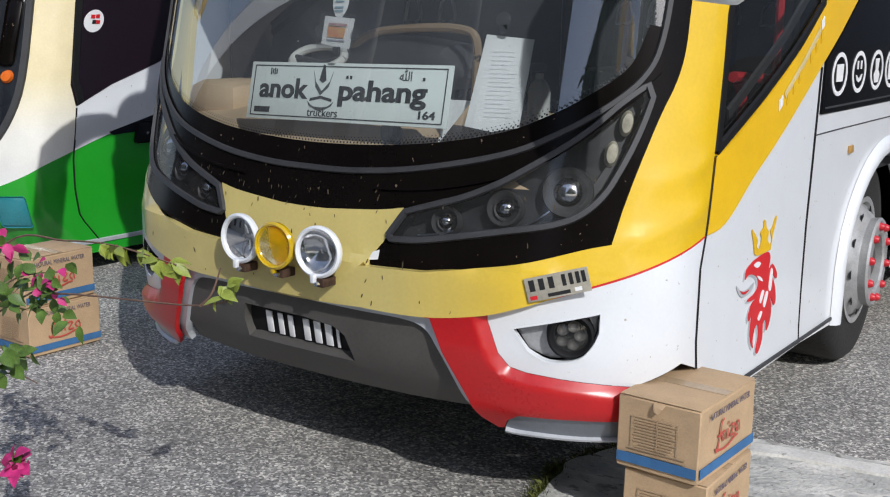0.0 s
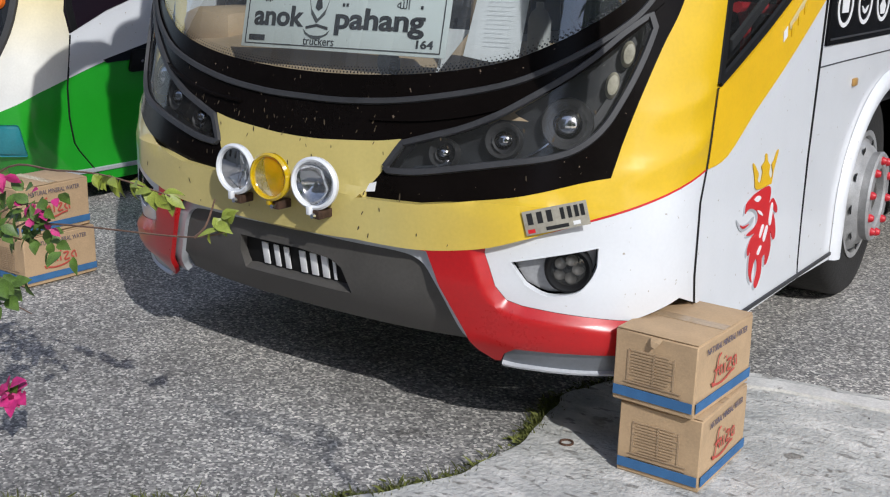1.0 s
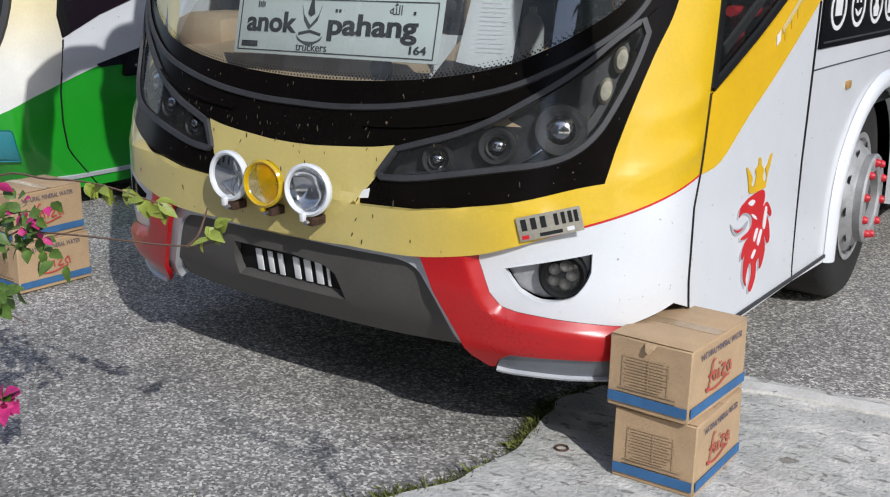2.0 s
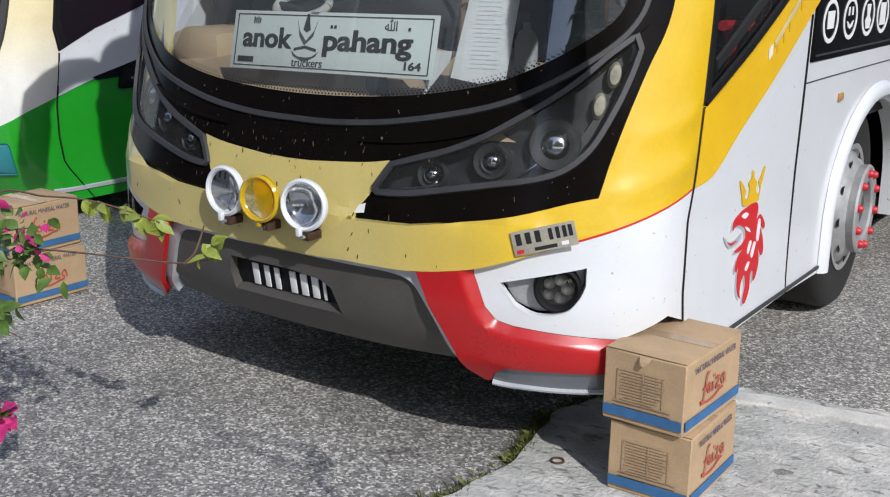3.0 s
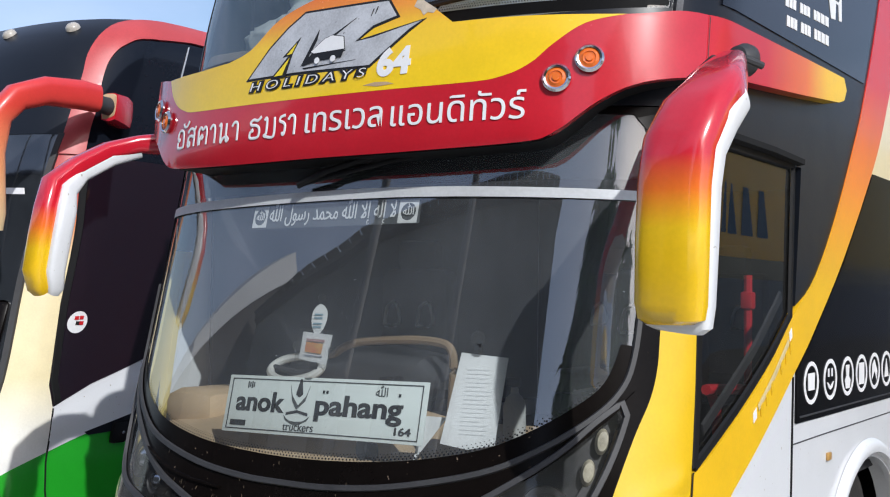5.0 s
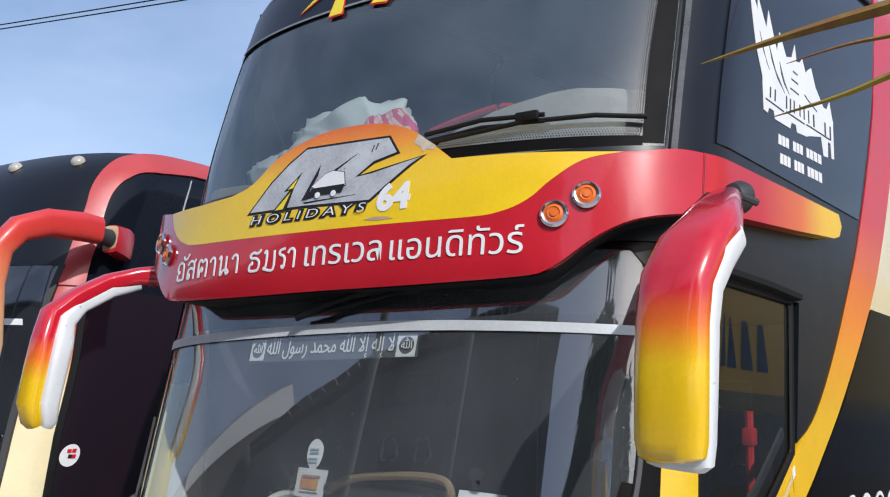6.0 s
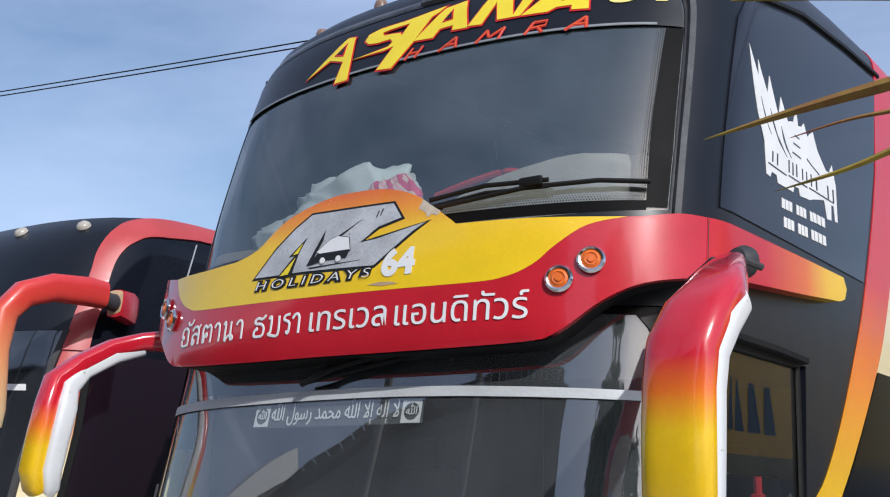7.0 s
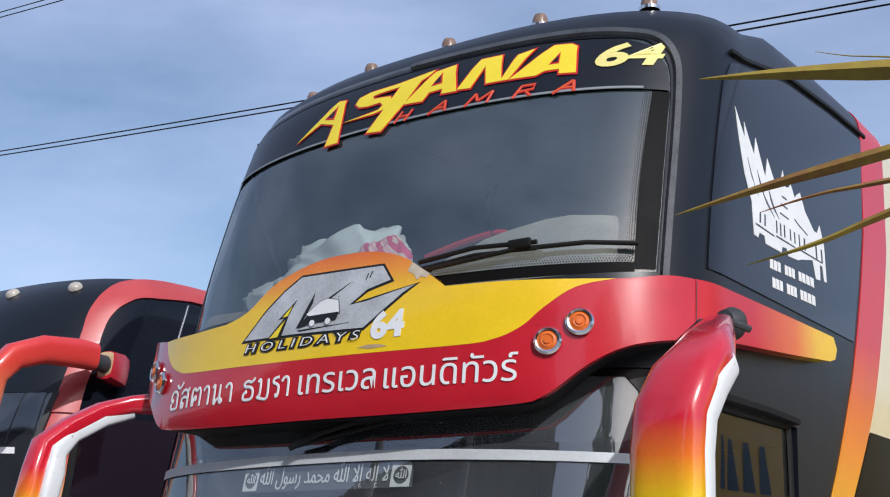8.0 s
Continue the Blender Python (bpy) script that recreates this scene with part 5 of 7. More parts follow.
for u0, z0, l, sl_ in ((1.96, 3.065, 0.30, 0.0), (2.30, 3.072, 0.34, 0.006), (2.68, 3.082, 0.38, 0.012), (2.38, 3.19, 0.16, 0.0), (2.40, 3.235, 0.13, 0.0), (2.43, 3.275, 0.09, 0.0), (2.66, 3.21, 0.2, -0.03)):
    sticker("palace_line", [(0, 0), (l, sl_), (l, sl_ + 0.006), (0, 0.006)], SK, u0, z0, M_darkgrey, upper_side, 0.009)
for pts in ([(1.80, 3.33), (1.95, 3.22), (2.10, 3.16), (2.0, 3.20), (1.88, 3.26)], [(1.97, 3.31), (2.10, 3.22), (2.28, 3.15), (2.14, 3.19), (2.03, 3.25)], [(2.17, 3.27), (2.27, 3.20), (2.36, 3.16), (2.26, 3.19), (2.21, 3.22)]):
    sticker("palace_line", pts, SK, 0, 0, M_darkgrey, upper_side, 0.009)
for u0, u1, z0, z1, zt in ((2.184, 2.918, 2.917, 2.949, 0.042), (2.214, 2.918, 2.840, 2.866, 0.044)):
    for k in range(12):
        if k not in (3, 7):
            w = (u1 - u0) / 12
            zb = z0 + (z1 - z0) * k / 11
            sticker("number_bar", [(0, 0), (w * 0.78, 0.001), (w * 0.78, zt), (0, zt)], SK, u0 + k * w, zb, M_decal, upper_side, 0.0075)
for k, u in enumerate((2.647, 2.917, 3.188, 3.427, 3.664, 3.9)):
    n = 20
    ring = [(0.10 * math.cos(a), 0.088 * math.sin(a)) for a in [2 * math.pi * i / n for i in range(n)]]
    hole = [(x * 0.80, y * 0.80) for x, y in ring]
    skin("icon_ring", SK, [(u + x, 1.425 + y) for x, y in ring], [[(u + x, 1.425 + y) for x, y in hole]], M_decal, side_glass, 0.009, 0.002, 0.05, "white round comfort icon")
    if k == 1:
        for dx in (-0.025, 0.025):
            sticker("icon_eye", [(-0.009, 0), (0.009, 0), (0.009, 0.035), (-0.009, 0.035)], SK, u + dx, 1.437, M_decal, side_glass, 0.009)
        sticker("icon_smile", [(-0.05, 0.0), (-0.03, -0.025), (0.0, -0.034), (0.03, -0.025), (0.05, 0.0), (0.035, -0.002), (0.0, -0.02), (-0.035, -0.002)], SK, u, 1.415, M_decal, side_glass, 0.009)
    else:
        sticker("icon_shape", [[(-0.04, -0.03), (0.04, -0.03), (0.045, 0.04), (-0.045, 0.04)], [], [(-0.03, -0.055), (0.03, -0.055), (0.045, -0.02), (0.02, 0.0), (0.03, 0.05), (-0.03, 0.05), (-0.02, 0.0), (-0.045, -0.02)],
                [(-0.045, -0.05), (0.045, -0.05), (0.045, 0.05), (-0.045, 0.05)], [(-0.05, -0.04), (0.0, 0.0), (0.04, -0.05), (0.05, 0.0), (0.0, 0.055), (-0.04, 0.03)], [(-0.04, -0.04), (0.04, -0.04), (0.0, 0.05)]][k], SK, u, 1.425, M_decal, side_glass, 0.009)
# plate number on the sweep as bars
for k in range(7):
    u0 = 2.06 + k * 0.052
    if k != 3:
        sticker("number_bar", [(0, 0), (0.022, 0.015), (0.014, 0.055), (-0.010, 0.040)], SK, u0, 1.335 + k * 0.036, M_gold, bus, 0.0085)
for u0, z0 in ((1.985, 1.32), (2.36, 1.60)):
    sticker("sweep_tab", [(0, 0), (0.03, 0.018), (0.02, 0.055), (-0.01, 0.035)], SK, u0, z0, M_decal, bus, 0.0085)
ribbon("sweep_stripe", SK, [(2.03, 1.37), (2.2, 1.485), (2.35, 1.60)], 0.03, mat("faded_stripe", (0.62, 0.5, 0.25), 0.5), bus, 0.0065, 0.001)

# red beast emblem with a gold crown, drawn as plain flowing shapes
MANE = loop([(1.956, 0.798), (2.059, 0.804), (2.086, 0.775), (2.079, 0.734), (2.113, 0.748), (2.16, 0.704), (2.154, 0.683), (2.104, 0.716), (2.148, 0.658), (2.167, 0.598), (2.148, 0.58), (2.114, 0.622), (2.129, 0.562), (2.11, 0.511),
             (2.086, 0.495), (2.08, 0.537), (2.055, 0.53), (2.052, 0.47), (2.016, 0.424), (1.994, 0.442), (2.013, 0.492), (2.003, 0.54), (1.979, 0.528), (1.964, 0.484), (1.972, 0.455), (1.943, 0.49), (1.938, 0.546), (1.948, 0.587),
             (1.925, 0.571), (1.918, 0.595), (1.941, 0.632), (1.972, 0.645), (1.923, 0.647), (1.902, 0.656), (1.962, 0.669), (1.988, 0.69), (1.976, 0.723), (1.928, 0.746), (1.889, 0.748), (1.872, 0.738), (1.875, 0.772), (1.91, 0.787)], 3)
sticker("emblem_shadow", [(x - 0.014, z - 0.006) for x, z in MANE], SK, 0, 0, M_silver, door, 0.002)
sticker("emblem_beast", MANE, SK, 0, 0, M_reddecal, door, 0.004, "red flame-like beast emblem")
for poly in ([(2.01, 0.63), (2.028, 0.664), (2.045, 0.656), (2.022, 0.618)], [(2.045, 0.608), (2.066, 0.651), (2.084, 0.642), (2.062, 0.595)], [(2.085, 0.662), (2.096, 0.73), (2.114, 0.718), (2.108, 0.65)],
             [(1.936, 0.777), (1.968, 0.785), (1.995, 0.773), (1.968, 0.762)], [(1.974, 0.731), (2.007, 0.718), (2.026, 0.699), (1.987, 0.716)], [(2.023, 0.585), (2.0, 0.562), (2.016, 0.554), (2.039, 0.579)]):
    sticker("emblem_slit", loop(poly, 3), SK, 0, 0, M_decal, door, 0.006)
sticker("emblem_tongue", loop([(1.799, 0.732), (1.841, 0.704), (1.899, 0.698), (1.949, 0.712), (1.93, 0.683), (1.865, 0.675), (1.824, 0.695)], 3), SK, 0, 0, M_silver, door, 0.004)
sticker("emblem_lick", loop([(1.832, 0.706), (1.862, 0.695), (1.909, 0.694), (1.873, 0.686), (1.848, 0.692)], 3), SK, 0, 0, M_reddecal, door, 0.006)
sticker("emblem_crown", loop([(1.949, 0.81), (1.925, 0.853), (1.888, 0.911), (1.911, 0.901), (1.955, 0.864), (1.951, 0.844), (1.978, 0.831), (1.988, 0.866), (1.97, 0.889), (1.994, 0.905), (1.989, 0.93), (2.005, 0.927), (2.021, 0.9), (2.049, 0.879),
                              (2.049, 0.85), (2.074, 0.829), (2.086, 0.848), (2.064, 0.88), (2.079, 0.894), (2.094, 0.924), (2.11, 0.926), (2.102, 0.89), (2.092, 0.859), (2.083, 0.812), (2.064, 0.808)], 3), SK, 0, 0, M_gold, door, 0.004, "gold crown")
part("side_lamp", to_skin(box_bm((0.055, 0.035, 0.014), (0, 0, 0), 0.006), SK, 2.90, 1.098, 0.006), mat("side_amber", (0.45, 0.26, 0.08), 0.3), bus, "small amber side lamp")

sticker("paint_chip", [(0.322, 0.846), (0.338, 0.874), (0.362, 0.882), (0.362, 0.852)], SK, 0, 0, M_decal, bus, 0.004, "chipped paint showing white")

# spot lamps on brackets
for x, r, rim, lensm, lab in ((-0.181, 0.082, M_white, M_lens, "round driving lamp with a white rim"), (0.0, 0.076, M_yel_lens, M_yel_lens, "round yellow fog lamp"), (0.181, 0.082, M_white, M_lens, "round driving lamp with a white rim")):
    lamp = thing("driving_lamp", lab + " on the bumper", "lamp", group="bumper lamps")
    lm = pose(x, -0.262 + abs(x) * 0.1, 0.868, -2, 0, x * 25 + 6) @ Matrix.Diagonal((1, -1, 1, 1))
    part("body", lathe([(0.0, -0.055), (r * 0.5, -0.05), (r * 0.85, -0.02), (r, 0.0), (r, 0.012)], 36, lm), M_mattblack if x else M_yel_lens, lamp)
    part("rim", lathe([(r * 0.98, -0.004), (r * 1.07, 0.0), (r * 1.08, 0.014), (r * 0.98, 0.022), (r * 0.90, 0.018), (r * 0.90, 0.008)], 36, lm), rim, lamp)
    part("reflector", lathe([(0.0, -0.035), (r * 0.16, -0.034), (r * 0.16, -0.030), (r * 0.5, -0.022), (r * 0.8, -0.004), (r * 0.91, 0.01)], 36, lm), M_chrome if x else mat("yellow_reflector", (0.80, 0.52, 0.02), 0.16, metal=1.0, vary=0.2, scale=20), lamp, "shiny reflector bowl")
    lens = part("lens", lathe([(0.0, 0.018), (r * 0.5, 0.017), (r * 0.9, 0.011)], 36, lm), M_lens if x else M_yel_glass, lamp)
    lens.visible_shadow = False
    part("bracket", box_bm((0.035, 0.10, 0.03), (x + 0.015, -0.215, 0.868 - r - 0.02), 0.004), mat("rusty_steel", (0.10, 0.055, 0.035), 0.7, metal=0.4, vary=0.4, scale=40), lamp, "rusty steel bracket")
    part("foot", box_bm((0.018, 0.02, 0.03), (x - 0.005, -0.27, 0.868 - r - 0.006), 0.004), rim, lamp)
    part("bolt", lathe([(0, 0.012), (0.008, 0.012), (0.009, 0)], 8, pose(x + 0.015, -0.27, 0.868 - r - 0.022) @ Matrix.Diagonal((1, -1, 1, 1))), M_chrome, lamp)

# insect marks splashed on nose and mask
ri = random.Random(11)
bm = bmesh.new()
for k in range(85):
    u, z = ri.gauss(0.0, 0.42), ri.choice((ri.gauss(1.03, 0.05), ri.gauss(0.86, 0.09), ri.gauss(1.1, 0.06)))
    if abs(u) > 1.1 or z < 0.7 or z > 1.19:
        continue
    q = bmesh.new()
    bmesh.ops.create_circle(q, cap_ends=True, radius=0.003 + 0.003 * ri.random(), segments=6)
    bmesh.ops.scale(q, vec=(0.35 + 0.3 * ri.random(), 1 + ri.random() * 1.2, 1), verts=q.verts)
    bmesh.ops.transform(q, matrix=pose(0, 0, 0, 0, 0, ri.uniform(-30, 30)), verts=q.verts)
    to_skin(q, SK, u, z, 0.002 + bump_line(u, z))
    me = bpy.data.meshes.new("tmp")
    q.to_mesh(me)
    q.free()
    bm.from_mesh(me)
    bpy.data.meshes.remove(me)
bm_marks = part("insect_marks", bm, mat("insect_brown", (0.09, 0.065, 0.035), 0.8, vary=0.5, scale=30, color2=(0.05, 0.035, 0.02)), bus, "dried insect marks")
tagged(bm_marks, kind="stuff")

# mirrors of the coach
def mirror(rows, rim_shift, parent_name, label):
    """Mirror on an arm: painted shell swept along rows, white inner rim moved off it by a shift for each row."""
    mr = thing(parent_name, label, "mirror")
    part("painted_shell", sweep(rows, 8, 3.2), M_mirror_paint, mr, "shell fading from red to yellow")
    part("white_rim", sweep([(x + dx, y + dy, z + dz, w * k, d * 0.8) for (x, y, z, w, d), (dx, dy, dz, k) in zip(rows, rim_shift)], 8, 3.2), M_white, mr, "white inner rim")
    return mr


R_ROWS = [(1.505, -0.30, 1.705, 0.070, 0.03), (1.505, -0.302, 1.715, 0.088, 0.045), (1.506, -0.305, 1.75, 0.094, 0.055), (1.51, -0.305, 1.9, 0.096, 0.06), (1.513, -0.30, 2.05, 0.096, 0.062),
          (1.52, -0.285, 2.15, 0.096, 0.064), (1.54, -0.24, 2.23, 0.094, 0.066), (1.56, -0.16, 2.295, 0.084, 0.066), (1.539, -0.062, 2.35, 0.070, 0.060), (1.513, 0.047, 2.395, 0.060, 0.052), (1.483, 0.167, 2.445, 0.046, 0.042)]
mir = mirror(R_ROWS, [(0.012 * min(1, 0.4 + i * 0.1), 0.03, -0.02 if i < 2 else 0.0, 0.98 if i < 7 else 0.9) for i in range(8)], "wing_mirror", "large coach mirror on an arm, red fading to yellow")
part("ball_joint", lathe([(0.0, 0.055), (0.03, 0.045), (0.05, 0.02), (0.052, 0.0), (0.04, -0.03), (0.0, -0.05)], 20, pose(1.46, 0.33, 2.49, 0, 0, -20)), M_rubber, mir, "black rubber ball cover")
part("bracket", line_tube([(1.30, 0.30, 2.44), (1.40, 0.24, 2.485), (1.50, 0.25, 2.475), (1.53, 0.30, 2.46)], 0.012), M_rubber, mir)
part("mirror_glass", box_bm((0.12, 0.006, 0.32), (1.51, -0.225, 1.90), 0.002), M_chrome, mir, "mirror glass")
L_ROWS = [(-1.50, 0.005, 1.755, 0.035, 0.03), (-1.50, -0.005, 1.775, 0.05, 0.045), (-1.505, -0.017, 1.85, 0.058, 0.055), (-1.484, -0.008, 2.0, 0.058, 0.055), (-1.473, 0.008, 2.12, 0.056, 0.055), (-1.497, 0.046, 2.225, 0.052, 0.05),
          (-1.48, 0.153, 2.315, 0.05, 0.042), (-1.455, 0.294, 2.395, 0.046, 0.04), (-1.396, 0.422, 2.435, 0.045, 0.042), (-1.32, 0.50, 2.44, 0.045, 0.05)]
mil = mirror(L_ROWS, [(0.03, 0.03, 0.0, 0.7), (0.042, 0.042, 0.0, 0.6), (0.056, 0.045, 0.0, 0.5), (0.06, 0.046, 0.0, 0.5), (0.06, 0.046, -0.005, 0.5), (0.05, 0.04, -0.025, 0.5), (0.012, 0.012, -0.038, 0.7), (0.012, 0.012, -0.036, 0.7), (0.0, 0.0, -0.03, 0.6)], "wing_mirror", "coach mirror on a long arm, red fading to yellow")
part("mirror_glass", box_bm((0.12, 0.006, 0.30), (-1.505, 0.072, 1.95), 0.002), M_chrome, mil, "mirror glass")

# front wheel
def wheel(x, y, out, steer=0.0):
    wh = part("wheel", lathe([(0.30, -0.145), (0.40, -0.15), (0.465, -0.145), (0.492, -0.12), (0.50, -0.09), (0.50, 0.09), (0.492, 0.12), (0.465, 0.145), (0.40, 0.152), (0.305, 0.145)], 56, pose(x, y, 0.5, 0, 0, -90 * out + steer)), M_tyre, bus, "worn black coach tyre")
    m = pose(x, y, 0.5, 0, 0, -90 * out + steer)
    rim = part("rim", lathe([(0.305, 0.14), (0.31, 0.152), (0.285, 0.15), (0.28, 0.12), (0.265, 0.145), (0.22, 0.185), (0.19, 0.20)], 48, m), M_alloy, wh, "brushed alloy rim")
    part("hub_ring", lathe([(0.21, 0.185), (0.215, 0.225), (0.205, 0.235), (0.145, 0.235), (0.135, 0.225), (0.135, 0.16)], 48, m), M_alloy, wh)
    part("hub", lathe([(0.135, 0.12), (0.12, 0.15), (0.095, 0.155), (0.09, 0.20), (0.06, 0.21), (0.0, 0.21)], 40, m), M_grille, wh, "dark grease hub")
    for k in range(10):
        a = 2 * math.pi * k / 10 + 0.2
        part("wheel_nut", lathe([(0.0, 0.024), (0.013, 0.023), (0.019, 0.012), (0.021, 0.0)], 8, m @ pose(0.178 * math.cos(a), 0.233, 0.178 * math.sin(a))), M_rednut, wh)
    for k in range(10):
        a = 2 * math.pi * (k + 0.5) / 10 + 0.2
        part("rim_hole", lathe([(0.0, 0.0), (0.022, 0.0)], 12, m @ pose(0.245 * math.cos(a), 0.168, 0.245 * math.sin(a)) @ pose(0, 0, 0, 0, 0, 0)), M_mattblack, wh)
    return wh


wheel(1.03, 2.53, 1, 3)
wheel(-1.03, 2.53, -1, 3)
for y in (8.3, 9.6):
    wheel(1.07, y, 1)
    wheel(-1.07, y, -1)
part("wheel_well", box_bm((0.05, 1.5, 0.9), (0.85, 2.62, 0.80)), M_mattblack, bus)
part("wheel_well", box_bm((0.40, 1.5, 0.04), (1.04, 2.62, 1.2)), M_mattblack, bus)
part("axle", box_bm((1.9, 0.14, 0.14), (0, 2.62, 0.48), 0.03), M_mattblack, bus)

# lower-deck cab
part("cab_floor", box_bm((2.36, 3.6, 0.04), (0, 2.1, 0.95)), M_interior, bus)
part("cab_wall", box_bm((0.02, 3.0, 1.35), (-1.20, 2.2, 1.75)), M_interior, bus)
part("cab_wall", box_bm((2.36, 0.03, 1.5), (0, 3.7, 1.7)), M_interior, bus)
dash = thing("dashboard", "tan moulded dashboard with a dark instrument hood behind the windscreen", "dashboard")
bm = bmesh.new()
rows = []
for k in range(25):
    x = -1.10 + 2.2 * k / 24
    f = SK.at(x * 1.08, 1.15).y + 0.05
    hump = 0.06 * math.exp(-((x + 0.25) / 0.45) ** 4)
    rows.append([bm.verts.new(p) for p in ((x, f, 1.10), (x, f + 0.03, 1.19), (x, f + 0.22, 1.225), (x, f + 0.38, 1.25 + hump * 0.4), (x, f + 0.55, 1.30 + hump), (x, f + 0.62, 1.28 + hump), (x, f + 0.66, 0.97))])
for a, b in zip(rows, rows[1:]):
    for k in range(6):
        bm.faces.new((a[k], b[k], b[k + 1], a[k + 1]))
bmesh.ops.recalc_face_normals(bm, faces=bm.faces)
part("moulding", bm, M_tan, dash, "tan dashboard moulding")
part("instrument_hood", sweep([(-0.62, 0.72, 1.40, 0.02, 0.10, (0, 0, 1)), (-0.55, 0.70, 1.44, 0.09, 0.16, (0, 0, 1)), (-0.15, 0.70, 1.46, 0.10, 0.17, (0, 0, 1)), (0.1, 0.68, 1.44, 0.09, 0.16, (0, 0, 1)), (0.18, 0.68, 1.42, 0.02, 0.1, (0, 0, 1))], 6), M_interior, dash, "dark instrument hood")
part("hood_trim", line_tube(curve([(-0.42, 0.60, 1.40), (-0.34, 0.56, 1.51), (-0.22, 0.55, 1.57), (0.0, 0.55, 1.59), (0.18, 0.55, 1.588), (0.25, 0.55, 1.56), (0.262, 0.55, 1.47), (0.25, 0.55, 1.28)], 5), 0.017), mat("hood_trim_tan", (0.30, 0.21, 0.125), 0.6, vary=0.15), dash, "tan edge of the hood")
part("side_cap", box_bm((0.30, 0.5, 0.16), (-1.0, 0.62, 1.27), 0.06), M_tan, dash)
part("speaker_cone", lathe([(0.0, 0.02), (0.03, 0.022), (0.05, 0.0)], 20, pose(0.25, 0.05, 1.24)), M_mattblack, dash)
stw = thing("steering_wheel", "pale grey steering wheel behind the dashboard", "steering wheel")
ring = [(-0.46 + 0.13 * math.cos(a), 0.47 + 0.06 * math.sin(a), 1.462 + 0.045 * math.sin(a)) for a in [2 * math.pi * k / 28 for k in range(29)]]
part("rim", sweep([(*p, 0.017, 0.017, (0, 0.87, -0.5)) for p in ring], 2, 2.0), mat("grey_leather", (0.60, 0.60, 0.58), 0.6), stw)
part("spoke", line_tube([(-0.58, 0.47, 1.46), (-0.46, 0.49, 1.44), (-0.34, 0.47, 1.46)], 0.014), M_interior, stw)
for x, y, lab in ((-0.94, 1.70, "dark driver's seat with a headrest"), (0.45, 1.75, "dark crew seat with a headrest"), (-0.3, 2.9, "dark passenger seat"), (0.35, 2.9, "dark passenger seat")):
    st = thing("armchair", lab + " on the cab floor", "chair", group="cab seats")
    part("cushion", box_bm((0.48, 0.48, 0.14), (x, y, 1.28), 0.05), M_seat, st)
    part("backrest", box_bm((0.46, 0.13, 0.62), (x, y + 0.28, 1.60), 0.05, None), M_seat, st)
    part("headrest", box_bm((0.26, 0.10, 0.17), (x, y + 0.28, 1.98), 0.04), M_seat, st)
    part("base", box_bm((0.34, 0.34, 0.26), (x, y, 1.09), 0.02), M_interior, st)
    for gx in (-0.12, 0.10):
        part("grab_loop", line_tube(curve([(x + gx - 0.05, y + 0.19, 1.60), (x + gx - 0.03, y + 0.19, 1.70), (x + gx + 0.03, y + 0.19, 1.72), (x + gx + 0.05, y + 0.19, 1.61), (x + gx - 0.05, y + 0.19, 1.60)], 3), 0.009), M_silver, st)
rail = thing("grab_rail", "red upright grab rail inside the door", "rail")
part("rail", line_tube([(1.10, 1.39, 0.97), (1.10, 1.39, 1.5), (1.10, 1.39, 1.86)], 0.017), M_rednut, rail)
part("cross_rail", line_tube([(1.10, 0.95, 1.435), (1.10, 1.05, 1.43), (1.10, 1.20, 1.42), (1.10, 1.38, 1.41)], 0.02), M_rednut, rail)
part("rail_foot", line_tube([(1.10, 1.00, 1.42), (1.10, 1.05, 1.36), (1.10, 1.10, 0.97)], 0.02), M_rednut, rail)
part("cap", box_bm((0.05, 0.05, 0.07), (1.10, 1.39, 1.76), 0.01), M_rednut, rail)

spray = thing("spray_bottle", "pale grey spray bottle standing on the dashboard", "bottle")
SB = pose(0.61, 0.42, 1.262)
part("bottle", lathe([(0.0, 0.0), (0.036, 0.0), (0.04, 0.01), (0.04, 0.12), (0.03, 0.15), (0.014, 0.165), (0.013, 0.185), (0.0, 0.185)], 20, SB @ pose(0, 0, 0, 90)), mat("pale_plastic", (0.5, 0.51, 0.5), 0.5, vary=0.1), spray)
part("trigger_head", box_bm((0.07, 0.022, 0.03), tuple(SB @ Vector((-0.012, 0, 0.205))), 0.006), M_rubber, spray)
part("trigger", box_bm((0.012, 0.012, 0.05), tuple(SB @ Vector((-0.04, 0, 0.17))), 0.004, None), M_rubber, spray)

# board and papers behind the glass
M_crest = mat("dark_print", (0.06, 0.065, 0.065), 0.6)
board = thing("destination_board", "white name board with black lettering behind the windscreen", "sign")
B0, B1, B2 = Vector(SK.at(-0.40, 1.46)), Vector(SK.at(0.50, 1.478)), Vector(SK.at(-0.388, 1.260))
ins = Vector((0.0, 0.045, 0.0))
bx = (B1 - B0)
bw = bx.length
bx.normalize()
by = (B0 - B2)
by = (by - bx * by.dot(bx)).normalized()
bm_ = Matrix((bx, by, bx.cross(by))).transposed().to_4x4()
bm_.translation = (B1 + B2) / 2 + ins
bh = 0.208
part("board", box_bm((bw, bh, 0.006), (0, 0, 0), 0.001, None), M_sign, board).matrix_basis = bm_


def on_board(ob):
    ob.matrix_basis = bm_
    return ob


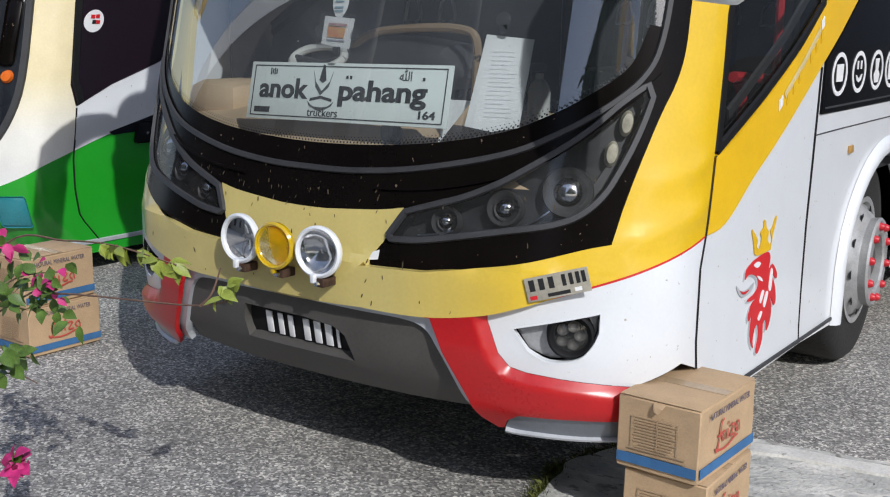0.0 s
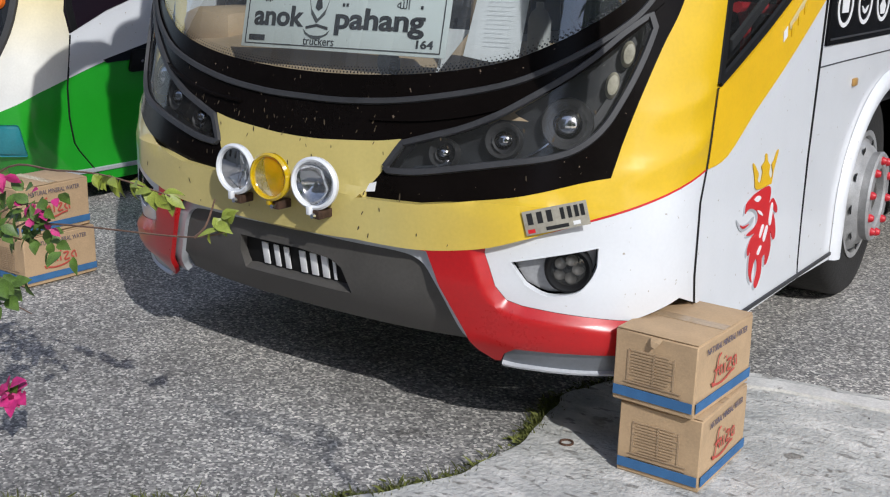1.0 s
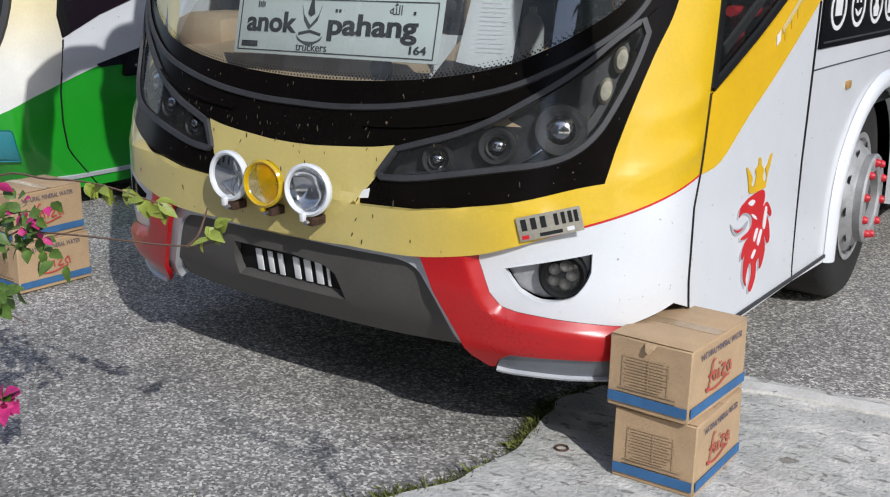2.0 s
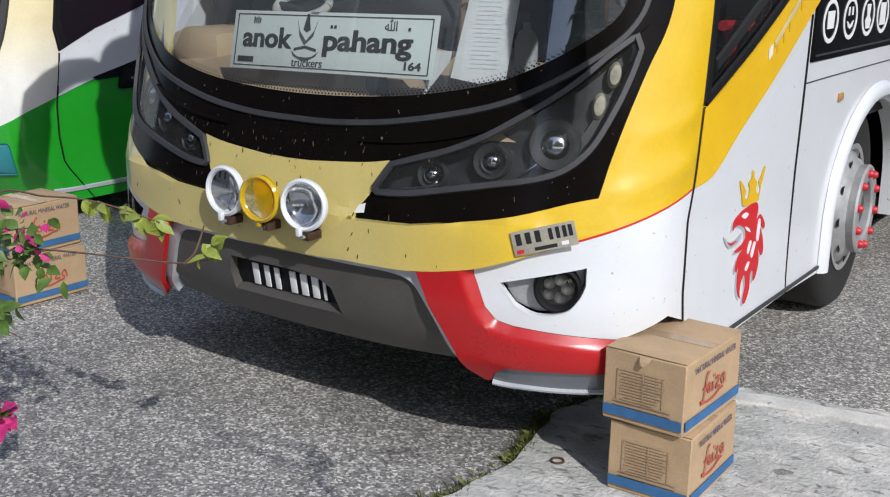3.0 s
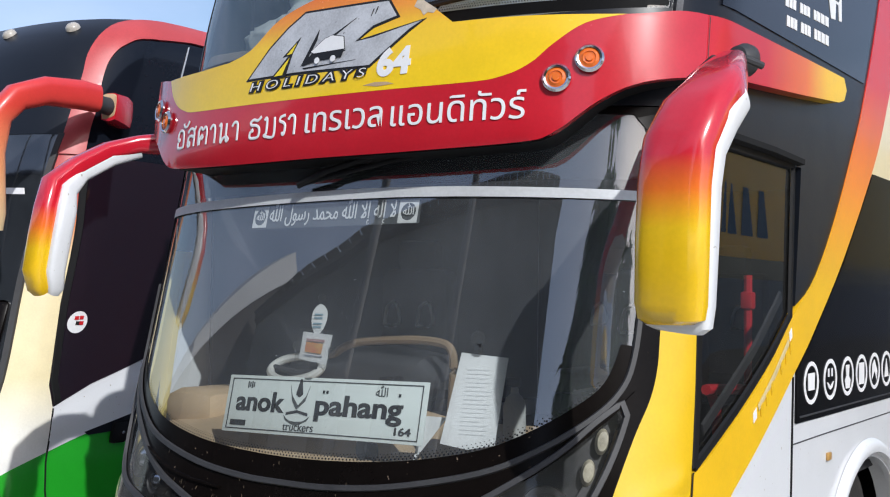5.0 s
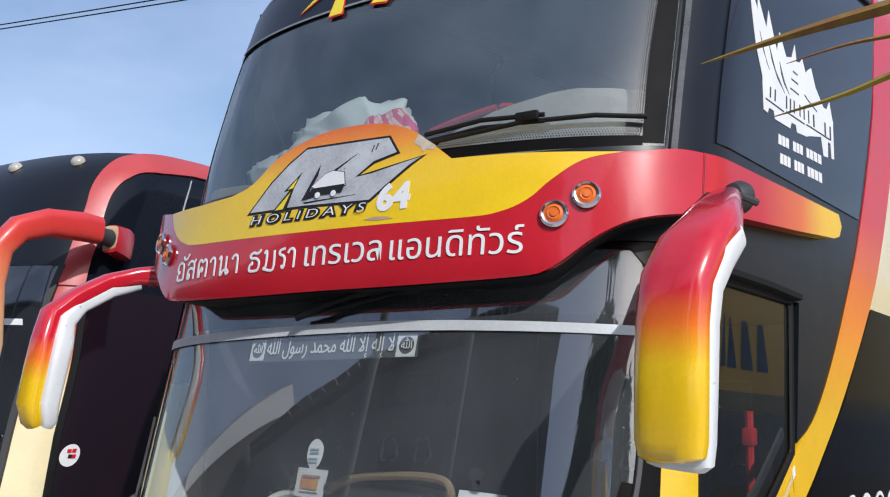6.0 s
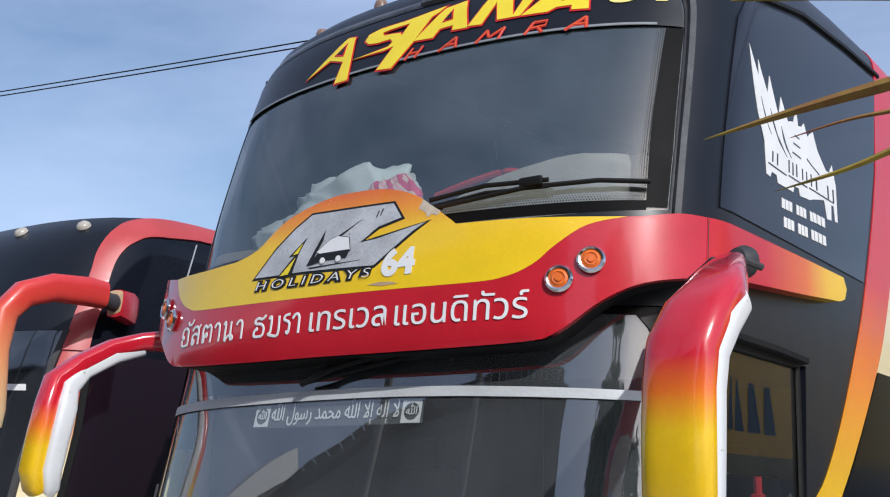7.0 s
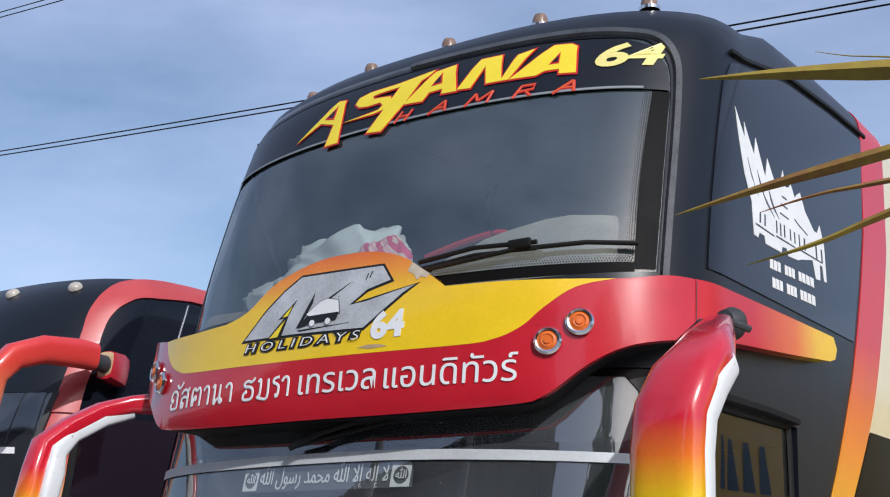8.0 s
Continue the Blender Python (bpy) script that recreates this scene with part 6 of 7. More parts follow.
for sx, sy, w, h in ((0, 0.091, bw - 0.04, 0.003), (0, -0.091, bw - 0.04, 0.003), (-bw / 2 + 0.02, 0, 0.003, 0.182), (bw / 2 - 0.02, 0, 0.003, 0.182)):
    on_board(part("frame_line", box_bm((w, h, 0.002), (sx, sy, 0.0045)), M_ink, board))
for text, size, x, y, w, bold in (("anok", 0.098, -0.285, 0.006, 0.235, 0.003), ("pahang", 0.098, 0.165, 0.006, 0.378, 0.003), ("truckers", 0.042, -0.085, -0.074, 0.14, 0.0), ("164", 0.036, 0.362, -0.066, 0.068, 0.001)):
    on_board(lettering("lettering", text, size, pose(x, y, 0.004), M_ink, board, "", 0.0, bold, w))
on_board(part("code_bar", box_bm((0.075, 0.02, 0.002), (-0.375, -0.07, 0.0045)), M_ink, board))
for k in range(4):
    on_board(part("script_bar", box_bm((0.005, 0.024 - 0.006 * (k % 2), 0.002), (-0.35 + k * 0.009, 0.07, 0.0045)), M_crest, board))
on_board(lettering("script", "\ufdf2", 0.045, pose(0.262, 0.062, 0.004), M_crest, board, "", 0.0, 0.0, 0.05))
for dx in (0.03, 0.046, 0.358, 0.358):
    on_board(part("dot", box_bm((0.009, 0.011, 0.002), (dx - 0.02, 0.055, 0.0045)), M_ink, board))
# crossed-blade crest
for sgn in (1, -1):
    blade = [(-0.005, -0.03), (sgn * 0.03, 0.0), (sgn * 0.045, 0.055), (sgn * 0.033, 0.02), (0.0, -0.015)]
    on_board(flat("crest_blade", blade if sgn > 0 else list(reversed(blade)), pose(-0.10, 0.018, 0.0035), M_crest, board, 0.0015))
    on_board(flat("crest_grip", [(0, -0.035), (sgn * 0.05, -0.045), (sgn * 0.05, -0.035), (0, -0.025)][::sgn], pose(-0.10, 0.012, 0.0035), M_ink, board, 0.0015))
on_board(flat("crest_point", [(-0.016, 0.03), (0, 0.02), (0.016, 0.03), (0.004, 0.085), (-0.004, 0.085)], pose(-0.10, 0.012, 0.0035), M_ink, board, 0.0015))
on_board(flat("crest_ribbon", curve([(-0.06, -0.045), (-0.035, -0.062), (0, -0.066), (0.035, -0.062), (0.06, -0.045)], 3) + curve([(0.05, -0.062), (0.0, -0.08), (-0.05, -0.062)], 3), pose(-0.10, 0.012, 0.0035), M_crest, board, 0.0015))


def sheet_on_glass(name, label, cat, poly, material, off):
    ob = thing(name, label, cat)
    skin("sheet", SK, poly, [], material, ob, off, 0.0015, 0.05)
    return ob


pp = sheet_on_glass("paper_sheet", "curled white printed sheet clipped inside the windscreen", "paper", [(0.615, 1.588), (0.78, 1.575), (0.772, 1.302), (0.68, 1.285), (0.583, 1.298), (0.60, 1.45)], M_paper, -0.03)
rp = random.Random(3)
for k in range(16):
    z = 1.535 - k * 0.0135
    skin("text_line", SK, [(0.645, z), (0.70 + rp.random() * 0.045, z), (0.70 + rp.random() * 0.045, z - 0.0025), (0.645, z - 0.0025)], [], mat("faint_print", (0.66, 0.67, 0.69), 0.8), pp, -0.0285, 0.0, 0.1)
part("clip", box_bm((0.03, 0.012, 0.03), SK.at(0.675, 1.598) + Vector((0, 0.015, 0)), 0.003), M_mattblack, pp)
part("suction_cup", lathe([(0.0, 0.008), (0.02, 0.006), (0.026, 0.0)], 18, frame_of(SK, 0.67, 1.632, -0.02) @ pose(0, 0, 0, 90)), M_lens, pp)
sheet_on_glass("paper_sheet", "loose white folded sheet behind the name board", "paper", [(0.47, 1.24), (0.575, 1.385), (0.48, 1.385)], M_paper, -0.075)
tag = sheet_on_glass("permit_card", "small white permit card in a clear holder on the windscreen", "card", [(-0.045, 1.636), (0.092, 1.628), (0.085, 1.525), (-0.045, 1.54)], M_paper, -0.02)
skin("stamp", SK, [(-0.02, 1.60), (0.06, 1.595), (0.058, 1.56), (-0.02, 1.565)], [], mat("stamp", (0.65, 0.45, 0.15), 0.7, color2=(0.55, 0.12, 0.08), scale=30), tag, -0.016, 0.0, 0.1)
for z0, z1, c in ((1.612, 1.603, (0.5, 0.3, 0.3)), (1.556, 1.552, (0.3, 0.32, 0.4))):
    skin("card_line", SK, [(-0.02, z1), (0.065, z1 - 0.003), (0.065, z0 - 0.003), (-0.02, z0)], [], mat("card_print", c, 0.7, vary=0.2, scale=60), tag, -0.016, 0.0, 0.1)
holder = skin("holder", SK, [(-0.06, 1.648), (0.105, 1.64), (0.098, 1.51), (-0.058, 1.525)], [], M_lens, tag, -0.012, 0.0, 0.1, "clear plastic holder")
holder.visible_shadow = False
for u, z in ((-0.062, 1.585), (0.105, 1.575)):
    part("suction_cup", lathe([(0.0, 0.008), (0.016, 0.006), (0.02, 0.0)], 16, frame_of(SK, u, z, -0.02) @ pose(0, 0, 0, 90)), M_lens, tag)
part("clip", box_bm((0.03, 0.01, 0.025), SK.at(0.03, 1.515) + Vector((0, 0.02, 0)), 0.003), M_mattblack, tag)
bdg = sheet_on_glass("badge", "white oval badge hung inside the windscreen", "badge", loop([(0.015, 1.735), (0.05, 1.71), (0.05, 1.66), (0.02, 1.625), (-0.012, 1.66), (-0.015, 1.71)], 4), M_paper, -0.02)
for z in (1.70, 1.688, 1.668, 1.656):
    skin("print_bar", SK, [(-0.003, z), (0.037, z), (0.037, z - 0.006), (-0.003, z - 0.006)], [], mat("badge_print", (0.25, 0.38, 0.45), 0.6), bdg, -0.0165, 0.0, 0.1)
part("suction_cup", lathe([(0.0, 0.008), (0.014, 0.006), (0.018, 0.0)], 16, frame_of(SK, 0.015, 1.755, -0.02) @ pose(0, 0, 0, 90)), M_lens, bdg)
ban = sheet_on_glass("window_banner", "grey strip with white Arabic script inside the windscreen top", "banner", [(-0.41, 2.013), (0.385, 2.018), (0.378, 2.105), (-0.42, 2.10)], mat("banner_grey", (0.10, 0.11, 0.12), 0.5), -0.02)
for u in (-0.37, 0.337):
    skin("roundel", SK, [(u + x * 0.040, 2.058 + y * 0.040) for x, y in ((-1, -1), (1, -1), (1, 1), (-1, 1))], [[(u + 0.031 * math.cos(a), 2.058 + 0.031 * math.sin(a)) for a in [2 * math.pi * k / 16 for k in range(16)]]], M_paper, ban, -0.015, 0.0, 0.1)
    written("script", "\ufdf2", u - 0.022, u + 0.022, 2.047, 0.04, M_paper, ban, SK, -0.015)
written("script", "\ufdf2 \ufedd\ufeee\ufeb3\ufead \ufeaa\ufee4\ufea4\ufee3 \ufdf2 \ufefb\ufe87 \ufeea\ufedf\ufe87 \ufefb", -0.318, 0.285, 2.040, 0.085, M_paper, ban, SK, -0.015)

# upper deck, seen through the glass
shelf = part("front_shelf", box_bm((1.7, 0.42, 0.03), (0, 0.60, 2.70)), M_interior, bus)
part("upper_wall", box_bm((2.36, 0.03, 1.3), (0, 4.2, 3.2)), M_interior, bus)
part("upper_liner", box_bm((0.02, 3.4, 1.2), (-1.17, 2.6, 3.2)), M_interior, bus)


def heap(name, label, cat, at, size, material, seed, folds=0.12, wave=0.05, dense=7.0):
    """A soft pile of cloth: smooth mass with long creases running over it."""
    bm = bmesh.new()
    bmesh.ops.create_icosphere(bm, subdivisions=5, radius=1)
    for v in bm.verts:
        d = v.co.normalized()
        warp = noise.noise(d * 1.6 + Vector((seed, 1, 0)))
        ph = dense * (d.z * 0.9 + d.x * 0.45) + 4.0 * warp
        ridge = (1 - abs(math.sin(ph))) ** 2
        k = 1 + folds * noise.noise(d * 1.5 + Vector((seed, 0, 0))) + wave * ridge * (0.4 + 0.6 * abs(noise.noise(d * 2.1 + Vector((0, seed, 0)))) * 2)
        flat_top = max(0.0, d.z + 0.25) ** 0.72
        v.co = Vector((d.x * size[0] * k, d.y * size[1] * k, flat_top * size[2] * k * (1 + 0.22 * d.x)))
    ob = thing(name, label, cat, at)
    part("cloth", bm, material, ob, "", 80)
    return ob


heap("folded_blanket", "crumpled pale blue-grey blanket on the upper dashboard", "blanket", (-0.36, 0.62, 2.84), (0.34, 0.15, 0.235), mat("pale_cloth", (0.60, 0.66, 0.67), 0.6, vary=0.06), 2.0, 0.16, 0.13, 5.0)
heap("striped_cloth", "pink and white striped cloth beside the blanket", "cloth", (-0.09, 0.555, 2.84), (0.13, 0.11, 0.165), striped("striped_cloth", (0.62, 0.10, 0.22), (0.62, 0.52, 0.46), (0.66, 0.36, 0.42), 7.0, 0.7), 5.0, 0.15, 0.10, 5.0)
heap("folded_cloth", "folded grey cloth on the upper dashboard", "cloth", (-0.80, 0.70, 2.84), (0.18, 0.12, 0.12), mat("grey_cloth", (0.42, 0.45, 0.46), 0.9, vary=0.1), 9.0, 0.08, 0.09, 6.0)
part("shelf_cover", box_bm((0.6, 0.3, 0.16), (-0.85, 0.72, 2.77), 0.05), mat("brown_cover", (0.20, 0.16, 0.12), 0.9), bus)
heap("canvas_cover", "beige canvas sheet spread over the upper dashboard", "cover", (0.53, 0.70, 2.70), (0.55, 0.17, 0.285), mat("canvas", (0.40, 0.375, 0.32), 0.9, vary=0.12), 13.0, 0.05, 0.03, 4.0)
rr = thing("rail_bar", "red bent rail at the upper front seats", "rail")
part("bar", line_tube(curve([(-0.05, 0.82, 3.02), (0.12, 0.82, 3.055), (0.28, 0.82, 3.075), (0.36, 0.82, 3.06), (0.40, 0.82, 3.0), (0.41, 0.82, 2.72)], 6), 0.018), M_rednut, rr)

# ---- cartons of bottled water ----
def carton(at, turn, lw, ll, h, label, logo_side=True, dent=0.0):
    c = thing("carton", label, "box", group="water cartons")
    bm = box_bm((lw, ll, h), (0, 0, h / 2), 0.004, None, 1)
    bmesh.ops.subdivide_edges(bm, edges=[e for e in bm.edges if e.calc_length() > 0.1], cuts=3, use_grid_fill=True)
    for v in bm.verts:
        v.co += Vector((noise.noise(v.co * 6 + Vector(at)), noise.noise(v.co * 6 + Vector((9, 0, 0))), noise.noise(v.co * 6 + Vector((0, 9, 0))))) * 0.002
    body = part("body", bm, M_card, c)
    part("flap", box_bm((lw * 0.985, ll * 0.49, 0.003), (0.002, -ll * 0.25, h + 0.004), 0.001), M_card, c)
    part("flap", box_bm((lw * 0.985, ll * 0.49, 0.003), (-0.001, ll * 0.25, h + 0.003), 0.001), M_card, c)
    part("tape", box_bm((lw * 0.99, 0.05, 0.0012), (0, 0.0, h + 0.0065)), mat("tape", (0.50, 0.36, 0.22), 0.25, vary=0.2), c)
    o = 0.0052
    part("stripe", box_bm((lw * 0.97, 0.002, 0.032), (0, -ll / 2 - o, 0.036)), M_blue, c)
    part("stripe", box_bm((0.002, ll * 0.98, 0.032), (lw / 2 + o, 0, 0.036)), M_blue, c)
    # specification table on the short side, as thin lines
    for k in range(11):
        part("print_line", box_bm((lw * (0.50 if k > 1 else 0.4), 0.0012, 0.0017), (-0.015 + 0.012 * (k % 2), -ll / 2 - o, h * 0.34 + k * h * 0.042)), M_greyprint, c)
    for x in (-0.085, 0.0, 0.068):
        part("print_line", box_bm((0.002, 0.0012, h * 0.44), (x, -ll / 2 - o, h * 0.55)), M_greyprint, c)
    for k in range(2):
        part("print_line", box_bm((lw * 0.7, 0.0012, 0.003), (0, -ll / 2 - o, h * 0.25 + k * 0.013)), M_greyprint, c)
    m = pose(lw / 2 + o, 0, 0, 90, 0, 90)
    lettering("lettering", "NATURAL MINERAL WATER", 0.03, m @ pose(0, h * 0.86, 0), mat("navy_print", (0.15, 0.125, 0.15), 0.8), c, "", 0, 0, ll * 0.72, 0.0006)
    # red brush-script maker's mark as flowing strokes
    mk = [[(-0.115, -0.03), (-0.10, -0.045), (-0.082, 0.0), (-0.07, 0.05), (-0.05, 0.062)], [(-0.10, 0.008), (-0.055, 0.014)], [(-0.045, -0.02), (-0.06, 0.0), (-0.04, 0.015), (-0.03, -0.02)], [(-0.012, 0.015), (-0.008, -0.022)], [(-0.008, 0.03), (-0.003, 0.04)],
          [(0.01, 0.018), (0.045, 0.018), (0.015, -0.018), (0.05, -0.018)], [(0.08, -0.02), (0.062, 0.0), (0.085, 0.018), (0.095, -0.02)], [(-0.115, -0.035), (-0.06, -0.048), (0.0, -0.046), (0.045, -0.034), (0.08, -0.03)]]
    for ln in mk:
        pts = curve([(x, y) for x, y in ln], 4) if len(ln) > 2 else ln
        bm = sweep([(x * 0.85, y * 0.9, 0.0, 0.0042, 0.0008, (-0.3, 1, 0)) for x, y in pts], 1, 2.0)
        bmesh.ops.transform(bm, matrix=m @ pose(0.0, h * 0.50, 0.0006), verts=bm.verts)
        part("mark_stroke", bm, M_redprint, c)
    c.matrix_basis = pose(*at, 0, 0, turn)
    return c


carton((1.309, 0.254, 0.024), 0.6, 0.275, 0.375, 0.236, "brown cardboard water carton with a blue stripe under another", True)
carton((1.294, 0.252, 0.268), -1.8, 0.275, 0.41, 0.232, "brown cardboard water carton with blue stripe and torn flap")
carton((-2.105, 0.28, 0.0), -1.5, 0.285, 0.40, 0.235, "brown cardboard water carton standing on the asphalt by the coaches")
carton((-2.115, 0.265, 0.245), 1.0, 0.285, 0.40, 0.235, "brown cardboard water carton on top of another by the coaches")
tear = thing("torn_flap", "torn scrap of cardboard hanging from the top carton", "scrap")
part("scrap", sweep([(1.29, 0.046, 0.497, 0.02, 0.0015), (1.29, 0.034, 0.488, 0.016, 0.0015), (1.285, 0.030, 0.472, 0.008, 0.0015)], 1, 2.0), M_card, tear)

# ---- the green and cream coach alongside ----
LSK = Skin([(z * 0.9, y) for z, y in PROFILE], half=1.22, depth=0.58, crown=3.32, top=3.64)
lb = thing("coach", "parked coach painted green, white and cream with black glass", "bus", (-4.42, 0.86, 0))
LB = 10.6
GREEN_TOP = curve([(0.0, 0.40), (0.7, 0.48), (1.0, 0.575), (1.19, 0.65), (1.33, 0.72), (1.51, 0.79), (1.69, 0.86), (2.01, 0.96), (2.9, 1.25)], 4)
SEAM = [(1.51, 0.79), (1.465, 1.05), (1.40, 1.19), (1.345, 1.68), (1.315, 2.37), (1.29, 2.75)]
WEDGE = [(0.95, 0.75), (1.06, 0.95), (1.11, 1.23), (1.08, 1.81), (1.08, 2.1), (1.10, 2.4), (1.13, 2.75)]
M_creamfade = fade("paint_cream_to_white", [(0.0, (0.80, 0.80, 0.78)), (0.16, (0.82, 0.80, 0.72)), (0.32, (0.83, 0.72, 0.44)), (0.68, (0.83, 0.70, 0.42)), (0.80, (0.72, 0.22, 0.08)), (0.90, (0.52, 0.06, 0.06)), (1.0, (0.52, 0.06, 0.06))], 0.6, 2.6, "Z", 0.3, 0.5)
skin("green_panel", LSK, [(-LB, 0.13), (2.30, 0.13), (2.30, 1.06)] + [p for p in reversed(GREEN_TOP) if p[0] < 2.28] + [(-1.5, 0.5), (-LB, 0.6)], [], M_green, lb, 0.0, 0.03, 0.07, "glossy green lower body")
band_fold = lambda u, z: 0.012 * max(0, 1 - abs(z - (0.30 + 0.42 * u)) / 0.10)
skin("white_band", LSK, [p for p in GREEN_TOP if p[0] > 1.5] + [(2.9, 1.66), (2.03, 1.30), (1.70, 1.18), (1.465, 1.055)], [], M_white, lb, 0.003, 0.03, 0.05, "white diagonal band", band_fold)
skin("cream_pillar", LSK, [p for p in GREEN_TOP if 0.0 <= p[0] < 1.51] + SEAM + list(reversed(WEDGE)) + [(0.0, 0.72)], [], M_creamfade, lb, 0.0, 0.03, 0.06, "cream corner pillar fading to white")
M_left_glass = mat("coach_screen_glass", (0.02, 0.023, 0.028), 0.06, coat=1.0, vary=0.2, scale=2.0, spec=1.0)
skin("front_glass", LSK, [(-1.1, 0.72), (0.0, 0.72)] + WEDGE + [(-0.94, 2.75), (-1.1, 1.85)], [], M_left_glass, lb, -0.004, 0.02, 0.1, "dark windscreen")
ribbon("screen_rubber", LSK, curve(WEDGE, 4), 0.05, M_rubber, lb, 0.0, 0.02, "grey rubber screen edge")
skin("white_strip", LSK, [(0.3, 2.37), (0.99, 2.36), (0.98, 2.40), (0.3, 2.41)], [], M_decal, lb, 0.002, 0.0, 0.06)
ldoor = skin("door_glass", LSK, [(1.47, 1.06), (1.70, 1.185), (2.03, 1.305), (2.9, 1.67), (2.9, 2.62), (1.30, 2.62), (1.315, 2.37), (1.345, 1.68), (1.40, 1.19)], [], mat("door_black_glass", (0.012, 0.007, 0.012), 0.07, coat=0.5, vary=0.3, scale=1.5, color2=(0.014, 0.006, 0.010)), lb, 0.0, 0.03, 0.08, "black tinted door glass")
ribbon("door_edge", LSK, [(1.49, 1.08), (1.425, 1.22), (1.37, 1.68), (1.34, 2.37), (1.33, 2.6)], 0.05, M_mattblack, ldoor, 0.002, 0.008)
ribbon("door_seam", LSK, [(1.50, 0.13), (1.51, 0.5), (1.51, 0.79), (1.468, 1.05)], 0.010, M_mattblack, lb, 0.0, 0.006)
skin("handle_patch", LSK, [(1.72, 0.885), (2.01, 0.965), (2.28, 1.045), (2.28, 0.885), (1.75, 0.865)], [], M_darkgrey, lb, 0.006, 0.01, 0.1, "dark grey wedge")
hp = part("door_handle", to_skin(box_bm((0.115, 0.14, 0.02), (0, 0, 0), 0.02), LSK, 1.965, 0.865, 0.012), M_mattblack, lb, "black door handle plate")
part("lock", to_skin(lathe([(0, 0.02), (0.01, 0.018), (0.012, 0)], 12, pose(0, 0, 0, 90)), LSK, 1.975, 0.86, 0.022), M_chrome, hp)
rd = skin("round_sticker", LSK, [(1.49 + 0.072 * math.cos(a), 1.57 + 0.068 * math.sin(a)) for a in [2 * math.pi * k / 24 for k in range(24)]], [], M_decal, ldoor, 0.004, 0.002, 0.05, "white round sticker with red marks")
for k, (dx, dz, w) in enumerate(((-0.03, 0.02, 0.03), (0.005, 0.022, 0.03), (-0.015, -0.012, 0.026), (0.012, -0.012, 0.03))):
    skin("sticker_bar", LSK, [(1.49 + dx, 1.565 + dz), (1.49 + dx + w, 1.565 + dz), (1.49 + dx + w, 1.588 + dz), (1.49 + dx, 1.588 + dz)], [], M_reddecal if k != 2 else M_ink, rd, 0.007, 0.001, 0.05)
part("corner_lamp", to_skin(box_bm((0.18, 0.19, 0.02), (0, 0, 0), 0.02), LSK, 1.11, 0.44, 0.008), mat("teal_lens", (0.03, 0.22, 0.26), 0.15, coat=0.6), lb, "teal tinted corner lamp")
part("corner_lamp", to_skin(box_bm((0.10, 0.40, 0.03), (0, 0, 0), 0.03), LSK, 1.0, 1.5, 0.0), M_black, lb, "black lamp strip")
part("amber_lamp", to_skin(lathe([(0, 0.025), (0.03, 0.02), (0.04, 0)], 20, pose(0, 0, 0, 90)), LSK, 1.02, 1.24, 0.0), M_amber, lb, "round amber lamp")
# upper body: dark roof shell, red arch round dark windows
ARCH_OUT = [(1.14, 2.62)] + curve([(1.14, 2.72), (1.13, 3.1), (1.10, 3.3), (1.115, 3.46), (1.17, 3.56), (1.4, 3.605), (1.97, 3.615)], 4) + [(LB, 3.615)]
ARCH_IN = [(1.30, 2.62)] + curve([(1.285, 2.8), (1.28, 2.95), (1.25, 3.15), (1.25, 3.28), (1.30, 3.38), (1.45, 3.45), (2.07, 3.49)], 4) + [(LB, 3.49)]
skin("red_arch", LSK, ARCH_OUT + list(reversed(ARCH_IN)), [], mat("paint_faded_red", (0.52, 0.06, 0.06), 0.4, coat=0.3, vary=0.1), lb, 0.015, 0.04, 0.06, "faded red arch round the side windows")
skin("upper_window", LSK, ARCH_IN + [(LB, 2.62)], [], M_dark_glass, lb, -0.002, 0.02, 0.12, "dark upper windows")
ribbon("window_post", LSK, [(2.05, 2.68), (2.06, 3.1), (2.07, 3.46)], 0.02, M_silver, lb, 0.0, 0.006)
skin("roof_front", LSK, [(-1.3, 2.75), (1.14, 2.75), (1.13, 3.1), (1.10, 3.3), (1.115, 3.46), (1.17, 3.56), (1.4, 3.60), (2.6, 3.60), (-2.6, 3.60), (-1.4, 3.5)], [], M_darkgrey, lb, 0.0, 0.03, 0.08, "dark grey front dome")
skin("far_side", LSK, [(-LB, 0.6), (-1.4, 0.5), (-1.4, 3.5), (-LB, 3.6)], [], M_cream, lb, -0.002, 0.02, 0.3)
skin("rear_side", LSK, [(2.30, 0.20), (LB, 0.20), (LB, 2.66), (2.9, 2.66), (2.9, 1.30), (2.30, 1.06)], [], M_darkgrey, lb, -0.004, 0.02, 0.2, "dark rear side")
bm = bmesh.new()
prev = None
ringl = [LSK.at(u, 3.60) for u in [-LB] + list(np.linspace(-3, 3, 30)) + [LB]]
for k, h in enumerate((0.0, 0.03, 0.04)):
    cur = [bm.verts.new((v.x * (1 - 0.06 * k), v.y + (0.1 * k if v.y < 3 else 0), 3.60 + h)) for v in ringl]
    if prev:
        for i in range(len(cur) - 1):
            bm.faces.new((prev[i], prev[i + 1], cur[i + 1], cur[i]))
    prev = cur
bm.faces.new(prev)
bmesh.ops.recalc_face_normals(bm, faces=bm.faces)
part("roof", bm, M_darkgrey, lb)
part("tail_panel", box_bm((2.4, 0.05, 3.4), (0, LSK.at(LB, 2).y - 0.03, 1.9)), M_cream, lb)
part("floor_pan", box_bm((2.1, 9.4, 0.08), (0, 5.4, 0.30)), M_mattblack, lb)
ribbon("sill", LSK, [(1.3, 0.205), (1.55, 0.205), (2.3, 0.205), (4.0, 0.205)], 0.03, M_silver, lb, 0.0, 0.01)
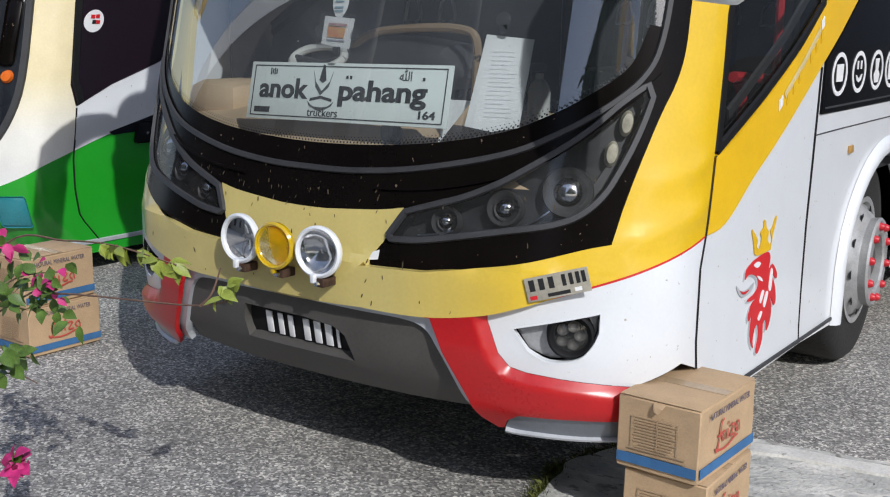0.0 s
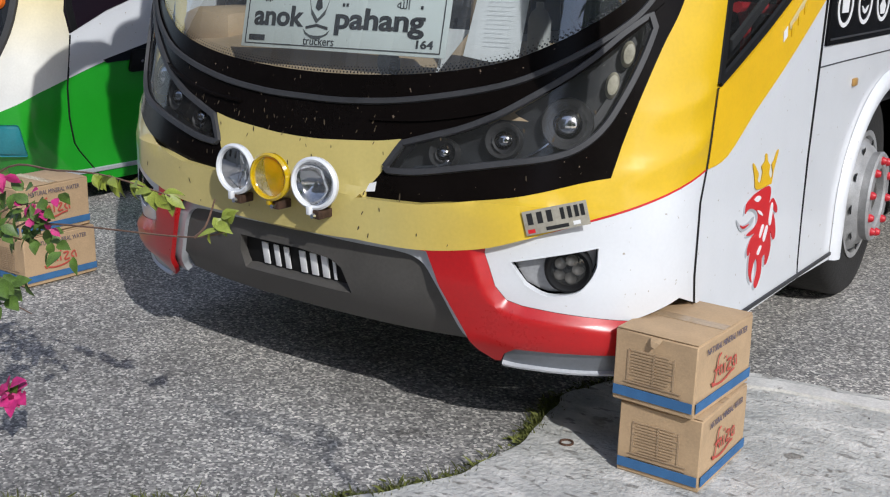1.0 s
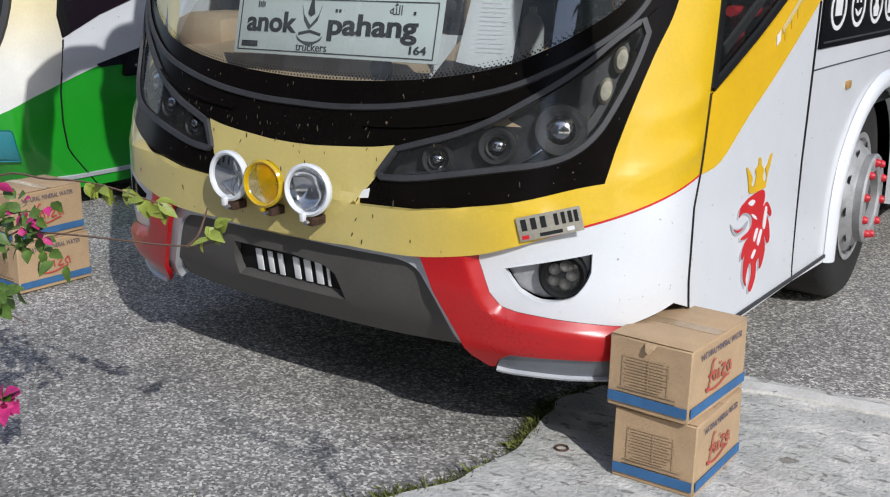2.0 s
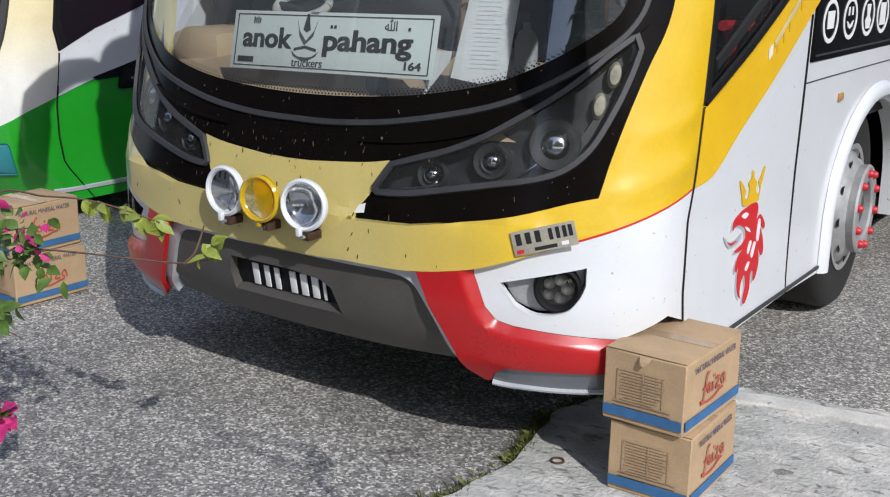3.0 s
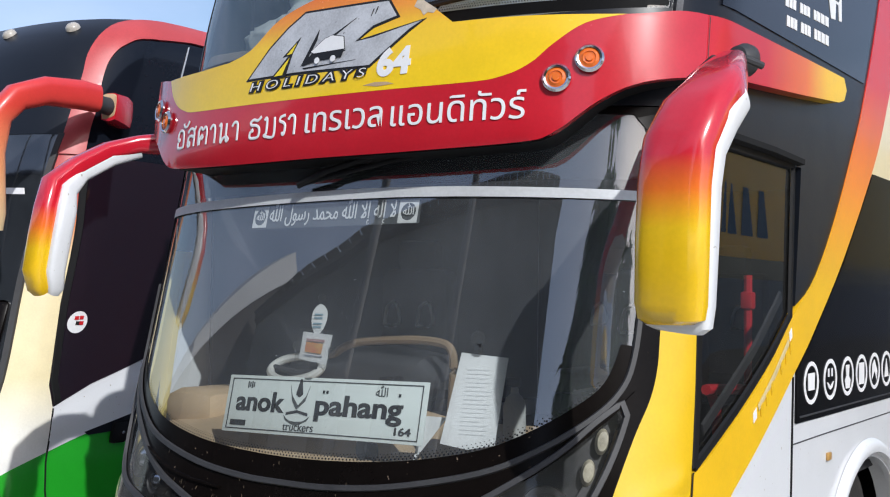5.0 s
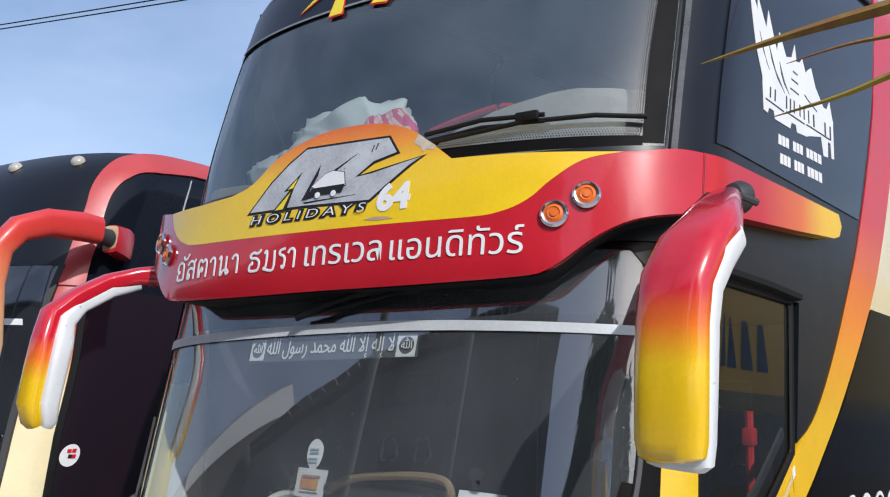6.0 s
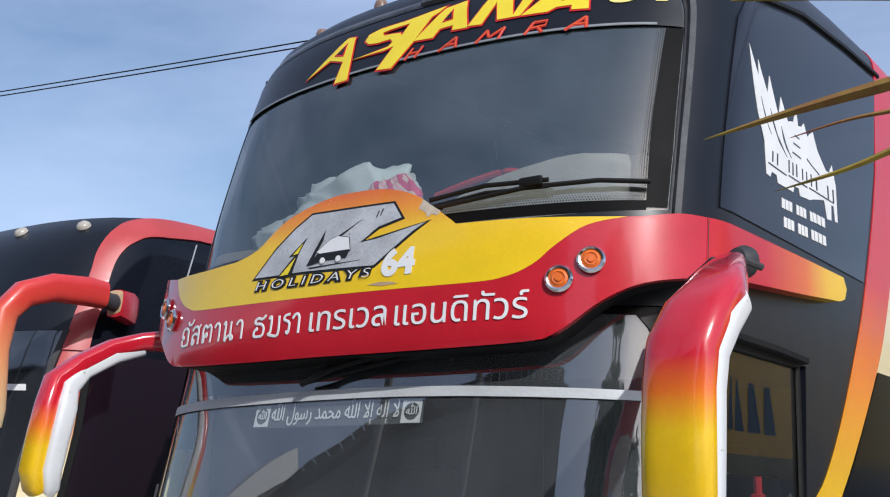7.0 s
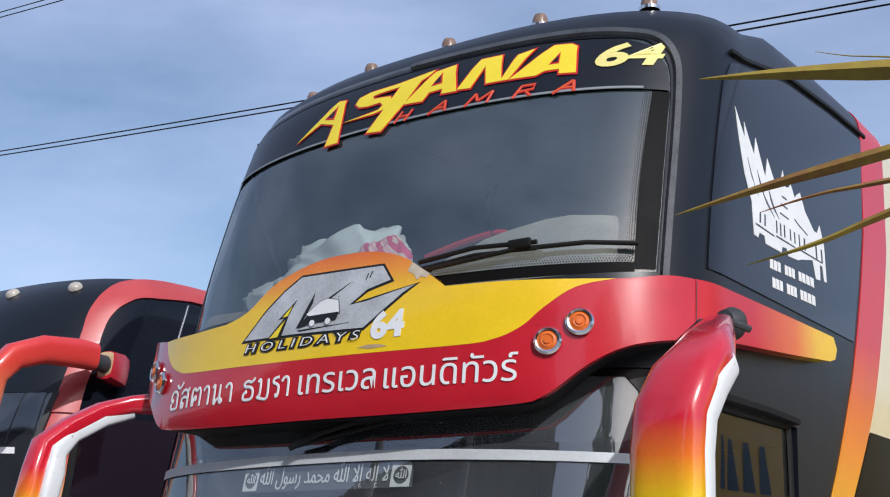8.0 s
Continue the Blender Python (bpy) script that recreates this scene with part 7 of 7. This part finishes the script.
for u, z in ((0.30, 3.50), (0.87, 3.50)):
    part("roof_lamp", lathe([(0.05, 0.0), (0.046, 0.02), (0.03, 0.035), (0.0, 0.04)], 16, frame_of(LSK, u, z, 0) @ pose(0, 0, 0, 90)), mat("clear_lamp", (0.5, 0.46, 0.40), 0.3), lb, "clear roof marker lamp")
for y in (2.5, 7.6):
    for s in (1, -1):
        part("wheel", lathe([(0.0, 0.10), (0.2, 0.13), (0.30, 0.14), (0.40, 0.15), (0.465, 0.145), (0.49, 0.12), (0.50, 0.09), (0.50, -0.12), (0.3, -0.14)], 40, pose(s * 1.02, y, 0.5, 0, 0, -90 * s)), M_tyre, lb)
# mirror arm of that coach
M_orange = fade("paint_orange_arm", [(0.0, (0.80, 0.62, 0.35)), (0.4, (0.85, 0.35, 0.15)), (0.8, (0.70, 0.06, 0.04)), (1.0, (0.65, 0.04, 0.04))], 2.1, 3.0, "Z", 0.35, 0.4)
m2 = thing("wing_mirror", "long orange-red mirror arm with a broken taped end", "mirror")
part("arm", sweep([(-3.06, 1.47, 2.955, 0.06, 0.085), (-3.06, 1.35, 2.96, 0.06, 0.09), (-3.06, 1.10, 2.945, 0.065, 0.085), (-3.08, 0.92, 2.88, 0.07, 0.08), (-3.10, 0.82, 2.76, 0.07, 0.075), (-3.11, 0.79, 2.55, 0.07, 0.07), (-3.11, 0.80, 2.2, 0.08, 0.07), (-3.11, 0.81, 2.1, 0.06, 0.05)], 6, 3.0), M_orange, m2, "orange-red shell")
part("wrap", sweep([(-3.08, 1.47, 2.94, 0.045, 0.06), (-3.10, 1.55, 2.93, 0.04, 0.055), (-3.12, 1.62, 2.93, 0.045, 0.06)], 4, 2.0), M_rubber, m2, "taped joint")
part("filler_edge", sweep([(-3.112, 1.60, 2.93, 0.045, 0.06), (-3.12, 1.617, 2.93, 0.056, 0.084)], 4, 6.0), M_card, m2, "bare filler at the break")
part("stub", sweep([(-3.12, 1.615, 2.93, 0.06, 0.09), (-3.14, 1.70, 2.92, 0.065, 0.10), (-3.20, 1.79, 2.91, 0.06, 0.095)], 4, 6.0), M_red, m2, "broken red stub")

# ---- cables over the yard ----
for nm, a, b, sag in (("power_cable", (-24, 12, 11.47), (14, 12, 8.15), 0.15), ("power_cable", (-24, 12, 11.36), (14, 12, 8.04), 0.15), ("power_cable", (-26, 12, 15.55), (6, 12, 12.6), 0.1), ("power_cable", (-26, 12, 15.40), (6, 12, 12.45), 0.1)):
    cb = thing(nm, "thin dark overhead cable against the sky", "cable", group="overhead cables")
    pts = [Vector(a).lerp(Vector(b), k / 20) - Vector((0, 0, sag * 4 * (k / 20) * (1 - k / 20))) for k in range(21)]
    part("wire", sweep([(*p, 0.016, 0.016, (0, 0, 1)) for p in pts], 1, 2.0), M_mattblack, cb)
for x, zt in ((-24, 15.8), (14, 12.8)):
    po = thing("utility_pole", "grey concrete utility pole carrying the cables", "pole")
    part("shaft", lathe([(0.20, 0.0), (0.13, zt)], 16, pose(x, 12.0, -0.02, 90)), M_concrete, po)
    part("crossarm", box_bm((2.4, 0.1, 0.12), (x, 12.0, zt - 0.8), 0.01), M_rubber, po)

# ---- coach on the other side, mirrored in the door glass ----
RSK = Skin([(z * 0.95, y) for z, y in PROFILE], half=1.22, depth=0.5, crown=3.5, top=3.85)
rb_ = thing("coach", "parked coach painted yellow over blue with dark windows", "bus", (4.75, 2.9, 0))
RB_ = 13.0
skin("skirt", RSK, [(-RB_, 0.3), (RB_, 0.3), (RB_, 1.3), (-RB_, 1.3)], [], M_darkgrey, rb_, 0.0, 0.03, 0.2, "dark skirt")
skin("blue_panel", RSK, [(-RB_, 1.3), (RB_, 1.3), (RB_, 1.95), (-RB_, 1.95)], [], mat("coach_blue", (0.02, 0.07, 0.17), 0.4, vary=0.15), rb_, 0.0, 0.03, 0.2, "blue lower body")
skin("window_band", RSK, [(-RB_, 1.95), (RB_, 1.95), (RB_, 2.15), (-RB_, 2.15)], [], M_dark_glass, rb_, -0.004, 0.02, 0.2, "dark window band")
skin("yellow_panel", RSK, [(-RB_, 2.15), (RB_, 2.15), (RB_, 3.8), (-RB_, 3.8)], [], M_gold, rb_, 0.0, 0.03, 0.2, "yellow upper body")
for k in range(4):
    skin("name_shape", RSK, [(-4.75 - k * 0.44, 2.36), (-4.42 - k * 0.44, 2.36), (-4.48 - k * 0.44, 2.82), (-4.62 - k * 0.44, 2.82)], [], M_blue, rb_, 0.006, 0.002, 0.1)
part("roof", box_bm((2.3, 11.5, 0.08), (0, 6.6, 3.82), 0.02), M_decal, rb_)
part("tail_panel", box_bm((2.4, 0.05, 3.5), (0, RSK.at(RB_, 2).y - 0.03, 2.05)), M_yeldecal, rb_)
for y in (2.6, 7.6):
    for s in (1, -1):
        part("wheel", lathe([(0.0, 0.10), (0.2, 0.13), (0.40, 0.15), (0.465, 0.145), (0.50, 0.09), (0.50, -0.12), (0.3, -0.14)], 32, pose(s * 1.02, y, 0.5, 0, 0, -90 * s)), M_tyre, rb_)

# ---- building and trees on the other side of the yard, seen only in the glass ----
shed = thing("building", "long two-storey block with a tiled roof across the yard", "building")
M_wall = mat("rendered_wall", (0.23, 0.225, 0.20), 0.9, vary=0.2, scale=1.2)
M_roof = mat("roof_sheet", (0.09, 0.08, 0.075), 0.7, vary=0.2, scale=2)
flat("wall", [(-14.7, 0.0), (3.4, 0.0), (3.4, 8.5), (-9.0, 8.1), (-12.5, 7.2), (-14.7, 6.9)], pose(0, -19, 0, 90), M_wall, shed, -8.0)
flat("roof", [(-14.7, 6.9), (-12.5, 7.2), (-9.0, 8.1), (3.6, 8.5), (3.6, 8.62), (-9.0, 8.22), (-12.5, 7.32), (-14.7, 7.02)], pose(0, -19.3, 0, 90), M_roof, shed, -8.6, "dark sloping tiled roof")
for k in range(38):
    x = -14.5 + k * 0.47
    zt = float(np.interp(x, (-14.7, -12.5, -9.0, 3.2), (7.04, 7.34, 8.24, 8.64)))
    fall = 7.8 if x < -12.5 else 14.4 if x < -9.0 else 1.9
    part("tile", box_bm((0.44, 0.5, 0.035), (x, -10.75, zt), 0.012, pose(0, 0, 0, 0, -fall, 0)), M_roof, shed)
for k in range(5):
    part("window", box_bm((1.3, 0.06, 1.2), (-12.0 + k * 3.1, -10.86, 4.9), 0.01), M_dark_glass, shed)
    part("window", box_bm((1.3, 0.06, 1.3), (-12.0 + k * 3.1, -10.86, 1.7), 0.01), M_dark_glass, shed)
hall = thing("building", "dark gabled hall with a white sheet roof beyond the yard", "building")
flat("wall", [(-5.3, 0), (-20.7, 0), (-20.7, 4.7), (-13.0, 9.0), (-5.3, 4.3)], pose(-34, 0, 0, 90, 0, 90), mat("dark_gable", (0.10, 0.09, 0.085), 0.9, vary=0.2, scale=1.5), hall, 19.0, "dark gable wall")
flat("roof", [(-5.0, 4.15), (-13.0, 8.75), (-21.0, 4.5), (-21.0, 4.95), (-13.0, 9.5), (-5.0, 4.6)], pose(-34.2, 0, 0, 90, 0, 90), mat("pale_roof", (0.72, 0.73, 0.74), 0.6, vary=0.08), hall, 19.3, "white sheet roof with a deep verge")

M_pole = mat("pole_concrete", (0.24, 0.23, 0.22), 0.9, vary=0.2, scale=4)
for x in (-5.4, -1.68):
    pole = thing("utility_pole", "tall concrete utility pole across the yard", "pole", (x, -7.0, 0), group="utility poles")
    part("shaft", lathe([(0.17, 0.0), (0.16, 2.0), (0.12, 8.6), (0.10, 9.0), (0.0, 9.0)], 14, pose(0, 0, -0.02, -90) @ Matrix.Diagonal((1, -1, 1, 1))), M_pole, pole)
    part("cross_arm", box_bm((0.5, 0.07, 0.07), (0, 0.12, 8.7), 0.01), M_pole, pole)


def leaf_bm(bm, at, along, up, l, w, curl=0.2, fold=0.3):
    """One pointed leaf folded along its rib."""
    along = along.normalized()
    side = along.cross(up)
    side = side.normalized() if side.length > 1e-6 else Vector((1, 0, 0))
    nrm = side.cross(along).normalized()
    rows = []
    for t, k in ((0.0, 0.08), (0.25, 0.85), (0.5, 1.0), (0.75, 0.62), (1.0, 0.03)):
        c = at + along * l * t - nrm * curl * l * t * t
        rows.append((bm.verts.new(c + side * w * k / 2 + nrm * fold * w * k * 0.5), bm.verts.new(c), bm.verts.new(c - side * w * k / 2 + nrm * fold * w * k * 0.5)))
    for a, b in zip(rows, rows[1:]):
        bm.faces.new((a[0], a[1], b[1], b[0]))
        bm.faces.new((a[1], a[2], b[2], b[1]))


def tree(x, y, h, seed, spread, count=1500, leaf=0.32):
    rt = random.Random(seed)
    t = thing("tree", "broad leafy tree across the yard", "tree")
    part("trunk", sweep([(x, y, -0.05, 0.2, 0.2), (x + 0.1, y, h * 0.3, 0.15, 0.15), (x, y + 0.1, h * 0.6, 0.09, 0.09), (x, y, h * 0.85, 0.03, 0.03)], 3, 2.0), M_twig, t)
    bm = bmesh.new()
    for k in range(count):
        a, r_, q = rt.uniform(0, 6.28), spread * rt.random() ** 0.5, rt.uniform(0.35, 1.0)
        c = Vector((x + r_ * math.cos(a) * (1.25 - q), y + r_ * math.sin(a) * (1.25 - q), h * q))
        leaf_bm(bm, c, Vector((rt.gauss(0, 1), rt.gauss(0, 1), rt.gauss(-0.9, 0.6))), Vector((0, 0, 1)), leaf, leaf * 0.42)
    part("crown", bm, M_leaf, t)


tree(8.2, -9.6, 8.3, 1, 5.6, 6500, 0.62)
tree(13.5, -9.5, 8.6, 2, 3.6, 2600, 0.55)

# ---- flowering shrub reaching in ----
rv = random.Random(21)
shrub = thing("bougainvillea", "bougainvillea shrub with trailing thorny shoots, green leaves and magenta bracts", "plant")
SHOOTS = [[(-0.95, -1.05, -0.02), (-0.75, -1.04, 0.6), (-0.42, -1.0, 0.938), (-0.13, -1.0, 0.984), (0.10, -1.0, 0.999), (0.352, -1.0, 0.98)],
          [(-0.95, -1.05, -0.02), (-0.75, -1.03, 0.5), (-0.35, -1.0, 0.78), (-0.177, -1.0, 0.817), (0.01, -1.0, 0.839), (0.41, -1.0, 0.878), (0.562, -1.0, 0.918)],
          [(0.44, -1.0, 0.882), (0.475, -0.99, 0.92), (0.50, -0.98, 0.99)],
          [(-0.95, -1.05, -0.02), (-0.78, -1.0, 0.4), (-0.50, -0.98, 0.50), (-0.34, -0.98, 0.50)],
          [(-0.95, -1.05, -0.02), (-0.72, -1.02, 0.5), (-0.45, -1.0, 0.80), (-0.18, -0.97, 0.88)],
          [(-0.95, -1.05, -0.02), (-0.75, -1.02, 0.12), (-0.52, -1.0, 0.2), (-0.44, -1.0, 0.22)]]
for k, sh in enumerate(SHOOTS):
    pts = curve(sh, 6)
    part("shoot", sweep([(*p, 0.0045 * (1 - 0.6 * i / len(pts)), 0.0045 * (1 - 0.6 * i / len(pts)), (0, 0.3, 1)) for i, p in enumerate(pts)], 1, 2.0), M_twig, shrub)


def leaves(name, spots, material, l, w, label=""):
    for c, d in spots:
        bm = bmesh.new()
        leaf_bm(bm, Vector((0, 0, 0)), d, Vector((rv.gauss(0, 0.4), -0.6, 0.7)), l * rv.uniform(0.75, 1.2), w * rv.uniform(0.8, 1.15), rv.uniform(0.1, 0.5))
        part(name, bm, material, shrub, label).location = c


first = curve(SHOOTS[0], 10)
leaves("leaf", [(Vector(p) + Vector((0, rv.uniform(-0.02, 0.02), 0)), Vector((rv.uniform(-0.5, 0.7), rv.uniform(-0.4, 0.4), rv.uniform(-1.2, 0.1)))) for p in first if p[0] > 0.05 for _ in range(2)], M_leaf_young, 0.052, 0.033, "yellow-green leaf")
tip = Vector((0.575, -1.0, 0.925))
leaves("leaf", [(tip + Vector((rv.uniform(-0.1, 0.02), rv.uniform(-0.02, 0.02), rv.uniform(-0.03, 0.03))), Vector((rv.uniform(-0.6, 1), rv.uniform(-0.3, 0.3), rv.uniform(-0.8, 0.9)))) for _ in range(7)], M_leaf_young, 0.052, 0.033, "yellow-green leaf")
clump = [(Vector((rv.gauss(-0.33, 0.09), -1.0 + rv.gauss(0, 0.05), max(0.70, rv.gauss(0.81, 0.055)))), Vector((rv.gauss(0.2, 0.8), rv.gauss(-0.2, 0.5), rv.gauss(-0.3, 0.6)))) for _ in range(64)]
leaves("leaf", clump, M_leaf, 0.05, 0.034)
leaves("leaf", [(Vector((rv.gauss(-0.43, 0.03), -0.99 + rv.gauss(0, 0.03), rv.gauss(0.56, 0.035))), Vector((rv.gauss(0.3, 0.8), rv.gauss(-0.2, 0.5), rv.gauss(-0.4, 0.6)))) for _ in range(12)], M_leaf, 0.066, 0.048)
for c, n, l in (((-0.40, -1.02, 0.935), 7, 0.044), ((-0.25, -1.02, 0.875), 4, 0.032), ((-0.17, -1.02, 0.865), 5, 0.034), ((-0.20, -1.02, 0.82), 4, 0.028), ((-0.455, -1.0, 0.205), 22, 0.05)):
    leaves("bract", [(Vector(c) + Vector((rv.gauss(0, 0.018), rv.gauss(0, 0.018), rv.gauss(0, 0.02))), Vector((rv.gauss(0, 1), rv.gauss(-0.5, 0.6), rv.gauss(0.1, 1)))) for _ in range(n)], M_flower, l, l * 0.85, "magenta bract")
    leaves("leaf", [(Vector(c), Vector((rv.gauss(0, 1), rv.gauss(-0.3, 0.6), rv.gauss(-0.2, 1)))) for _ in range(3)], M_leaf, 0.05, 0.035)

# drooping palm leaflets beside the camera
palm = thing("palm", "small potted-height palm with long yellowing narrow leaflets", "plant")
BLADES = [((2.300, -2.0, 2.2415), (2.376, -2.0, 2.2288), (2.469, -2.0, 2.2105), 0.0095), ((2.2687, -2.0, 2.1105), (2.3628, -2.0, 2.1241), (2.4621, -2.0, 2.1354), 0.0062), ((2.3169, -1.9, 2.1309), (2.3738, -1.9, 2.1396), (2.4382, -1.9, 2.1418), 0.0032),
          ((2.2995, -1.9, 2.0792), (2.37, -1.9, 2.0917), (2.4353, -1.9, 2.1102), 0.0044), ((2.3836, -1.9, 2.2878), (2.4145, -1.9, 2.2754), (2.4494, -1.9, 2.2653), 0.0012)]
ends = []
for tipp, mid, near, w in BLADES:
    bm = bmesh.new()
    a, b, c = Vector(tipp), Vector(mid), Vector(near)
    far = c + (c - b).normalized() * 0.45
    ends.append(far)
    pts = curve([tuple(far), tuple(c.lerp(far, 0.5)), tuple(c), tuple(b), tuple(a)], 8)
    reach = sum((Vector(p) - Vector(q)).length for p, q in zip(pts, pts[1:]))
    rows, run = [], 0.0
    for i, p in enumerate(pts):
        run += (Vector(p) - Vector(pts[i - 1])).length if i else 0.0
        left = (reach - run)
        ww = w * min(1.0, left / 0.16) ** 0.8 + 0.0003
        rows.append((bm.verts.new(Vector(p) + Vector((0, 0.35 * ww, ww))), bm.verts.new(Vector(p) + Vector((0, -ww * 0.4, 0))), bm.verts.new(Vector(p) + Vector((0, 0.35 * ww, -ww)))))
    for r0, r1 in zip(rows, rows[1:]):
        bm.faces.new((r0[0], r0[1], r1[1], r1[0]))
        bm.faces.new((r0[1], r0[2], r1[2], r1[1]))
    part("leaflet", bm, M_palm_dry if w == 0.0032 else M_palm, palm)
ends.sort(key=lambda v: v.z)
part("stem", line_tube([(3.1, -1.95, -0.03), (3.0, -1.95, 0.9), (2.93, -1.95, 1.8)] + [tuple(v) for v in ends], 0.012), M_twig, palm)

# ---- weeds and litter along the broken concrete edge ----
rg = random.Random(4)
bm = bmesh.new()
pool = [p for p in edge_line if -1.3 < p[1] < 1.0]
for k in range(4600):
    e = rg.choice(pool)
    dens = noise.noise(Vector((e[0] * 3, e[1] * 3, 2)))
    if dens < -0.02 and rg.random() < 0.75:
        continue
    c = Vector((e[0] - abs(rg.gauss(0, 0.035)) + 0.015, e[1] + rg.gauss(0, 0.03), -0.004))
    leaf_bm(bm, c, Vector((rg.gauss(0, 0.8), rg.gauss(0, 0.8), rg.uniform(0.2, 1))), Vector((rg.random(), rg.random(), 0)), rg.uniform(0.015, 0.055), 0.008)
tagged(part("grass", bm, M_grass), "dry green weeds along the concrete edge", "grass", kind="stuff")
bm = bmesh.new()
for k in range(2600):
    x, y = rg.uniform(-2.6, 2.6), rg.uniform(-1.2, 1.8)
    r_ = rg.uniform(0.0015, 0.005) * (1.6 if rg.random() < 0.05 else 1)
    q = [Vector((rg.uniform(-1, 1), rg.uniform(-1, 1), rg.uniform(-0.6, 1))).normalized() * r_ for _ in range(4)]
    vs = [bm.verts.new(Vector((x, y, 0.028 if (x > 0.95 and y < 1.0) else 0.001)) + v) for v in q]
    for f in ((0, 1, 2), (0, 2, 3), (0, 3, 1), (1, 3, 2)):
        bm.faces.new([vs[i] for i in f])
tagged(part("gravel", bm, mat("grit", (0.34, 0.33, 0.31), 0.9, vary=0.4, scale=50)), "loose pale grit on the asphalt", "gravel", kind="stuff")
cap = thing("metal_ring", "small rusty metal ring lying on the concrete", "litter")
part("ring", lathe([(0.018, 0.0), (0.019, 0.006), (0.024, 0.006), (0.025, 0.0)], 20, pose(0.955, 0.13, 0.0255, 90)), mat("rust", (0.10, 0.05, 0.03), 0.8), cap)
